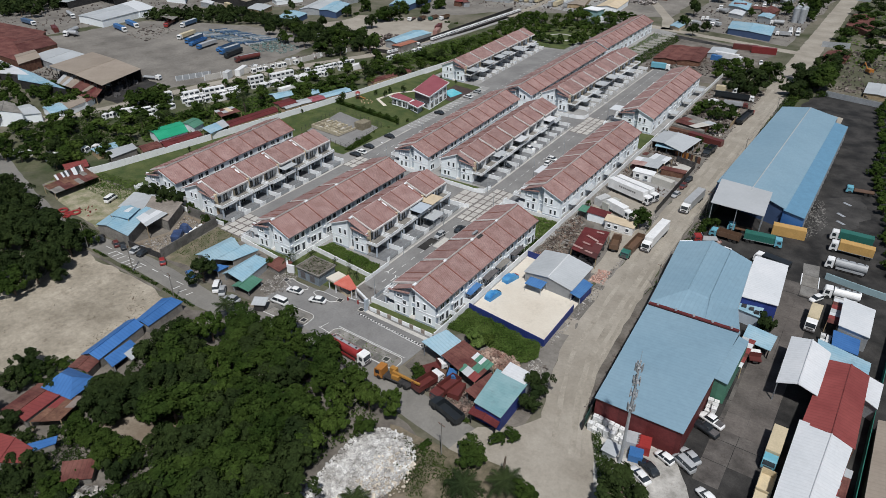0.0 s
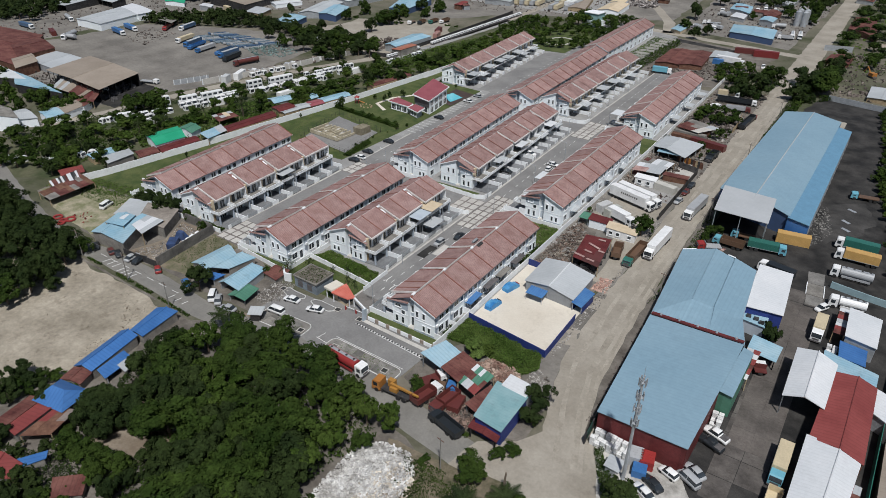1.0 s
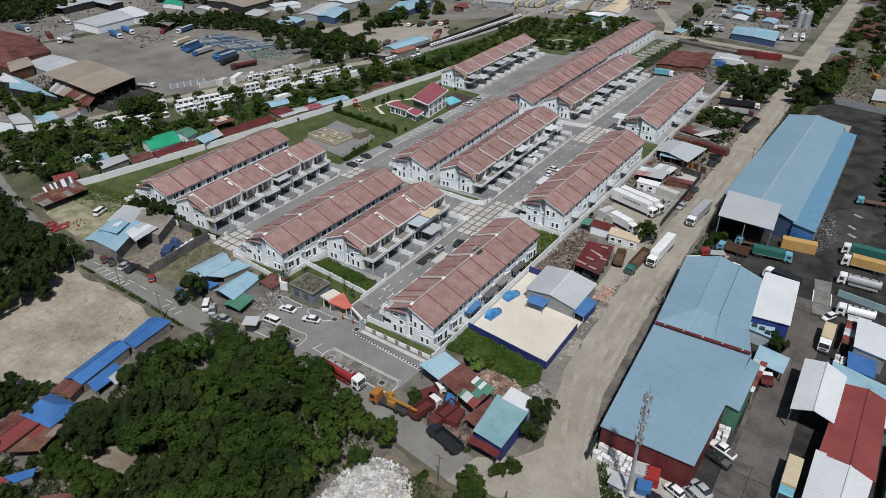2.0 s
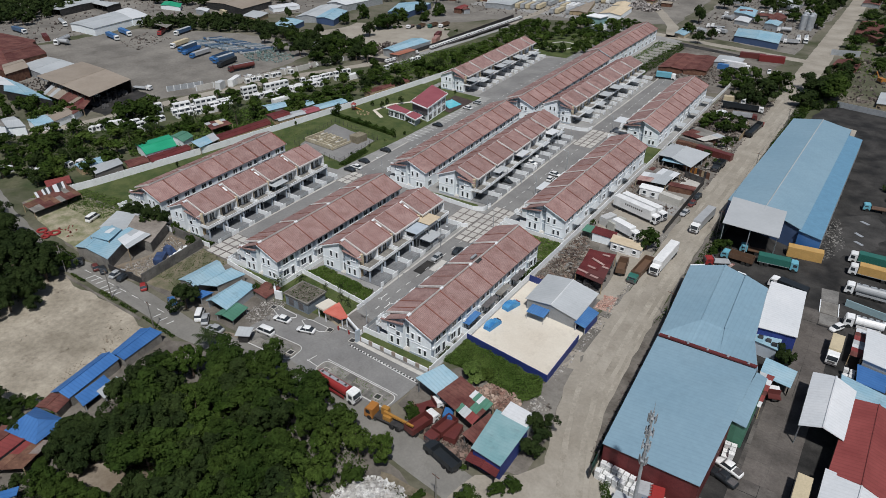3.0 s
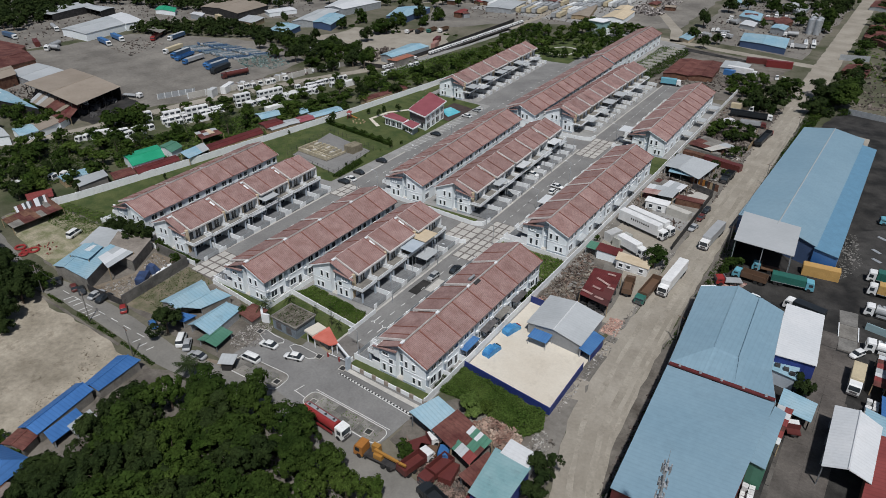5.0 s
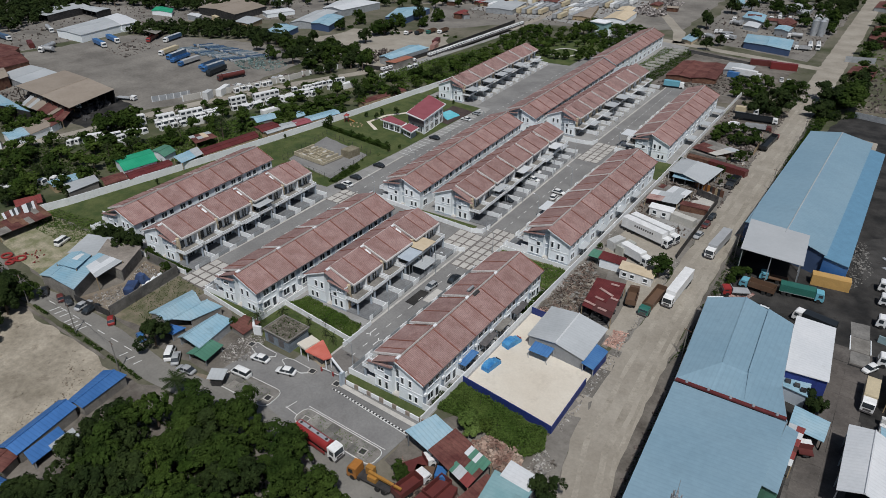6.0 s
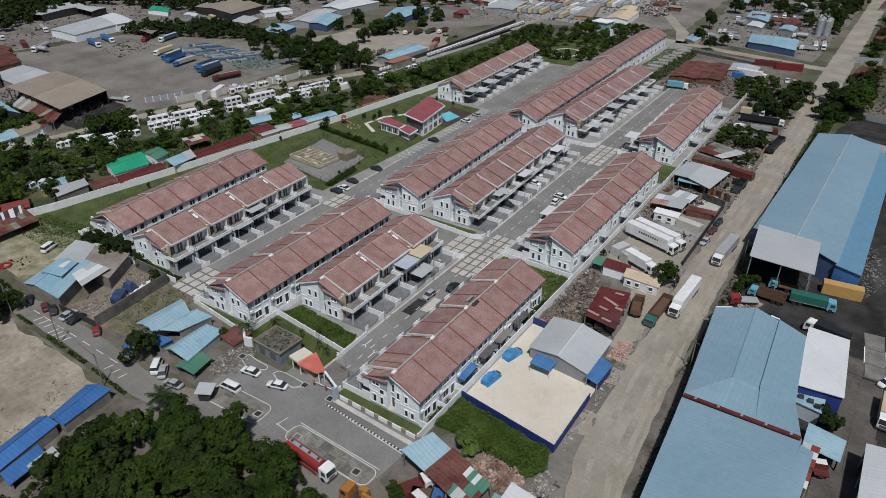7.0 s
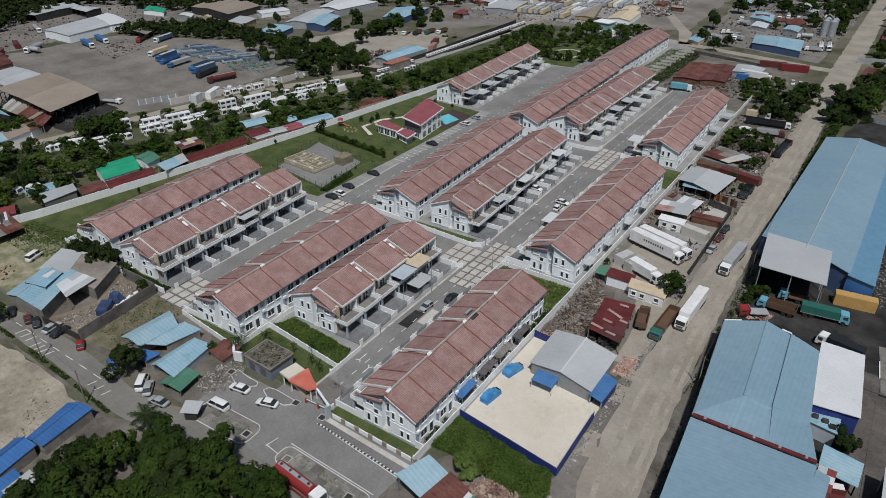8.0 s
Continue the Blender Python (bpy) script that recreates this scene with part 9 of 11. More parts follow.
put_truck(-202.7, 126.6, 167, "tank", DKRED_P, DKRED_P, 13.5, "red tank lorry parked in the yard", 3.0)
put_truck(-288.8, 157.9, -164, "box", WHITE_P, TRUCKBLUE_P, 13.5, "white cab lorry with a blue trailer", 2.9)
put_truck(-298.7, 151.7, -145, "tipper", RED_P, DKRED_P, 13.5, "dark red tipper lorry in the far yard", 2.6)
put_truck(-310.1, 126.8, -101, "box", WHITE_P, BLUE_P, 13.5, "blue bus with a white front parked at the workshop", 3.0)
put_truck(-313.2, 136.7, -101, "box", WHITE_P, BLUE_P, 13.5, "blue bus with a white front parked at the workshop", 3.0)
put_truck(-324.5, 105.5, -149, "tank", WHITE_P, GREY_P, 13.3, "white concrete mixer lorry in the yard", 3.0)
put_truck(-366.2, 129.8, -108, "tank", WHITE_P, GREY_P, 13.5, "white concrete mixer lorry beside the workshop", 3.0)
put_truck(-367.4, 104.2, -92, "box", WHITE_P, TRUCKBLUE_P, 13.5, "white cab lorry with a blue load", 2.9)
put_truck(-321.1, 103.4, 104, "tank", WHITE_P, GREY_P, 9.3, "white concrete mixer lorry in the yard", 3.0)
put_box(-339.5, 104.4, 70, DKRED_P, "dull red container in the truck yard", 10, 2.6)
put_box(-301.9, 199.5, 75, CREAM_P, "cream site cabin among goods", 9, 2.6)
put_box(-301.9, 199.5, 75, CREAM_P, "cream site cabin on top of another", 6, 2.4, 2.64)
put_truck(-214.5, 79.5, -70, "flat", WHITE_P, GREY_P, 9, "white flatbed lorry beside the tan hall", 2.4)
put_truck(-222, 60, -80, "flat", WHITE_P, GREY_P, 7, "white lorry under the tan hall", 2.4)
def chassis(m):
    """A bare lorry chassis lying in the yard: two rails, cross members, axles."""
    s = Shape().box(-0.55, -0.35, -5, 5, 0.35, 0.75).box(0.35, 0.55, -5, 5, 0.35, 0.75)
    for k in range(6):
        s.box(-0.35, 0.35, -4.6 + 1.8 * k, -4.4 + 1.8 * k, 0.4, 0.7)
    for y in (-3.6, -2.2, 3.4):
        s.box(-1.15, 1.15, y - 0.3, y + 0.3, 0, 0.5)
    s.box(-1.1, 1.1, 4.0, 5.2, 0.3, 1.1)
    return single("lorry_chassis", s, m, FLAT, "bare blue lorry chassis laid out in the yard", "lorry chassis", "lorry chassis in the yard")


PALE_FRAME = surf("faded_blue_frame", (0.10, 0.15, 0.19), (0.24, 0.29, 0.33), 0.5, 0.8, island=0.4)
CANVAS = surf("pale_grey_canvas", (0.30, 0.32, 0.33), (0.46, 0.48, 0.49), 0.4, 0.8)
for x, y, turn, top in ((-255.9, 135.9, -165, 2.9), (-222.6, 132.3, -173, 2.9), (-288.8, 157.9, -164, 2.9)):
    single("tarpaulin", Shape().hexa([(-1.0, -6.5, 0), (1.0, -6.5, 0), (1.0, 4.2, 0), (-1.0, 4.2, 0), (-0.5, -6.4, 0.16), (0.6, -6.3, 0.2), (0.5, 4.0, 0.15), (-0.6, 4.1, 0.22)]), CANVAS, at(x, y, top + 0.02, turn), "pale grey canvas stretched over a trailer", "tarpaulin", "trailer canvases")
rc = random.Random(171)
for k in range(34):
    u, v = k % 17, k // 17
    m = rc.choice((TRUCKBLUE_P, GREY_P, PALE_FRAME, PALE_FRAME))
    placed(("chassis", m.name), lambda: chassis(m), at(-268 + 2.75 * u + 3 * v + rc.uniform(-0.4, 0.4), 149.5 + 10.5 * v + 0.1 * u + rc.uniform(-0.8, 0.8), 0.03, 152 + rc.uniform(-4, 4)))
heap("machine_parts", [(-230, 148), (-212, 140), (-198, 146), (-198, 160), (-222, 164)], 460, (0.25, 0.9), surf("green_painted_parts", (0.07, 0.12, 0.11), (0.20, 0.26, 0.25), 0.3, 0.6, island=0.5), "green and blue chassis parts", "machine parts", 72, 0.2)
heap("yard_scrap", [(-300, 122), (-276, 120), (-284, 146), (-308, 148)], 160, (0.3, 1.0), MAT["scrap"], "dark scrap strewn in the truck yard", "scrap", 73, 0.2, 0.3)
put_box(-187.8, 109.4, 24, WHITE_P, "white container at the yard gate", 9.0, 3.0)
put_box(-187.2, 100.6, 24, paint("pale_office", (0.55, 0.56, 0.56)), "pale grey gate office", 5.0, 3.4)
wall_run("yard_wall", [(-193, 92), (-190.5, 101), (-184, 118), (-178.5, 140), (-177, 152)], 2.6, 0.3, MAT["concrete"], "concrete wall of the truck yard", "wall", 8)
wall_run("yard_gate", [(-203, 84), (-197, 99)], 2.4, 0.1, MAT["galv"], "steel gate of the truck yard", "gate", 3)
wall_run("yard_wall", [(-177, 152), (-172, 172)], 2.2, 0.3, MAT["concrete_dark"], "weathered wall beside the lane", "wall", 8)
heap("scrap_heap", [(-192, 112), (-186, 112), (-180, 134), (-176, 156), (-184, 156), (-188, 130)], 360, (0.4, 1.4), MAT["scrap"], "scrap metal piled along the yard wall", "scrap", 74, 0.5)
for k, (x, y) in enumerate(((-190, 118), (-186, 121), (-179, 152), (-177, 156), (-184, 138))):
    put_truck(x, y, -60, "flat", WHITE_P, GREY_P, 5.4, "small white lorry parked along the wall", 2.2)
put_truck(-190, 248, 190, "flat", WHITE_P, BROWN_P, 8, "white lorry on bare earth", 2.4)
put_truck(-184.5, 251, 185, "tipper", BLACK_P, BROWN_P, 7, "dark lorry on bare earth", 2.4)
put_truck(-180, 257, 180, "tipper", GREEN_P, BROWN_P, 8, "green lorry on bare earth", 2.4)
put_truck(-175, 262, 180, "tipper", WHITE_P, BROWN_P, 9, "white lorry with a brown load", 2.4)
put_box(-163, 238, 20, DKRED_P, "faded red container beside the lane", 9, 2.6)
put_box(-158, 229, 20, paint("faded_pink_box", (0.36, 0.20, 0.17)), "faded pink container beside the lane", 9, 2.6)
heap("scrap_heap", [(-172, 186), (-164, 190), (-166, 214), (-180, 210), (-184, 196)], 300, (0.4, 1.3), MAT["scrap"], "scrap and goods beside the blue shed", "scrap", 75, 0.4)
wall_run("dark_fence", [(-166, 176), (-153.5, 178), (-152.5, 214), (-153.2, 310)], 2.0, 0.15, MAT["dark_metal"], "dark fence along the lane", "fence")


def trailer_body(m):
    s = Shape().box(-1.25, 1.25, -6.2, 6.2, 0.9, 3.3).box(-0.5, 0.5, -5.8, 5.8, 0.5, 0.9).box(-1.1, 1.1, -5.4, -3.0, 0, 0.9).box(-0.6, 0.6, 3.6, 4.2, 0, 0.9)
    return single("parked_trailer", s, m, FLAT, "pale box trailer parked in a tight row", "trailer", "rows of parked trailers")


rt = random.Random(91)
for x0, y0, x1, y1, n, tn in ((-190, 344, -178, 352, 5, 8), (-184, 362, -172, 376, 6, 8), (-166, 342, -152, 346, 5, 4), (-165, 358, -151, 362, 5, 4), (-165, 374, -151, 378, 5, 4), (-142, 340, -129, 344, 5, 2), (-142, 356, -129, 360, 5, 2), (-142, 372, -129, 376, 5, 2), (-142, 388, -129, 392, 5, 2), (-125, 394, -115, 397, 4, 2), (-125, 410, -115, 413, 4, 2)):
    for k in range(n):
        m = rt.choice((WHITE_P, GREY_P, GREY_P, CREAM_P))
        if rt.random() < 0.88:
            placed(("trailer_body", m.name), lambda: trailer_body(m), at(x0 + (x1 - x0) * k / (n - 1), y0 + (y1 - y0) * k / (n - 1) + rt.uniform(-0.6, 0.6), 0.04, tn + rt.uniform(-1.5, 1.5)))
heap("scrap_cars", [(-106, 382), (-84, 378), (-86, 440), (-104, 436)], 420, (0.7, 2.2), surf("scrapped_car_bodies", (0.05, 0.035, 0.03), (0.42, 0.39, 0.37), 0.6, 0.7, island=0.6), "crushed car bodies heaped in a far scrapyard", "scrap", 92, 0.6)
put_box(-2.6, 297.4, 99, DKRED_P, "long dark red container trailer", 12.2, 2.6)
put_box(7.6, 295.0, 101, paint("oxide_red", (0.20, 0.03, 0.03)), "red shipping container on a trailer", 12.2, 3.2)
put_truck(-4.6, 270.2, -95, "box", WHITE_P, WHITE_P, 14, "white box lorry with a blue front", 3.6)
put_box(-9.6, 266.8, 85, BLUE_P, "blue container beside a white lorry", 5, 2.5)
put_car(11.0, 273.0, 10, "pickup", WHITE_P, "white pickup beside the crossing", 0.0)
put_car(14.2, 272.0, 10, "pickup", WHITE_P, "white pickup beside the crossing", 0.0)
put_truck(-27.4, 233.4, -80, "box", WHITE_P, CYAN_P, 9, "white lorry with a pale blue box", 3.2)
put_truck(10.6, 349, 188, "tank", WHITE_P, WHITE_P, 11, "white tank lorry on dusty ground", 3.2)
put_truck(14.4, 351, 188, "tank", WHITE_P, WHITE_P, 11, "white tank lorry on dusty ground", 3.2)
for k in range(4):
    sl = single("silo", Shape().tube((0, 0, 0), (0, 0, 8.5), 1.8, n=16).tube((0, 0, 8.5), (0, 0, 9.4), 1.8, 0.3, 16), MAT["galv"], at(6.5 + 3.9 * (k % 2), 384 + 7 * (k // 2), 0), "grey steel silo on dusty ground", "silo", "silos")
rnd = random.Random(77)
for k in range(26):
    x, y = rnd.uniform(-52, 12), rnd.uniform(336, 440)
    kd = rnd.choice(("flat", "tank", "box", "tipper"))
    put_truck(x, y, rnd.choice((10, 100, 190, 60)), kd, WHITE_P, GREY_P, 8, "pale lorry standing in a far yard", 2.6)
heap("far_clutter", [(-52, 336), (14, 320), (18, 460), (-50, 480)], 840, (0.3, 1.0), MAT["scrap"], "mixed goods and scrap in the far depot", "scrap", 76, 0.2)
heap("far_clutter", [(-200, 300), (-120, 330), (-80, 420), (-200, 440)], 1000, (0.3, 1.0), MAT["scrap"], "mixed goods in the far industrial lots", "scrap", 78, 0.2)
heap("far_clutter", [(-420, 90), (-330, 80), (-330, 190), (-250, 240), (-330, 300), (-460, 200)], 1400, (0.3, 1.0), MAT["scrap"], "mixed goods and scrap between workshops", "scrap", 79, 0.3)
heap("far_clutter", [(-300, 62), (-262, 46), (-210, 40), (-214, 54), (-250, 62), (-280, 84)], 520, (0.3, 1.0), MAT["scrap"], "sheets and timber beside the halls", "scrap", 80, 0.3)
heap("far_clutter", [(-36, 232), (-6, 236), (0, 262), (-10, 286), (-36, 280)], 640, (0.3, 1.0), MAT["scrap"], "brown scrap round the rusty sheds", "scrap", 81, 0.3)
heap("far_clutter", [(36, 240), (62, 240), (74, 300), (44, 330), (36, 280)], 520, (0.3, 1.0), MAT["scrap"], "scrap on the lot beside the dusty road", "scrap", 82, 0.3)
wall_run("grey_fence", [(30.5, 329), (44, 333)], 3.0, 0.15, MAT["galv"], "grey sheet fence beside the dusty road", "fence")
wall_run("grey_fence", [(46, 236), (78, 230)], 2.4, 0.15, MAT["galv"], "pale fence behind the factory yard", "fence")
quad_shed("pale_roof_shed", (60.1, 244.3), (60.1, 262.5), (74.3, 260.5), (73.3, 242.3), 2.0, 2.5, 0.4, MAT["roof_grey"], MAT["timber"], "shed with pale striped sheets", "shed")
ex = thing("excavator", at(58, 286, 0, 40), "orange excavator on bare ground", "excavator")
part("tracks", Shape().box(-1.3, 1.3, -1.8, 1.8, 0, 0.9), MAT["dark_metal"], ex)
part("body", Shape().box(-1.2, 1.2, -1.7, 1.4, 0.9, 2.4), ORANGE_P, ex)
part("boom", Shape().tube((0, 1.2, 1.6), (0, 4.4, 4.2), 0.25, n=6).tube((0, 4.4, 4.2), (0, 6.2, 1.4), 0.2, n=6), ORANGE_P, ex)
single("tarred_strip", Shape().prism([(-44, 301), (-6, 295), (-6, 299), (-44, 308)], 0, 0.06), MAT["asphalt_dark"], FLAT, "dark tarred strip beside the cross road", "road patch", "", "structure")
patch("dark_yard", [(36, 192), (62, 190), (76, 232), (44, 238)], 0.05, MAT["asphalt_dark"], "dark damp yard behind the warehouse", "yard", 0.8, 4, 25)
for k in range(9):
    single("planter", Shape().box(-3.6, 3.6, -0.12, 0.12, 0, 1.2), MAT["concrete"], at(-48.5 + 0.4 * k, 250 + 6.2 * k, 0, 4), "low white garden wall behind a far terrace", "garden wall", "garden walls behind a far terrace")


# ---- small far buildings of the jumbled lots ----
def far_hut(w, d, h, roof, wall, m):
    t = thing("far_building", m, "small low building with a weathered sheet roof", "building", "far small buildings")
    part("wall", Shape().box(-w / 2, w / 2, -d / 2, d / 2, 0, h), wall, t)
    part("roof", Shape().extrude_x([(-d / 2 - 0.4, h - 0.05), (d / 2 + 0.4, h - 0.05), (0, h + d * 0.13)], -w / 2 - 0.4, w / 2 + 0.4), roof, t)
    return t


rh = random.Random(303)
for x0, x1, y0, y1, n in ((-430, -390, 66, 100, 4), (-330, -262, 260, 300, 6), (-226, -182, 300, 420, 8), (-150, -80, 390, 520, 10), (-50, -14, 400, 470, 5), (38, 90, 340, 520, 6)):
    for k in range(n):
        x, y = rh.uniform(x0, x1), rh.uniform(y0, y1)
        key = rh.choice(("roof_rust", "roof_grey", "roof_blue_old", "roof_brown", "roof_white", "roof_rust", "roof_red"))
        far_hut(rh.uniform(6, 13), rh.uniform(4, 8), rh.uniform(2.2, 3.2), MAT[key], MAT[rh.choice(("concrete_dark", "timber", "rust_metal", "galv"))], at(x, y, 0, rh.choice((8, 98, 60, 150)) + rh.uniform(-6, 6)))

# ---- clutter of the lots beside the terrace wall ----
DARK_SCRAP = surf("dark_rusty_clutter", (0.06, 0.045, 0.04), (0.20, 0.145, 0.115), 0.5, 0.85, 0.05, 2, 0.2, 0, island=0.7)
patch("dark_lot", [(2.6, 126), (22, 126), (23, 226), (2.0, 230)], 0.055, MAT["dark_soil"], "dark oily soil of the scrap lots", "lot", 0.6, 3, 181)
patch("dark_lot", [(2.6, 42), (20, 41), (12, 47), (11.6, 59), (9, 72), (2.6, 74)], 0.055, MAT["dark_soil"], "dark soil beside the terrace wall", "lot", 0.5, 3, 182)
patch("dark_lot", [(2.6, 96), (8.6, 98), (9, 126), (2.6, 126)], 0.055, MAT["dark_soil"], "dark soil beside the terrace wall", "lot", 0.4, 3, 183)
patch("dust_ground", [(19.2, 42.6), (23.8, 43), (24.0, 62), (23.6, 71.6), (12, 71), (18, 60)], 0.058, MAT["dirt_road"], "pale dusty ground round the parked lorries", "ground", 0.6, 3, 186)
patch("concrete_pad", [(4.6, 74), (22, 72.6), (22, 97), (5, 98)], 0.058, MAT["dirt_road"], "pale dusty concrete under the parked trailers", "slab", 0.4, 3, 186)
patch("concrete_pad", [(10, 97.5), (21, 96), (21, 110), (10, 111)], 0.06, MAT["paving"], "cracked concrete pad", "slab", 0.3, 3, 184)
patch("concrete_pad", [(13.6, 116), (21, 117), (20.8, 126), (14.2, 127)], 0.06, MAT["concrete"], "pale concrete pad beside the open shed", "slab", 0.3, 3, 185)
for pts, n, sd in (
    ([(2.8, 43), (19, 41.2), (11.8, 46), (10.4, 60), (4, 72), (2.8, 70)], 1200, 191), ([(2.8, 96), (8.4, 98), (8.6, 126), (2.8, 126)], 420, 192),
    ([(2.8, 127), (21.4, 127), (22, 150), (2.8, 150)], 700, 193), ([(2.6, 150), (22.4, 150), (22.6, 200), (2.4, 205)], 1300, 194), ([(2.4, 205), (22.4, 200), (22.6, 228), (2, 230)], 500, 195),
    ([(12, 98), (20, 97), (20.6, 101), (12, 102)], 60, 196)):
    heap("lot_clutter", pts, n, (0.12, 0.5), DARK_SCRAP, "dark scrap, timber and car parts strewn on soil", "scrap", sd, 0.25, planks=0.5)
heap("pale_boards", [(2.8, 45), (12, 44), (9.6, 62), (3.4, 70)], 36, (0.5, 1.6), MAT["concrete_dark"], "pale broken boards among scrap", "timber", 197, 0.3, 0.12)
heap("pale_boards", [(3, 128), (21, 128), (21, 200), (3, 200)], 160, (0.5, 1.8), MAT["rubbish"], "pale boards and sheets among scrap", "timber", 198, 0.3, 0.12)
heap("roof_scraps", [(-88, -15), (-78, -15), (-80, 2), (-92, 3), (-86, -6)], 40, (0.3, 1.0), MAT["concrete_dark"], "old boards and sheets in the workshop yard", "scrap", 241, 0.3, 0.15)
sheets("patchwork_roof", (-101.0, -14.0), (-104.0, -8.4), (-98.4, -6.6), (-95.0, -12.6), 4.62, 4.3, [MAT["roof_blue_old"], MAT["roof_blue_old"], MAT["roof_white"], MAT["roof_blue_old"]], 3, 2, 242, "loose pale sheets laid over the workshop roof", "shed roof")
RUSTY = [MAT["roof_rust"], MAT["roof_rust"], MAT["roof_grey"], MAT["concrete_dark"], MAT["roof_red"]]
sheets("patchwork_roof", (3.4, 158.4), (6.4, 168.6), (18.4, 164.4), (12.6, 155.8), 2.7, 3.0, [MAT["roof_grey"], MAT["concrete"], MAT["roof_rust"], MAT["concrete_dark"]], 3, 3, 201, "low scrap shed roofed with grey and rusty sheets", "shed")
sheets("patchwork_roof", (4.0, 117.0), (4.8, 122.6), (8.4, 122.0), (7.6, 116.6), 2.2, 2.5, RUSTY, 2, 2, 202, "small shed of rusty sheets", "shed")
sheets("patchwork_roof", (7.4, 116.8), (8.4, 123.0), (14.4, 122.2), (13.6, 116.4), 2.4, 2.7, [MAT["roof_grey"], MAT["roof_white"]], 3, 1, 203, "shed roofed with pale grey sheets", "shed")
quad_shed("slate_lean_to", (6.0, 130.4), (5.2, 135.6), (13.8, 134.8), (14.4, 129.6), 2.4, 2.9, 1.0, MAT["roof_blue_old"], MAT["timber"], "lean-to with a slate blue sheet roof", "lean-to", "n")
put_box(18.0, 150.6, 78, DKRED_P, "dark red long trailer body on soil", 13.0, 2.2)
single("maroon_tarpaulin", Shape().hexa([(-1.6, -1.9, 0), (1.6, -1.9, 0), (1.6, 1.9, 0), (-1.6, 1.9, 0), (-1.2, -1.6, 1.9), (1.1, -1.5, 1.6), (1.2, 1.5, 1.8), (-1.1, 1.6, 2.0)]), DKRED_P, at(5.0, 113.6, 0.05, 12), "goods under a maroon tarpaulin", "tarpaulin heap")
board = Shape().box(-0.6, 0.6, -0.05, 0.05, 0, 2.3)
panels = [board.mesh("fence_panel", m) for m in (MAT["rust_metal"], MAT["dark_metal"], ORANGE_P, MAT["timber"])]
yf = tagged(new("striped_fence"), "fence of rusty, dark and orange sheets beside the open shed", "fence", "", "structure")
for k in range(11):
    part("fence_panel", panels[(0, 2, 0, 2, 0, 2, 1, 0, 3, 1, 0)[k]], None, yf, at=at(13.2 + 0.86 * k, 131.6 - 0.28 * k, 0.05, -18))
for x, y, r, h in ((19.0, 137.5, 2.0, 3.6), (21.0, 143.5, 1.6, 2.6), (16.5, 147.2, 2.2, 3.4), (19.6, 160.5, 3.0, 4.8), (21.4, 166.5, 2.4, 4.2), (4.0, 127.4, 1.4, 2.2), (3.8, 99.6, 1.3, 2.2), (3.6, 77.0, 1.6, 3.6), (3.4, 148.6, 1.6, 2.4), (12, 172, 2.4, 3.6), (16, 176.4, 2.6, 3.8), (19.8, 215, 3.4, 6.0), (6, 222, 3.0, 5.0)):
    CLUTTER_TREES.append((x, y, r, h))
for y0 in range(14):
    y = 4 + 15 * y0
    heap("wall_foot_rubbish", [(2.3, y), (3.4, y), (3.4, y + 12), (2.3, y + 12)], 26, (0.15, 0.5), MAT["rubbish"], "rubbish along the foot of the wall", "rubbish", 210 + y0, 0.0) if y > 40 else None
# rubble along the dusty road
heap("road_rubble", [(38.4, -4), (36.6, 28), (34.9, 62), (33.6, 96), (33.2, 150), (34.2, 150), (35.0, 96), (36.2, 62), (37.8, 28), (39.4, -4)], 900, (0.1, 0.42), MAT["scrap"], "stones and rubble along the factory verge", "rubble", 231, 0.0)
heap("road_rubble", [(23.4, 10), (24.6, 10), (25.2, 36), (24, 62), (23.2, 84), (22.4, 84), (23.0, 60), (23.4, 36)], 420, (0.1, 0.4), MAT["rubbish"], "stones along the dusty road", "rubble", 232, 0.0)
heap("road_rubble", [(22.6, 96), (23.6, 96), (23.4, 230), (22.4, 230)], 420, (0.12, 0.5), MAT["scrap"], "stones and scrap along the dusty road", "rubble", 233, 0.0)
for pts, n, sd in (([(-17.4, -15.6), (-0.4, -15.8), (-0.4, -12.8), (-17.4, -12.6)], 70, 251), ([(-38.6, -16.4), (-27, -16.2), (-27, -13.2), (-38.6, -13.4)], 90, 252)):
    heap("island_rubble", pts, n, (0.06, 0.26), MAT["rubbish"], "broken concrete lying on the traffic island", "rubble", sd, 0.0, 0.08, 0.2)
for x, y in ((-16.4, -14.6), (-2.4, -14.6), (-26.6, -14.6), (-42.0, -4.9), (-25.0, -3.9), (-18.3, -3.9)):
    dr = thing("drain", at(x, y, 0.22, 4), "square dark drain opening with a pale concrete rim", "drain", "drain openings")
    for q in ((-0.75, 0.75, -0.75, -0.6), (-0.75, 0.75, 0.6, 0.75), (-0.75, -0.6, -0.6, 0.6), (0.6, 0.75, -0.6, 0.6)):
        part("rim", Shape().box(*q, 0, 0.12), MAT["concrete"], dr)
    part("grating", Shape().box(-0.6, 0.6, -0.6, 0.6, 0, 0.06), MAT["black_paint"], dr)
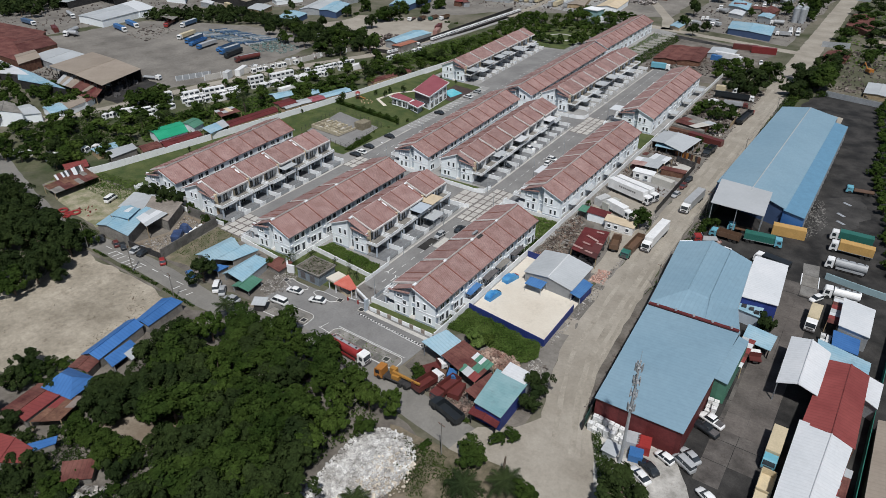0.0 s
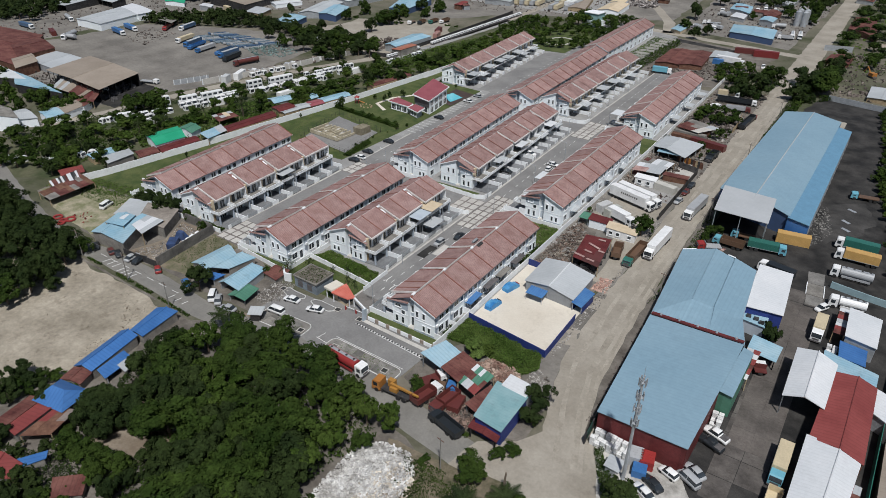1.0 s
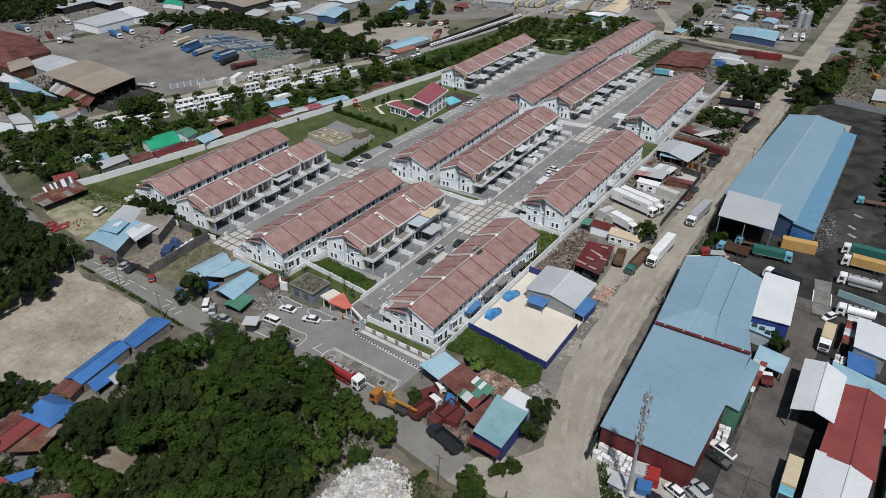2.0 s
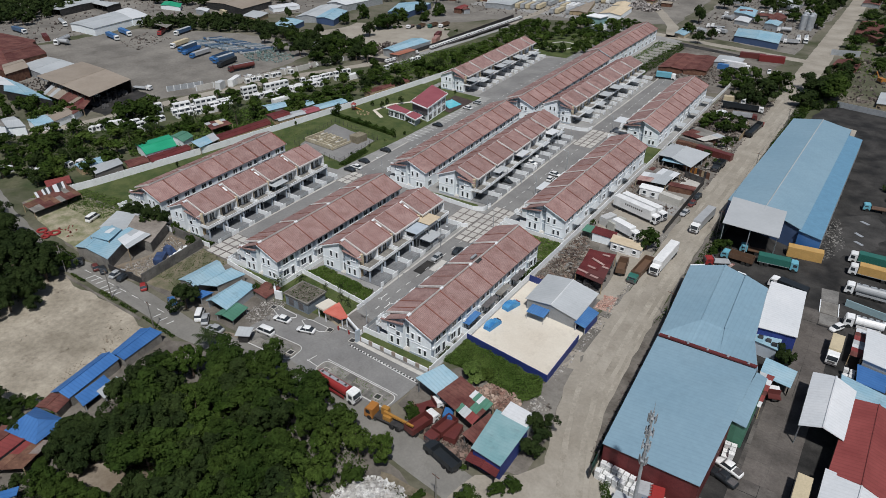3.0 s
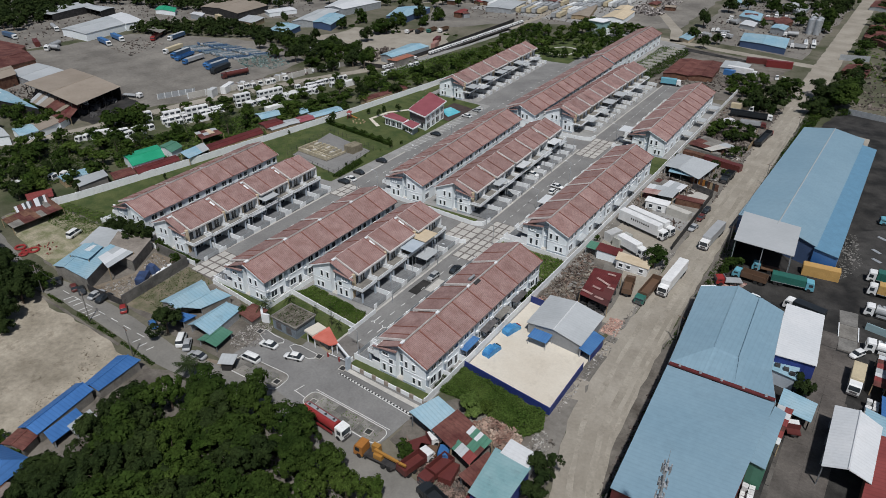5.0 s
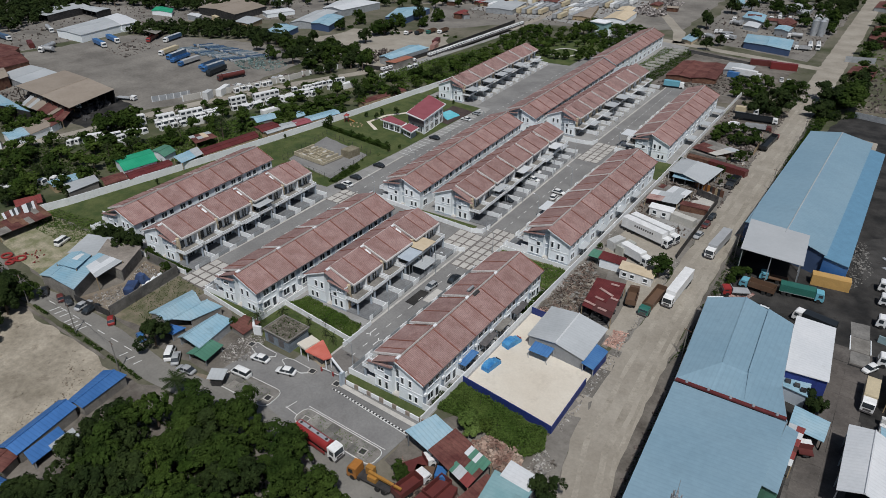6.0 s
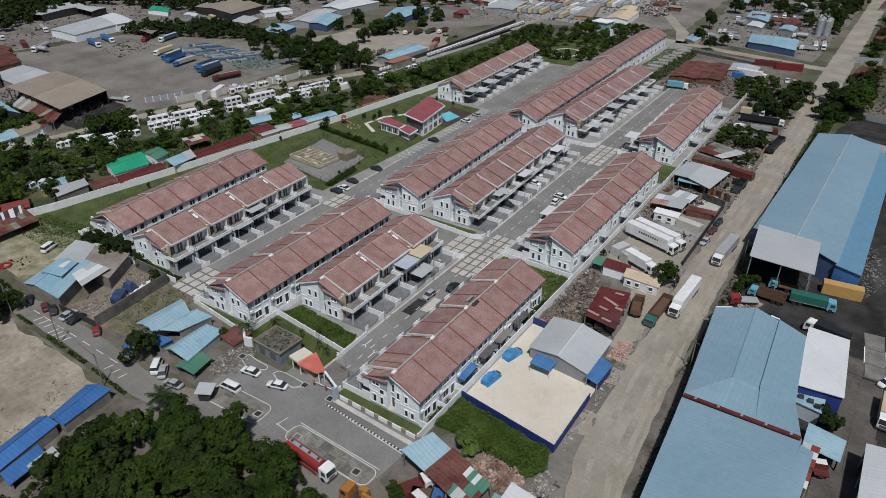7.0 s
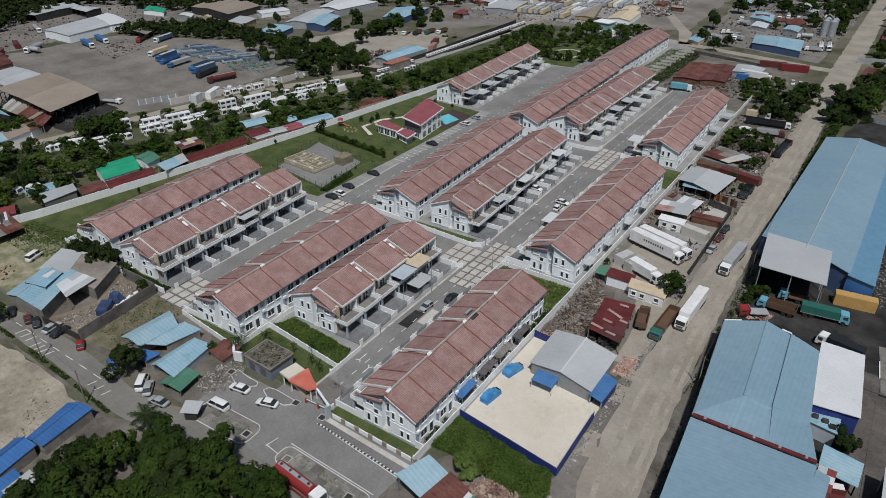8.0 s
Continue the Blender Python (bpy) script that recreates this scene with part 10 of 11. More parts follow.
for off, w, sd in ((-2.2, 1.0, 261), (1.4, 1.3, 262), (3.4, 0.7, 263)):
    line = [(x + off, y, w) for x, y, q in DIRT[2:-2]]
    patch("wheel_track", strip(line, w), 0.078 + 0.002 * (sd - 260), surf("worn_dirt_track", (0.265, 0.238, 0.196), (0.372, 0.338, 0.284), 0.12, 0.95, 0, 1.6, 0.3, 0, stain=0.4, amp=0.14) if sd == 261 else bpy.data.materials["worn_dirt_track"], "worn wheel track in the dusty road", "track", 0.16, 4, sd)
# slabs of the factory yard
slab_mat = surf("oil_stained_slab", (0.066, 0.059, 0.054), (0.135, 0.122, 0.111), 0.25, 0.8, 0, 2.2, 0.15, 0.12, stain=0.6)
slab_me = Shape().box(-2.2, 2.2, -2.9, 2.9, 0, 0.045).mesh("yard_slab", slab_mat)
yard = tagged(new("slab_paving"), "oil-stained concrete slabs of the factory yard", "paving", "", "structure")
ry = random.Random(271)
for i in range(2):
    for j in range(13):
        if ry.random() < 0.8:
            part("yard_slab", slab_me, None, yard, at=at(63.2 + 4.5 * i + 0.02 * j, -6 + 5.95 * j, 0.0, 0.4))
heap("lot_stones", [(-74, -27.4), (-62, -29), (-58, -36), (-56, -50), (-60, -50), (-63, -36), (-70, -30)], 260, (0.06, 0.26), MAT["soil"], "dark stones and soil heaped along the cleared lot", "rubble", 272, 0.1)
heap("lot_stones", [(-132, -30), (-80, -28), (-62, -40), (-70, -60), (-130, -56)], 420, (0.08, 0.35), MAT["sand"], "loose stones on the cleared lot", "rubble", 273, 0.0, 0.3)


# ---- plants ----
def leaf_cloud(seed, rx, rz, n, leaf, lumps, base, spread=1.0, blades=4):
    """Crown of small leaf blades: uneven lumps, each broken into tufts, with gaps between. blades: corners of one leaf."""
    rng = np.random.default_rng(seed)
    ang, hgt = rng.uniform(0, 6.283, lumps), rng.uniform(-0.5, 1, lumps)
    d = np.sqrt(np.maximum(0, 1 - hgt * hgt)) * rng.uniform(0.35, 0.98, lumps)
    cs = np.stack([np.cos(ang) * d * rx * 0.72, np.sin(ang) * d * rx * 0.72, hgt * rz * 0.66], 1)
    cr = rng.uniform(0.28, 0.50, lumps) * rx * spread

    def unit(a):
        return a / np.maximum(1e-6, np.linalg.norm(a, axis=1, keepdims=True))

    tufts = lumps * 11
    owner = np.arange(tufts) % lumps
    tu = unit(rng.normal(0, 1, (tufts, 3)) + np.array([0, 0, 0.55]))
    tc = cs[owner] + tu * (cr[owner] * rng.uniform(0.5, 0.95, tufts))[:, None] * np.array([1, 1, 0.85])
    tr = cr[owner] * rng.uniform(0.26, 0.46, tufts)
    k = rng.integers(0, tufts, n)
    u = unit(rng.normal(0, 1, (n, 3)) + tu[k] * 0.7 + np.array([0, 0, 0.3]))
    p = tc[k] + u * (tr[k] * rng.uniform(0.6, 1.15, n))[:, None]
    p[:, 2] += base
    ok = p[:, 2] > base - rz * 0.75
    p, u, k = p[ok], u[ok], k[ok]
    m = len(p)
    nrm = unit(u + 0.5 * tu[k] + rng.normal(0, 0.38, (m, 3)) + np.array([0, 0, 0.35]))
    t1 = unit(np.cross(nrm, rng.normal(0, 1, (m, 3))))
    t2 = np.cross(nrm, t1)
    a, b = (leaf * rng.uniform(0.6, 1.25, m))[:, None], (leaf * rng.uniform(0.4, 0.75, m))[:, None]
    if blades == 4:
        pts = np.stack([p - t1 * a, p - t2 * b + nrm * 0.1 * a, p + t1 * a, p + t2 * b + nrm * 0.1 * a], 1)
    else:
        pts = np.stack([p - t1 * a, p + t1 * a * 0.6 - t2 * b * 1.5, p + t1 * a * 0.6 + t2 * b * 1.5], 1)
    s = Shape()
    s.v = [tuple(q) for q in pts.reshape(-1, 3).tolist()]
    s.f = [tuple(q) for q in np.arange(m * blades).reshape(m, blades).tolist()]
    return s, [(*c, r) for c, r in zip(cs.tolist(), cr.tolist())]


def tree(seed, r, h, n, leaf, key, label):
    t = thing("tree", FLAT, label, "tree")
    lumps = 9 + seed % 4
    crown, cs = leaf_cloud(seed, r, h * 0.48, n, leaf, lumps, h * 0.53, 1.0, 3)
    trunk = Shape().tube((0, 0, -0.1), (0.1, 0.05, h * 0.45), 0.05 * r + 0.08, 0.035 * r + 0.04, 7)
    for cx, cy, cz, q in cs[:6]:
        trunk.tube((0.1, 0.05, h * 0.40), (cx, cy, h * 0.58 + cz), 0.03 * r + 0.03, 0.03, 5)
    part("trunk", trunk, MAT["bark"], t)
    part("crown", crown, MAT[key], t)
    return t


def palm(seed, h, label, small=False):
    """A coconut palm: leaning trunk and arched fronds, each with rows of narrow drooping leaflets."""
    rnd = random.Random(seed)
    t = thing("palm_tree", FLAT, label, "palm tree")
    top = Vector((rnd.uniform(-0.5, 0.5), rnd.uniform(-0.5, 0.5), h))
    part("trunk", Shape().sweep([tuple(top * f + Vector((0.25 * math.sin(3 * f), 0, 0))) for f in (0, 0.25, 0.5, 0.75, 1.0)], 0.17, 7), MAT["bark"], t)
    crown = Shape()
    count = 11 if small else 17
    for k in range(count):
        a = k * 2.4 + rnd.uniform(-0.2, 0.2)
        el = 1.25 * (1 - k / count) - 0.15 + rnd.uniform(-0.1, 0.1)
        ln = rnd.uniform(2.7, 3.5)
        s = crown if small else Shape()
        out, side = Vector((math.cos(a), math.sin(a), 0)), Vector((-math.sin(a), math.cos(a), 0))
        steps = 9 if small else 26

        def spine(f):
            return top + out * (ln * f * math.cos(el * 0.7)) + Vector((0, 0, math.sin(el) * ln * f - 0.5 * ln * f * f * (1.25 - 0.35 * math.sin(el))))

        for j in range(steps):
            f0, f1 = j / steps, (j + 1) / steps
            p, q = spine(f0), spine(f1)
            w = (0.8 if small else 0.85) * math.sin(math.pi * (0.16 + 0.80 * f0)) + 0.05
            ahead = (q - p).normalized()
            for sg in (-1, 1):
                i = len(s.v)
                tip = side * (sg * w) + ahead * (0.45 * w) + Vector((0, 0, -w * rnd.uniform(0.5, 1.1)))
                s.v += [tuple(p), tuple(p + (q - p) * (0.62 if small else 1.0)), tuple(p + (q - p) * rnd.uniform(0.2, 1.4) + tip)]
                s.f.append((i, i + 1, i + 2))
        if not small:
            s.sweep([tuple(spine(j / 6)) for j in range(7)], 0.03, 3)
            part("frond", s, MAT["palm_leaf"], t)
    if small:
        part("crown", crown, MAT["palm_leaf"], t)
    return t


NEAR = [("leaf_dark", 5000, 0.285), ("leaf_mid", 5000, 0.275), ("leaf_mid", 4900, 0.28), ("leaf_light", 5000, 0.265), ("leaf_dark", 4900, 0.285)]
FAR = [("leaf_dark", 1300, 0.42), ("leaf_mid", 1300, 0.42), ("leaf_dark", 1200, 0.44), ("leaf_mid", 1200, 0.40)]
LABELS = {"leaf_dark": "broad tree with dense dark green leaves", "leaf_mid": "leafy green tree with an uneven crown", "leaf_light": "tree with light yellow-green leaves"}


def bush(seed, r, h, n, leaf, key):
    crown, cs = leaf_cloud(seed, r, h * 0.5, n, leaf, 8, h * 0.4, 1.0, 3)
    return single("bush", crown, MAT[key], FLAT, "leafy green bush beside the road", "bush")


def put_tree(x, y, r, h, k, near=False, seed=0, low=False):
    kinds = NEAR if near else FAR
    key, n, leaf = kinds[k % len(kinds)]
    rnd = random.Random(seed + int(x * 13 + y * 7))
    base_r, base_h = 4.4, 8.0
    sx, sz = r / base_r, h / base_h
    m = at(x, y, 0, rnd.uniform(0, 360)) @ Matrix.Diagonal((sx, sx * rnd.uniform(0.85, 1.15), sz, 1))
    if low:
        return placed(("bush", k % len(kinds)), lambda: bush(91 + k % len(kinds), base_r, base_h, n, leaf, key), m)
    return placed(("tree", near, k % len(kinds)), lambda: tree(11 + k % len(kinds) + (50 if near else 0), base_r, base_h, n, leaf, key, LABELS[key]), m)


def inside(x, y, pts):
    hit = False
    for (x0, y0), (x1, y1) in zip(pts, pts[1:] + pts[:1]):
        if (y0 > y) != (y1 > y) and x < (x1 - x0) * (y - y0) / (y1 - y0) + x0:
            hit = not hit
    return hit


STAND = {}


def stand_of(k):
    """Vertices and faces of one far tree: crown, then trunk."""
    if k not in STAND:
        key, n, leaf = FAR[k]
        crown, cs = leaf_cloud(31 + k, 4.4, 3.4, 540, 0.60, 8, 3.5, 1.0, 3)
        tr = Shape().tube((0, 0, -0.1), (0, 0, 4.2), 0.3, 0.18, 5)
        STAND[k] = (np.array(crown.v), np.array(crown.f), np.array(tr.v), [f for f in tr.f if len(f) == 4])
    return STAND[k]


def wood(pts, gap, r, h, seed, near, kinds=(0, 1, 2, 3, 4), holes=(), label="dense green trees beyond the estate", tone=("leaf_mid", "leaf_light")):
    """Trees over an outline, none closer than gap; far ones are joined into one stand."""
    rnd = random.Random(seed)
    xs, ys = [p[0] for p in pts], [p[1] for p in pts]
    got, vs, fs, mats, count = [], [], [], [], 0
    for k in range(6000):
        x, y = rnd.uniform(min(xs), max(xs)), rnd.uniform(min(ys), max(ys))
        if not inside(x, y, pts) or any(inside(x, y, q) for q in holes):
            continue
        if any((x - a) ** 2 + (y - b) ** 2 < gap * gap for a, b in got):
            continue
        got.append((x, y))
        f = rnd.uniform(0.75, 1.25)
        rr, hh, kind = rnd.uniform(*r) * f, rnd.uniform(*h) * (0.8 + 0.2 * f), rnd.choice(kinds)
        if near:
            put_tree(x, y, rr, hh, kind, True, seed)
            continue
        cv, cf, tv, tf = stand_of(kind % 4)
        a = rnd.uniform(0, 6.28)
        rot = np.array([[math.cos(a), math.sin(a), 0], [-math.sin(a), math.cos(a), 0], [0, 0, 1]])
        sc = np.array([rr / 4.4, rr / 4.4, hh / 8.0])
        for v, fc, mi in ((cv, cf, kind % 2), (tv, np.array(tf), 2)):
            vs.append((v @ rot) * sc + np.array([x, y, 0]))
            fs += (fc + count).tolist()
            mats += [mi] * len(fc)
            count += len(v)
    if not vs:
        return
    me = bpy.data.meshes.new("far_wood")
    me.from_pydata(np.concatenate(vs).tolist(), [], fs)
    for key in tone + ("bark",):
        me.materials.append(MAT[key])
    me.polygons.foreach_set("material_index", mats)
    me.update()
    tagged(new("far_wood", me), label, "trees", "", "stuff")


def weeds(name, pts, n, leaf, key, label, seed, height=0.5, kind="stuff", category="weeds", full=False):
    """Low leaf blades over an outline, joined."""
    rnd = random.Random(seed)
    s = Shape()
    xs, ys = [p[0] for p in pts], [p[1] for p in pts]
    k = 0
    while k < n:
        x, y = rnd.uniform(min(xs), max(xs)), rnd.uniform(min(ys), max(ys))
        if not inside(x, y, pts):
            continue
        k += 1
        hh = height * max(0.1, 0.6 + 1.0 * noise.noise(Vector((x * 0.35, y * 0.35, seed))))
        if not full and noise.noise(Vector((x * 0.16, y * 0.16, seed + 7.3))) < -0.32:
            continue
        p = Vector((x, y, (0.2 if name == "island_weeds" else 0.05) + rnd.random() * hh))
        nrm = Vector((rnd.gauss(0, 0.55), rnd.gauss(0, 0.55), 1)).normalized()
        t1 = nrm.orthogonal().normalized()
        t1.rotate(Matrix.Rotation(rnd.uniform(0, 6.28), 3, nrm))
        t2 = nrm.cross(t1)
        a, b = leaf * rnd.uniform(0.5, 1.2), leaf * rnd.uniform(0.3, 0.6)
        i = len(s.v)
        s.v += [tuple(p - t1 * a), tuple(p - t2 * b), tuple(p + t1 * a), tuple(p + t2 * b)]
        s.f.append((i, i + 1, i + 2, i + 3))
    return single(name, s, MAT[key], FLAT, label, category, "", kind)


FOREST = [(-46, -31), (-36, -27.5), (-24, -22.5), (-13, -22.5), (-7, -27), (2, -27), (9, -26.5), (9.5, -30), (3.5, -40), (4, -51), (14, -58), (14, -76), (-14, -84), (-34, -84), (-30, -73), (-20, -66), (-22, -54), (-36, -48), (-43, -44)]
HUTS = [(-40, -58), (-24, -52), (-12, -59), (-7, -72), (-12, -86), (-40, -92)]
SUNNY = [(-46, -20), (12, -20), (12, -37), (2, -44), (-14, -50), (-26, -46), (-46, -34)]
# outside SUNNY the shade over the wood is put into darker leaf kinds
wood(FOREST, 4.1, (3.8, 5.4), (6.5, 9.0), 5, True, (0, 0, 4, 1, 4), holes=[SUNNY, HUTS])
wood(HUTS, 3.0, (2.0, 3.2), (2.8, 4.6), 16, True, (0, 4, 2), holes=[[(-40, -62), (-33, -57), (-26, -56), (-20, -61), (-20, -69), (-25, -74), (-40, -72)]])
weeds("undergrowth", [(-40, -72), (-25, -74), (-20, -69), (-12, -72), (-14, -86), (-40, -90)], 4200, 0.32, "leaf_dark", "dense undergrowth round the huts", 168, 1.6)
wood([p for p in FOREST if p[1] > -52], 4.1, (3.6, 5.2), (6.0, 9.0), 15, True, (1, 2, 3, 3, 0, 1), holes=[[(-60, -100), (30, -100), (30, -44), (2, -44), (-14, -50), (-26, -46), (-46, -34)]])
wood([(-62, -66), (-52, -64), (-50, -54), (-56, -54), (-64, -60)], 3.2, (2.4, 3.2), (4, 5.5), 6, True, (0, 2))
wood([(-42, -56), (-34, -47), (-28, -54), (-36, -62)], 3.0, (2.8, 3.6), (5, 6.5), 7, True, (0, 4))
wood([(-36, -63), (-22, -60), (-20, -66), (-28, -66), (-35, -66)], 3.0, (2.2, 3.0), (4, 5), 8, True, (0, 1, 2))
wood([(-60, -72), (-47, -70), (-46, -84), (-58, -84)], 3.4, (2.6, 3.6), (4, 6), 9, True, (0, 1))
for x, y, r, h, k in ((27.0, -27.6, 3.6, 4.4, 1), (38.8, -29.9, 2.6, 3.6, 1), (18.1, -30.2, 2.0, 2.4, 2), (17.4, -36.1, 1.2, 1.4, 2), (30.5, -18.9, 1.8, 2.0, 1), (29.6, -6.0, 3.4, 6.2, 0), (30.2, -10.4, 2.6, 4.8, 0), (28.8, -21.4, 1.6, 2.0, 1), (53.2, -22.0, 5.4, 7.0, 0), (58, -23.4, 2.4, 4.6, 0), (6.2, -15.0, 1.9, 2.8, 1), (21.4, -20.2, 1.4, 1.6, 2), (21.2, 72.2, 3.5, 6.0, 1), (61.8, 42.0, 2.8, 5.0, 0), (-58.6, -17.0, 4.5, 6.6, 4), (18.6, -28.6, 1.6, 2.6, 2), (38.6, 82.2, 2.4, 4.4, 1), (36.9, 79.4, 1.6, 2.6, 1), (12.8, 2.2, 2.2, 3.0, 3), (-49.8, -3.0, 1.4, 2.8, 1)):
    put_tree(x, y, r, h, k, True, 3)
for x, y, h in ((17.2, -47.6, 3.0), (-16.5, -33.0, 6.4), (-42.0, -23.6, 6.4), (-6.0, -63.0, 5.6)):
    placed(("palm", 0), lambda: palm(3, 5.0, "coconut palm with drooping fronds"), at(x, y, 0, x * 40) @ Matrix.Diagonal((1, 1, h / 5.0, 1)))
for x, y, h in ((29.8, -34.0, 3.9), (35.5, -29.8, 4.1)):
    placed(("palm", 0), lambda: palm(3, 5.0, "coconut palm with drooping fronds"), at(x, y, 0, x * 40) @ Matrix.Diagonal((1.2, 1.2, h / 5.0, 1)))
single("dead_trunk", Shape().tube((0, 0, 0), (0.4, 0, 5.4), 0.3, 0.16, 7), MAT["bark"], at(33.6, -27.6), "bare dead palm trunk", "tree trunk")
for x, y, h in ((-160, 44, 5), (-158.5, 47, 5), (-145.2, 73.4, 7), (-147.6, 75.6, 6.4), (-142.8, 71.8, 6), (-152, 60.4, 6), (-46, 0.6, 3.4), (-162, 38, 4.5)):
    placed(("palm", 2), lambda: palm(3, 5.0, "coconut palm with drooping fronds", True), at(x, y, 0, x * 40) @ Matrix.Diagonal((0.9, 0.9, h / 5.0, 1)))
for x, y in ((-43.5, 5.6), (-36.2, 6.6), (-30.4, 6.0), (-33, 9.0), (-27.6, 5.2)):
    placed(("palm", 1), lambda: palm(5, 2.6, "young palm on the lawn", True), at(x, y, 0, x * 50) @ Matrix.Diagonal((0.55, 0.55, 0.9, 1)))

# bushes and trees round the huts
for x, y, r, h, k in ((-36.6, -54.8, 5.4, 6.2, 0), (-57.4, -57.6, 2.4, 3.0, 1), (-59.4, -60.6, 2.2, 2.8, 1), (-47.4, -71.6, 2.0, 2.6, 0), (-42.5, -69.6, 1.7, 2.4, 0), (-39.6, -66.4, 1.6, 2.2, 4), (-36.6, -64.6, 1.9, 2.6, 0), (-32.4, -62.4, 1.6, 2.2, 1), (-33.0, -71.8, 2.0, 2.8, 0), (-28.3, -73.4, 2.3, 3.0, 1), (-32.8, -76.8, 2.4, 3.4, 4), (-24.5, -72.0, 2.4, 3.0, 3), (-35.4, -80.0, 3.0, 4.0, 0), (-40.6, -81.4, 2.6, 3.6, 0)):
    put_tree(x, y, r, h, k, True, 9)
weeds("undergrowth", [(-52, -70), (-44, -69.6), (-36, -65), (-29, -63), (-27, -67), (-30, -80), (-44, -86), (-54, -80)], 5200, 0.3, "leaf_dark", "dense dark undergrowth between the huts", 178, 1.5, full=True)

# large single trees
LANE_TREES = [(-96.9, -43.0, 5, 8), (-91.4, -41.1, 4.6, 7.5), (-90.9, -46.9, 4.5, 7), (-92.8, -35.2, 5, 8), (-96.6, -29.3, 5, 8), (-98.5, -23.4, 4.2, 7.5), (-87.9, -37.2, 3, 4), (-166.4, 6.7, 4.5, 6.5), (-156.3, 6.8, 4, 6), (-153.6, -0.8, 4.5, 6.5), (-144.7, 13.1, 3, 4.5), (-155.1, 23.4, 3, 5), (-161.2, 18.4, 3.4, 5.5), (-166.4, 15.5, 3.4, 5)]
YARD_TREES = [(-198.4, 190.2, 7.5, 11), (-196.3, 216.4, 6, 9), (-197.7, 161.6, 7.5, 10), (-212.9, 162.9, 6, 9), (-233.1, 169.8, 5, 8), (-217.9, 197.7, 5.5, 9), (-228.4, 231.5, 6, 9), (-207.1, 282.6, 6, 9), (-267.5, 222.2, 5, 8), (-253.2, 204.3, 5, 8), (-171.0, 160.5, 4.5, 6), (-173.5, 155.5, 4, 5)]
ESTATE_TREES = [(-137.3, 147.2, 5.0, 8), (-133.8, 137.7, 4.5, 7), (-121.4, 146.4, 5, 7), (-133.4, 180.3, 4.5, 6.5), (-122.8, 181.0, 4.5, 7), (-50.4, 364.8, 8, 12), (-47.1, 331.9, 6, 9), (-31.4, 325.1, 4.5, 7), (-35.2, 311.7, 5.5, 8), (-19.4, 385.2, 4, 7), (-49.4, 420.4, 8, 11), (-39.8, 432.1, 8, 11), (-25.4, 437.8, 8, 11)]
ROAD_TREES = [(18.5, 222.5, 8.5, 9.5), (21.0, 245.3, 6, 8), (12.5, 217.2, 6, 8), (35.2, 248.5, 9, 9), (41.8, 246.5, 9.5, 10), (34.7, 226.8, 6.5, 7), (41.9, 272.3, 8, 9), (10.4, 419.2, 6, 9), (11.3, 447.7, 7, 10), (15.2, 478.3, 7, 10)]
for k, (x, y, r, h) in enumerate(LANE_TREES + YARD_TREES + ESTATE_TREES):
    placed(("big_tree", k % 3), lambda: tree(71 + k % 3, 6.5, 9.5, 4600, 0.43, ("leaf_dark", "leaf_dark", "leaf_mid")[k % 3], "large spreading tree with dark green leaves"), at(x, y, 0, k * 77) @ Matrix.Diagonal((r / 6.5, r / 6.5, h / 9.5, 1)))

# dense trees beside the depot lane
for x, y, r, h, k in ((-194.9, 180.1, 7.0, 7.5, 0), (-213.3, 188.1, 5, 6.5, 4), (-181.3, 188.3, 6.4, 7.5, 0), (-199.8, 238.2, 8.6, 9, 4), (-207.2, 259.5, 5.5, 7.5, 0), (-229.3, 239.8, 5, 8.5, 1), (-230.4, 250.9, 5, 8.5, 0), (-169.2, 256.4, 4.6, 5.5, 3), (-162.6, 257.5, 4, 4.5, 1), (-196.9, 287.5, 6, 7, 0), (-193.9, 269.0, 4.5, 6, 4), (-183.8, 160.6, 5, 5, 0), (-176.8, 165.6, 4, 4.5, 0), (-141.1, 170.9, 3.6, 4.5, 1), (-152.0, 166.8, 3.6, 4.8, 0), (-131.1, 190.2, 4, 4.5, 1)):
    low_tree = put_tree(x, y, r, h * 1.35, 1 + k % 2, True, 12)
    low_tree.matrix_basis.translation.z -= 0.36 * h
for k, (x, y, r, h) in enumerate(ROAD_TREES):
    low_tree = put_tree(x, y, r * 1.05, h * 1.4, (0, 1, 4)[k % 3], True, 5)
    low_tree.matrix_basis.translation.z -= 0.3 * h

# mid and far woods
wood([(67, 236), (71, 190), (74, 146), (80, 108), (84, 78), (87, 78), (84, 110), (79, 150), (76, 192), (72, 238)], 3.4, (1.9, 2.8), (2.6, 4.2), 46, False, (0, 1, 2), label="green bushes along the edge of the yard")
wood([(-126, -34), (-104, -28.5), (-101, -24.6), (-113, -26), (-140, -20), (-160, -30), (-150, -50)], 4.4, (4.0, 5.4), (7, 9.5), 21, True, (0, 4))
wood([(-196, -18), (-150, 2), (-176, 14), (-196, 26)], 6.0, (3.0, 4.4), (4.5, 7.0), 22, False)
STRIP_HOLES = [[(-150, 29), (-138, 29), (-132, 56), (-131, 100), (-137, 100), (-146, 70), (-153, 54)], [(-150, 5), (-136, 8), (-136, 24), (-146, 26)]]
wood([(-194, 28), (-176, 14), (-150, 0), (-146, 28), (-151, 56), (-160, 62), (-172, 46), (-190, 38)], 7.4, (3.2, 4.6), (4.5, 7), 122, False, holes=STRIP_HOLES)
wood([(-189, 50), (-182, 52), (-180, 64), (-187, 66)], 4.0, (3.6, 4.6), (6, 8), 123, False, (0, 2))
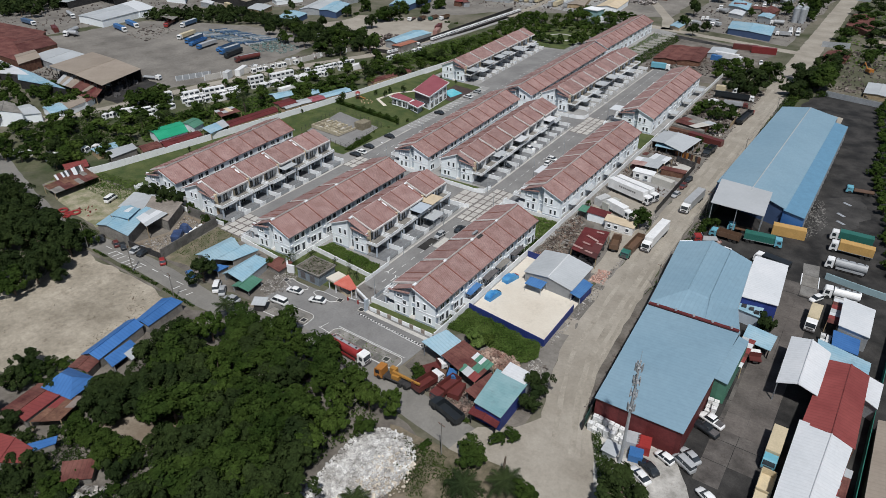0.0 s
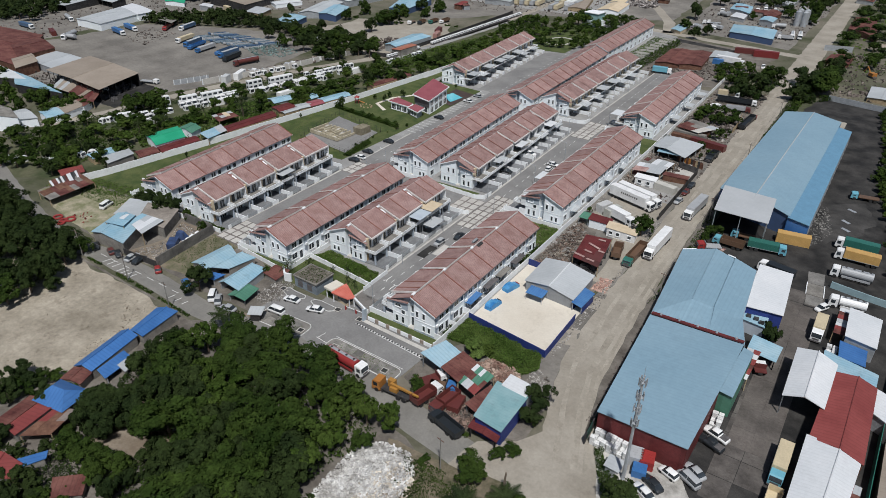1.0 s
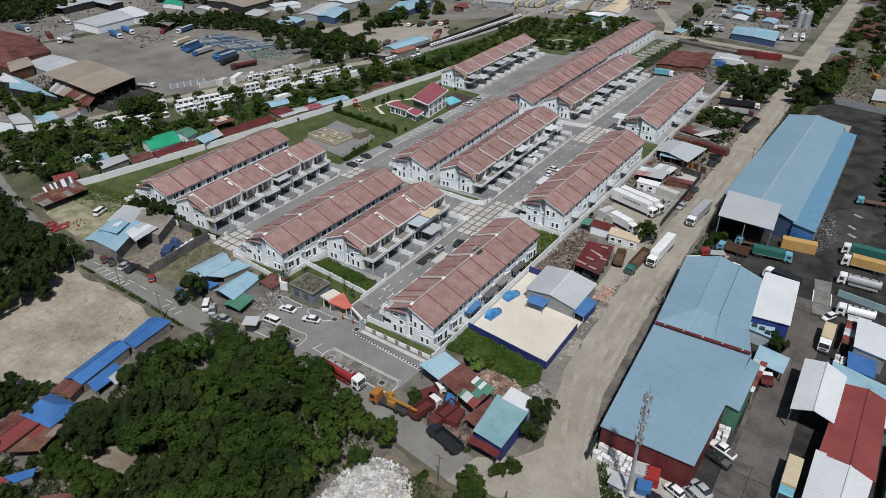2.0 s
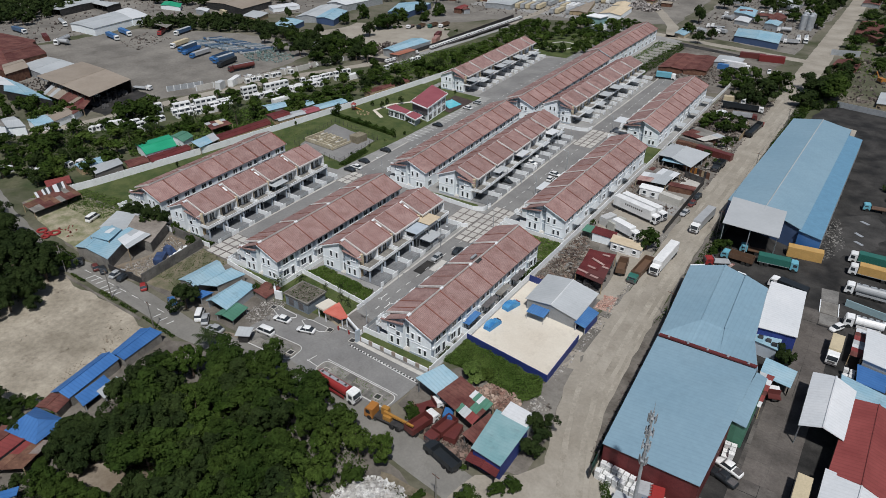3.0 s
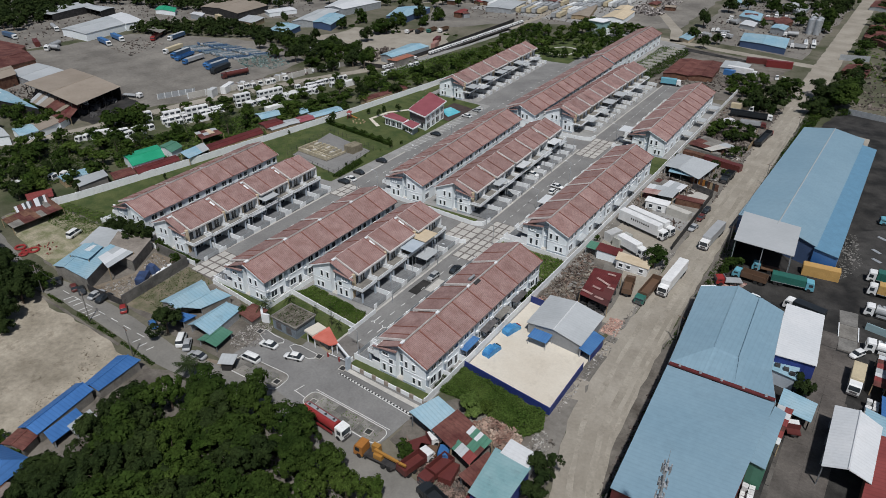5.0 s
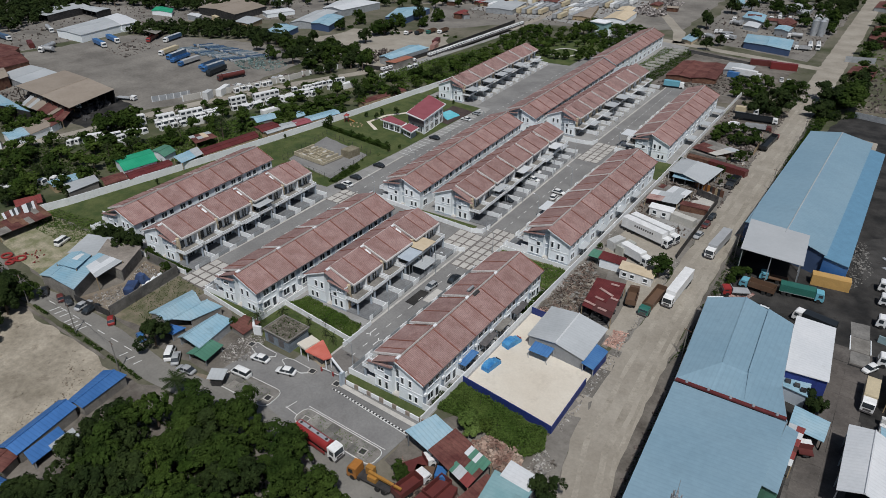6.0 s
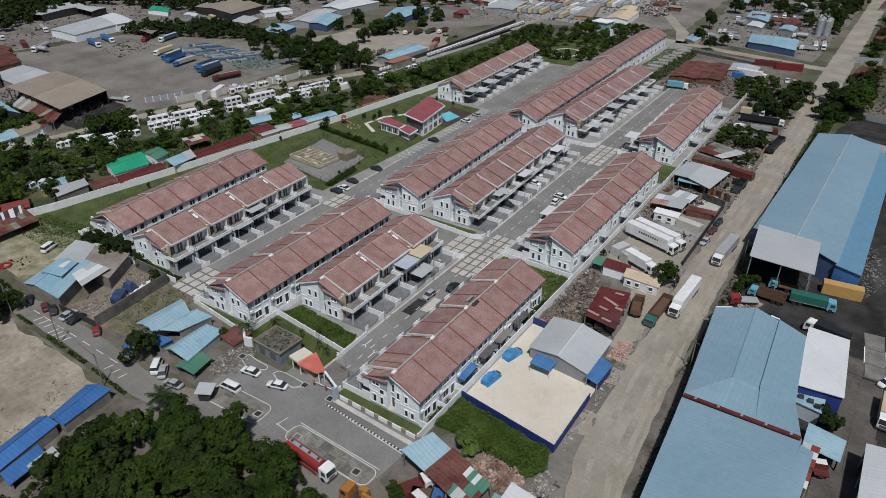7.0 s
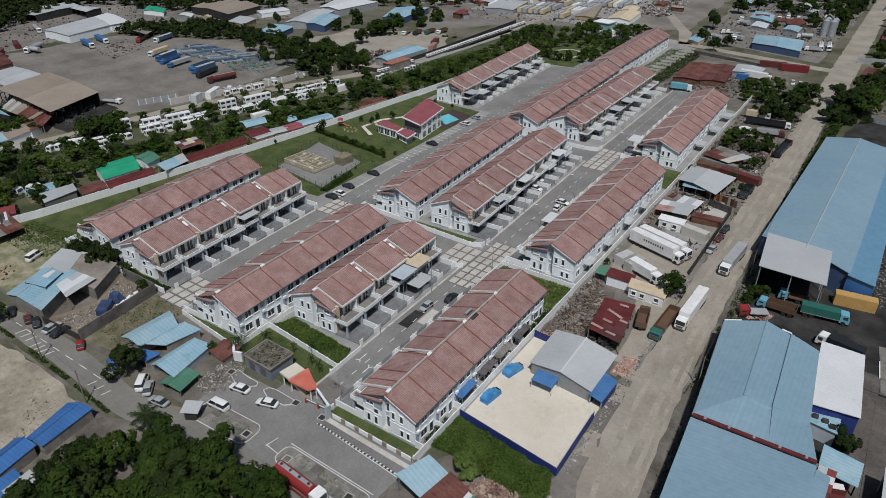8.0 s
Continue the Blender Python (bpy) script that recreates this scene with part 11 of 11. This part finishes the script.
wood([(-186, 66), (-182, 66), (-176, 92), (-166, 128), (-158, 150), (-163, 152), (-176, 112)], 8.0, (2.2, 3.4), (3, 5), 124, False)
wood([(-166, 56), (-152, 54), (-146, 74), (-138, 84), (-134, 104), (-144, 132), (-138, 166), (-148, 166), (-154, 120), (-164, 92), (-160, 70)], 7.4, (2.6, 3.8), (3.5, 6), 125, False, holes=STRIP_HOLES)
wood([(-146, 84), (-136, 96), (-126, 122), (-118, 170), (-118, 250), (-132, 250), (-134, 180), (-140, 130)], 6.4, (2.6, 4.2), (3.0, 6.0), 23, False, (0, 1, 2, 3))
wood([(-110, 240), (-78, 250), (-76, 300), (-100, 300), (-136, 300), (-134, 252)], 5.5, (2.6, 4.2), (3.5, 6.5), 25, False, holes=([(-106, 250), (-86, 250), (-86, 275), (-106, 275)],))
wood([(-196, 168), (-160, 172), (-166, 186), (-200, 188), (-228, 182), (-222, 176)], 5.0, (3.6, 5.0), (6, 9), 26, False, tone=("leaf_dark", "leaf_mid"))
wood([(-262, 180), (-226, 184), (-232, 196), (-300, 196), (-330, 160), (-318, 152)], 5.0, (3.4, 4.6), (5, 7.5), 27, False, (0, 2), tone=("leaf_dark", "leaf_mid"))
wood([(-345, 60), (-300, 52), (-262, 40), (-220, 24), (-204, 6), (-240, -10), (-330, 20)], 6.5, (3.0, 4.6), (5, 8), 41, False)
wood([(-240, 36), (-216, 32), (-212, 44), (-236, 46)], 4, (2.4, 3.4), (4, 5.5), 42, False)
wood([(-216, 30), (-208, 28), (-205, 44), (-212, 46)], 4, (2.0, 3.0), (4, 5.5), 43, False)
wood([(-520, 210), (-420, 190), (-345, 215), (-300, 262), (-360, 330), (-520, 330)], 8, (4.4, 6.0), (7, 10), 44, False, (0, 2), tone=("leaf_dark", "leaf_mid"))
wood([(-420, 100), (-380, 110), (-420, 200), (-520, 210), (-520, 120)], 7, (4.4, 6.0), (7, 10), 29, False, (0, 2), tone=("leaf_dark", "leaf_mid"))
wood([(-300, 270), (-250, 300), (-200, 330), (-230, 420), (-360, 340)], 10, (4.0, 6.0), (6, 10), 30, False, tone=("leaf_dark", "leaf_mid"))
wood([(-110, 300), (-80, 310), (-78, 328), (-112, 328)], 6, (3.6, 5.0), (5, 8), 31, False)
wood([(0, 400), (14, 390), (14, 520), (-20, 560), (-40, 470)], 9, (4.0, 5.6), (5, 8), 33, False, tone=("leaf_dark", "leaf_mid"))
wood([(36, 300), (70, 300), (120, 420), (120, 620), (36, 620)], 11, (4.0, 6.0), (5, 8), 35, False, tone=("leaf_dark", "leaf_mid"))
wood([(0, 232), (10, 236), (8, 262), (-8, 258)], 5, (2.6, 3.6), (3.5, 5.5), 37, False)
wood([(4, 174), (20, 178), (21, 192), (6, 190)], 4.6, (2.6, 3.6), (3.4, 5), 38, False)
wood([(-100, 4), (-96, 6.5), (-106, 6.6), (-112, 4)], 3, (2.4, 3.2), (4, 6), 39, True, (0, 4))
for x, y, r, h, k in ((-122.6, 60, 1.7, 3.6, 1), (-125.6, 86, 1.8, 4.4, 1), (-119.4, 104, 2.0, 5.2, 0), (-113, 128, 3.2, 5.8, 1), (-111, 122, 2.4, 4.6, 0), (-108, 131, 3.0, 5.2, 0), (-116, 122, 2.6, 4.8, 1), (-86, 98.6, 2.2, 3.8, 1), (-84.6, 103, 1.8, 3.4, 1), (-88, 76, 1.6, 3.2, 1), (-129.4, 34, 1.4, 3.4, 0), (-127, 45, 1.4, 3.0, 1), (-125.8, 52, 1.2, 2.6, 0), (-100, 150, 2.4, 4.0, 1), (-104, 154, 2.6, 4.4, 0), (-97, 156, 2.2, 3.6, 1), (22.6, 240, 2.4, 4, 0), (16, 160, 2, 3, 1)):
    put_tree(x, y, r, h, k, False, 4)

for k, (x, y, r, h) in enumerate(CLUTTER_TREES):
    put_tree(x, y, r, h, k, False, 12, h < 3.5)

for k, (x, y, r, h) in enumerate(((-101, -31.5, 5.6, 8.6), (-107, -36, 5.8, 9.0), (-112.5, -31, 5.8, 9.0), (-99, -38.5, 4.4, 7.0), (-118, -38, 5.2, 8.4), (-105, -28.8, 4.6, 8.0), (-114, -42, 5.0, 8.0), (-123, -34, 5.4, 8.6))):
    put_tree(x + 2.4, y + 3.0, r, h, 0 if k % 3 else 4, True, 14)
weeds("undergrowth", [(-130, -44), (-104, -46), (-94, -38), (-98, -28), (-128, -30)], 2600, 0.3, "leaf_dark", "scrub below the roadside trees", 167, 1.4)

for k, (x, y, r, h) in enumerate(((-98.6, 2.2, 3.2, 6.4), (-101.4, 3.0, 2.6, 5.4), (-91.0, 4.6, 1.6, 3.6), (-107.5, 3.2, 2.0, 4.2), (-111.5, 2.6, 1.8, 3.6), (-82.0, 2.6, 1.4, 3.2))):
    put_tree(x, y, r, h, (0, 4, 1)[k % 3], True, 15)
weeds("garden_weeds", [(-94, 5.0), (-77.6, 5.4), (-77.8, 7.2), (-94, 6.9)], 2400, 0.24, "leaf_mid", "hedge plants below the terrace end", 169, 1.0, full=True)
weeds("scrub", [(-118, -4), (-112, 3.2), (-128, 3.6), (-140, 1.6), (-132, -4)], 1500, 0.26, "weed", "rough grass on the pale lot", 170, 0.4)

# hedges and weeds
weeds("verge_weeds", [(14.8, -33.6), (17.0, -29.6), (24.3, -29.4), (29.5, -28.2), (28.7, -36.0), (22.4, -40.4)], 2600, 0.2, "leaf_mid", "thin weeds and dry grass beside the rubble tip", 176, 0.6)
weeds("verge_weeds", [(42.4, -9.5), (44.1, -9.2), (48.8, -16.4), (51.4, -21.1), (49.6, -22.3)], 1500, 0.22, "leaf_mid", "bushes along the yard fence", 177, 1.6, full=True)
hd = [(-123.4, 103.4), (-122.6, 105.2), (-87.4, 101.2), (-88.2, 99.4)]
wall_run("hedge_core", [(-122.6, 104.3), (-88.0, 100.3)], 1.25, 1.5, MAT["leaf_mid"], "dense inner growth of the clipped hedge", "hedge")
weeds("hedge", hd, 6000, 0.34, "leaf_mid", "clipped green hedge beside the playground", 51, 2.0, "", "hedge", True)
weeds("plot_weeds", [(-86.2, 67), (-83.6, 67.4), (-86.6, 94), (-89.2, 93.4)], 2600, 0.3, "leaf_mid", "weeds along the wire fence of the plot", 151, 1.3)
weeds("weed_bank", [(2.2, 2.0), (6, 2.4), (22, 0.6), (24.2, 4.0), (22.6, 8.2), (2.2, 10.7)], 15000, 0.26, "weed", "dense green creeper along the blue hoarding", 52, 1.3, full=True)
for x, y, r, h in ((10.6, 0.4, 3.3, 4.6), (8.4, 2.6, 2.2, 3.0)):
    placed("creeper_mound", lambda: tagged(bush(97, 4.4, 8.0, 5200, 0.27, "leaf_bright"), "rounded mound of light green creeper", "creeper"), at(x, y, 0, x * 30) @ Matrix.Diagonal((r / 4.4, r / 4.4, h / 8.0, 1)))
weeds("garden_weeds", [(-46.9, 10.5), (-45.0, 15.4), (-27, 14.0), (-25.5, 8.4)], 8000, 0.26, "weed", "thick dark weeds in the side garden", 54, 0.8, full=True)
weeds("garden_weeds", [(-17.6, 51), (0.6, 51), (1.2, 61.4), (-17.6, 61)], 9000, 0.26, "leaf_bright", "bright green weeds between two terraces", 55, 0.9, full=True)
weeds("verge_weeds", [(34.6, 40), (35.4, 62), (34.2, 90), (33.6, 150), (33.0, 235), (36.0, 235), (35.2, 188), (33.9, 98), (35.6, 62), (36.4, 46)], 2600, 0.26, "leaf_mid", "weeds and bushes along the factory wall", 56, 1.5)
VERGE = [(39.8, -6), (37.9, 28), (35.9, 62), (34.8, 95), (33.7, 150), (33.4, 236)]
weeds("verge_weeds", strip(VERGE[2:], 2.4), 6500, 0.22, "leaf_mid", "green weeds thick along the factory wall", 156, 1.5)
weeds("verge_weeds", strip(VERGE[:3], 1.2), 900, 0.2, "leaf_mid", "sparse weeds among rubble along the factory fence", 158, 0.7)
rv = random.Random(157)
for (x0, y0), (x1, y1) in zip(VERGE[2:], VERGE[3:]):
    for k in range(int((y1 - y0) / 5.0)):
        f = rv.random()
        if rv.random() < 0.7:
            rr = rv.uniform(0.9, 2.0)
            put_tree(x0 + (x1 - x0) * f - 0.3 + rv.uniform(-0.7, 0.4), y0 + (y1 - y0) * f, rr, rr * rv.uniform(1.1, 1.7), rv.randrange(4), False, 8, True)
weeds("verge_weeds", [(33.2, 160), (36, 160), (38, 225), (50, 238), (34, 240)], 3500, 0.5, "leaf_mid", "bushes along the road verge", 57, 2.6)
weeds("roadside_weeds", [(-96, -24.4), (-60, -25.4), (-52, -26), (-52, -25), (-70, -24.2), (-96, -23.6)], 1400, 0.24, "leaf_mid", "ditch weeds beside the lane", 58, 0.5)
weeds("field_grass", [(-128, 38), (-119, 8), (-113, 8), (-111, 66), (-126, 102), (-131, 84)], 3200, 0.22, "weed", "rough grass inside the estate wall", 59, 0.25)
weeds("scrub", [(-150, -8), (-120, 2), (-104, 6), (-112, 10), (-140, 6)], 2600, 0.32, "weed", "light green scrub beside the old shed", 60, 0.9)
weeds("scrub", [(36, 290), (90, 300), (140, 600), (34, 620)], 3500, 1.2, "weed", "far grass beside the dusty road", 61, 0.9)
weeds("scrub", [(-150, 160), (-118, 176), (-116, 240), (-136, 244), (-146, 200)], 11000, 0.5, "weed", "green scrub west of the estate wall", 62, 1.8, full=True)
weeds("garden_weeds", [(-54, 236), (-46, 233), (-45.6, 304), (-55, 304)], 3000, 0.4, "weed", "weeds in the far back gardens", 166, 0.7)
weeds("scrub", [(-45.4, 232), (-38, 231), (-37.4, 298), (-44.6, 306)], 3600, 0.42, "leaf_mid", "thick weeds behind the far gardens", 165, 1.4, full=True)
weeds("scrub", [(-150, 30), (-136, 60), (-128, 112), (-140, 130), (-156, 92), (-170, 40)], 14000, 0.5, "weed", "green scrub among lorry cabs", 63, 1.7, full=True)
weeds("scrub", [(-196, 28), (-150, 0), (-168, 40), (-180, 66), (-160, 150), (-166, 150), (-190, 60)], 6000, 0.5, "leaf_mid", "green scrub beside the depot lane", 163, 1.2)
weeds("scrub", [(-77.6, -12), (-66.8, -13), (-67, 2), (-78, 4)], 900, 0.2, "leaf_mid", "rough grass beside the block wall", 164, 0.5)
weeds("island_weeds", [(-17.4, -15.6), (-0.4, -15.8), (-0.4, -12.8), (-17.4, -12.6)], 500, 0.16, "weed", "tufts of weed on the cracked island", 64, 0.25)
weeds("island_weeds", [(-38.6, -16.4), (-27, -16.2), (-27, -13.2), (-38.6, -13.4)], 400, 0.16, "weed", "tufts of weed on the cracked island", 65, 0.25)
weeds("undergrowth", [(-46, -32), (-24, -23.4), (8, -28), (4, -50), (14, -58), (10, -80), (-34, -84), (-24, -56), (-42, -46)], 14000, 0.34, "leaf_mid", "dense undergrowth below the trees", 66, 2.2)
weeds("undergrowth", [(14, -30), (26, -31), (38, -34), (40, -46), (20, -54), (22, -40)], 4200, 0.26, "leaf_dark", "scrub beside the road junction", 67, 0.9)
heap("roof_moss", [(-40.4, -1.9), (-33.6, -2.0), (-33.6, 3.6), (-40.4, 3.7)], 260, (0.08, 0.35), MAT["leaf_dark"], "moss and litter on the pump house roof", "moss", 96, 0.0, 0.1, 3.15)
weeds("estate_lawn_tufts", [(-66, 2.6), (-48, 0.8), (-26, 0), (-26, 7.6), (-46.6, 9.6), (-48.6, 3), (-65, 3.8)], 1500, 0.18, "weed", "tufts on the estate lawn", 68, 0.2)
weeds("fence_bushes", [(0.3, 38), (1.7, 38), (1.7, 50), (0.3, 49)], 1400, 0.26, "leaf_mid", "bushes behind the terrace", 69, 2.0)
weeds("fence_bushes", [(0.4, 2), (1.7, 2), (1.7, 9), (0.4, 9)], 500, 0.22, "leaf_dark", "bushes behind the corner house", 70, 1.6)
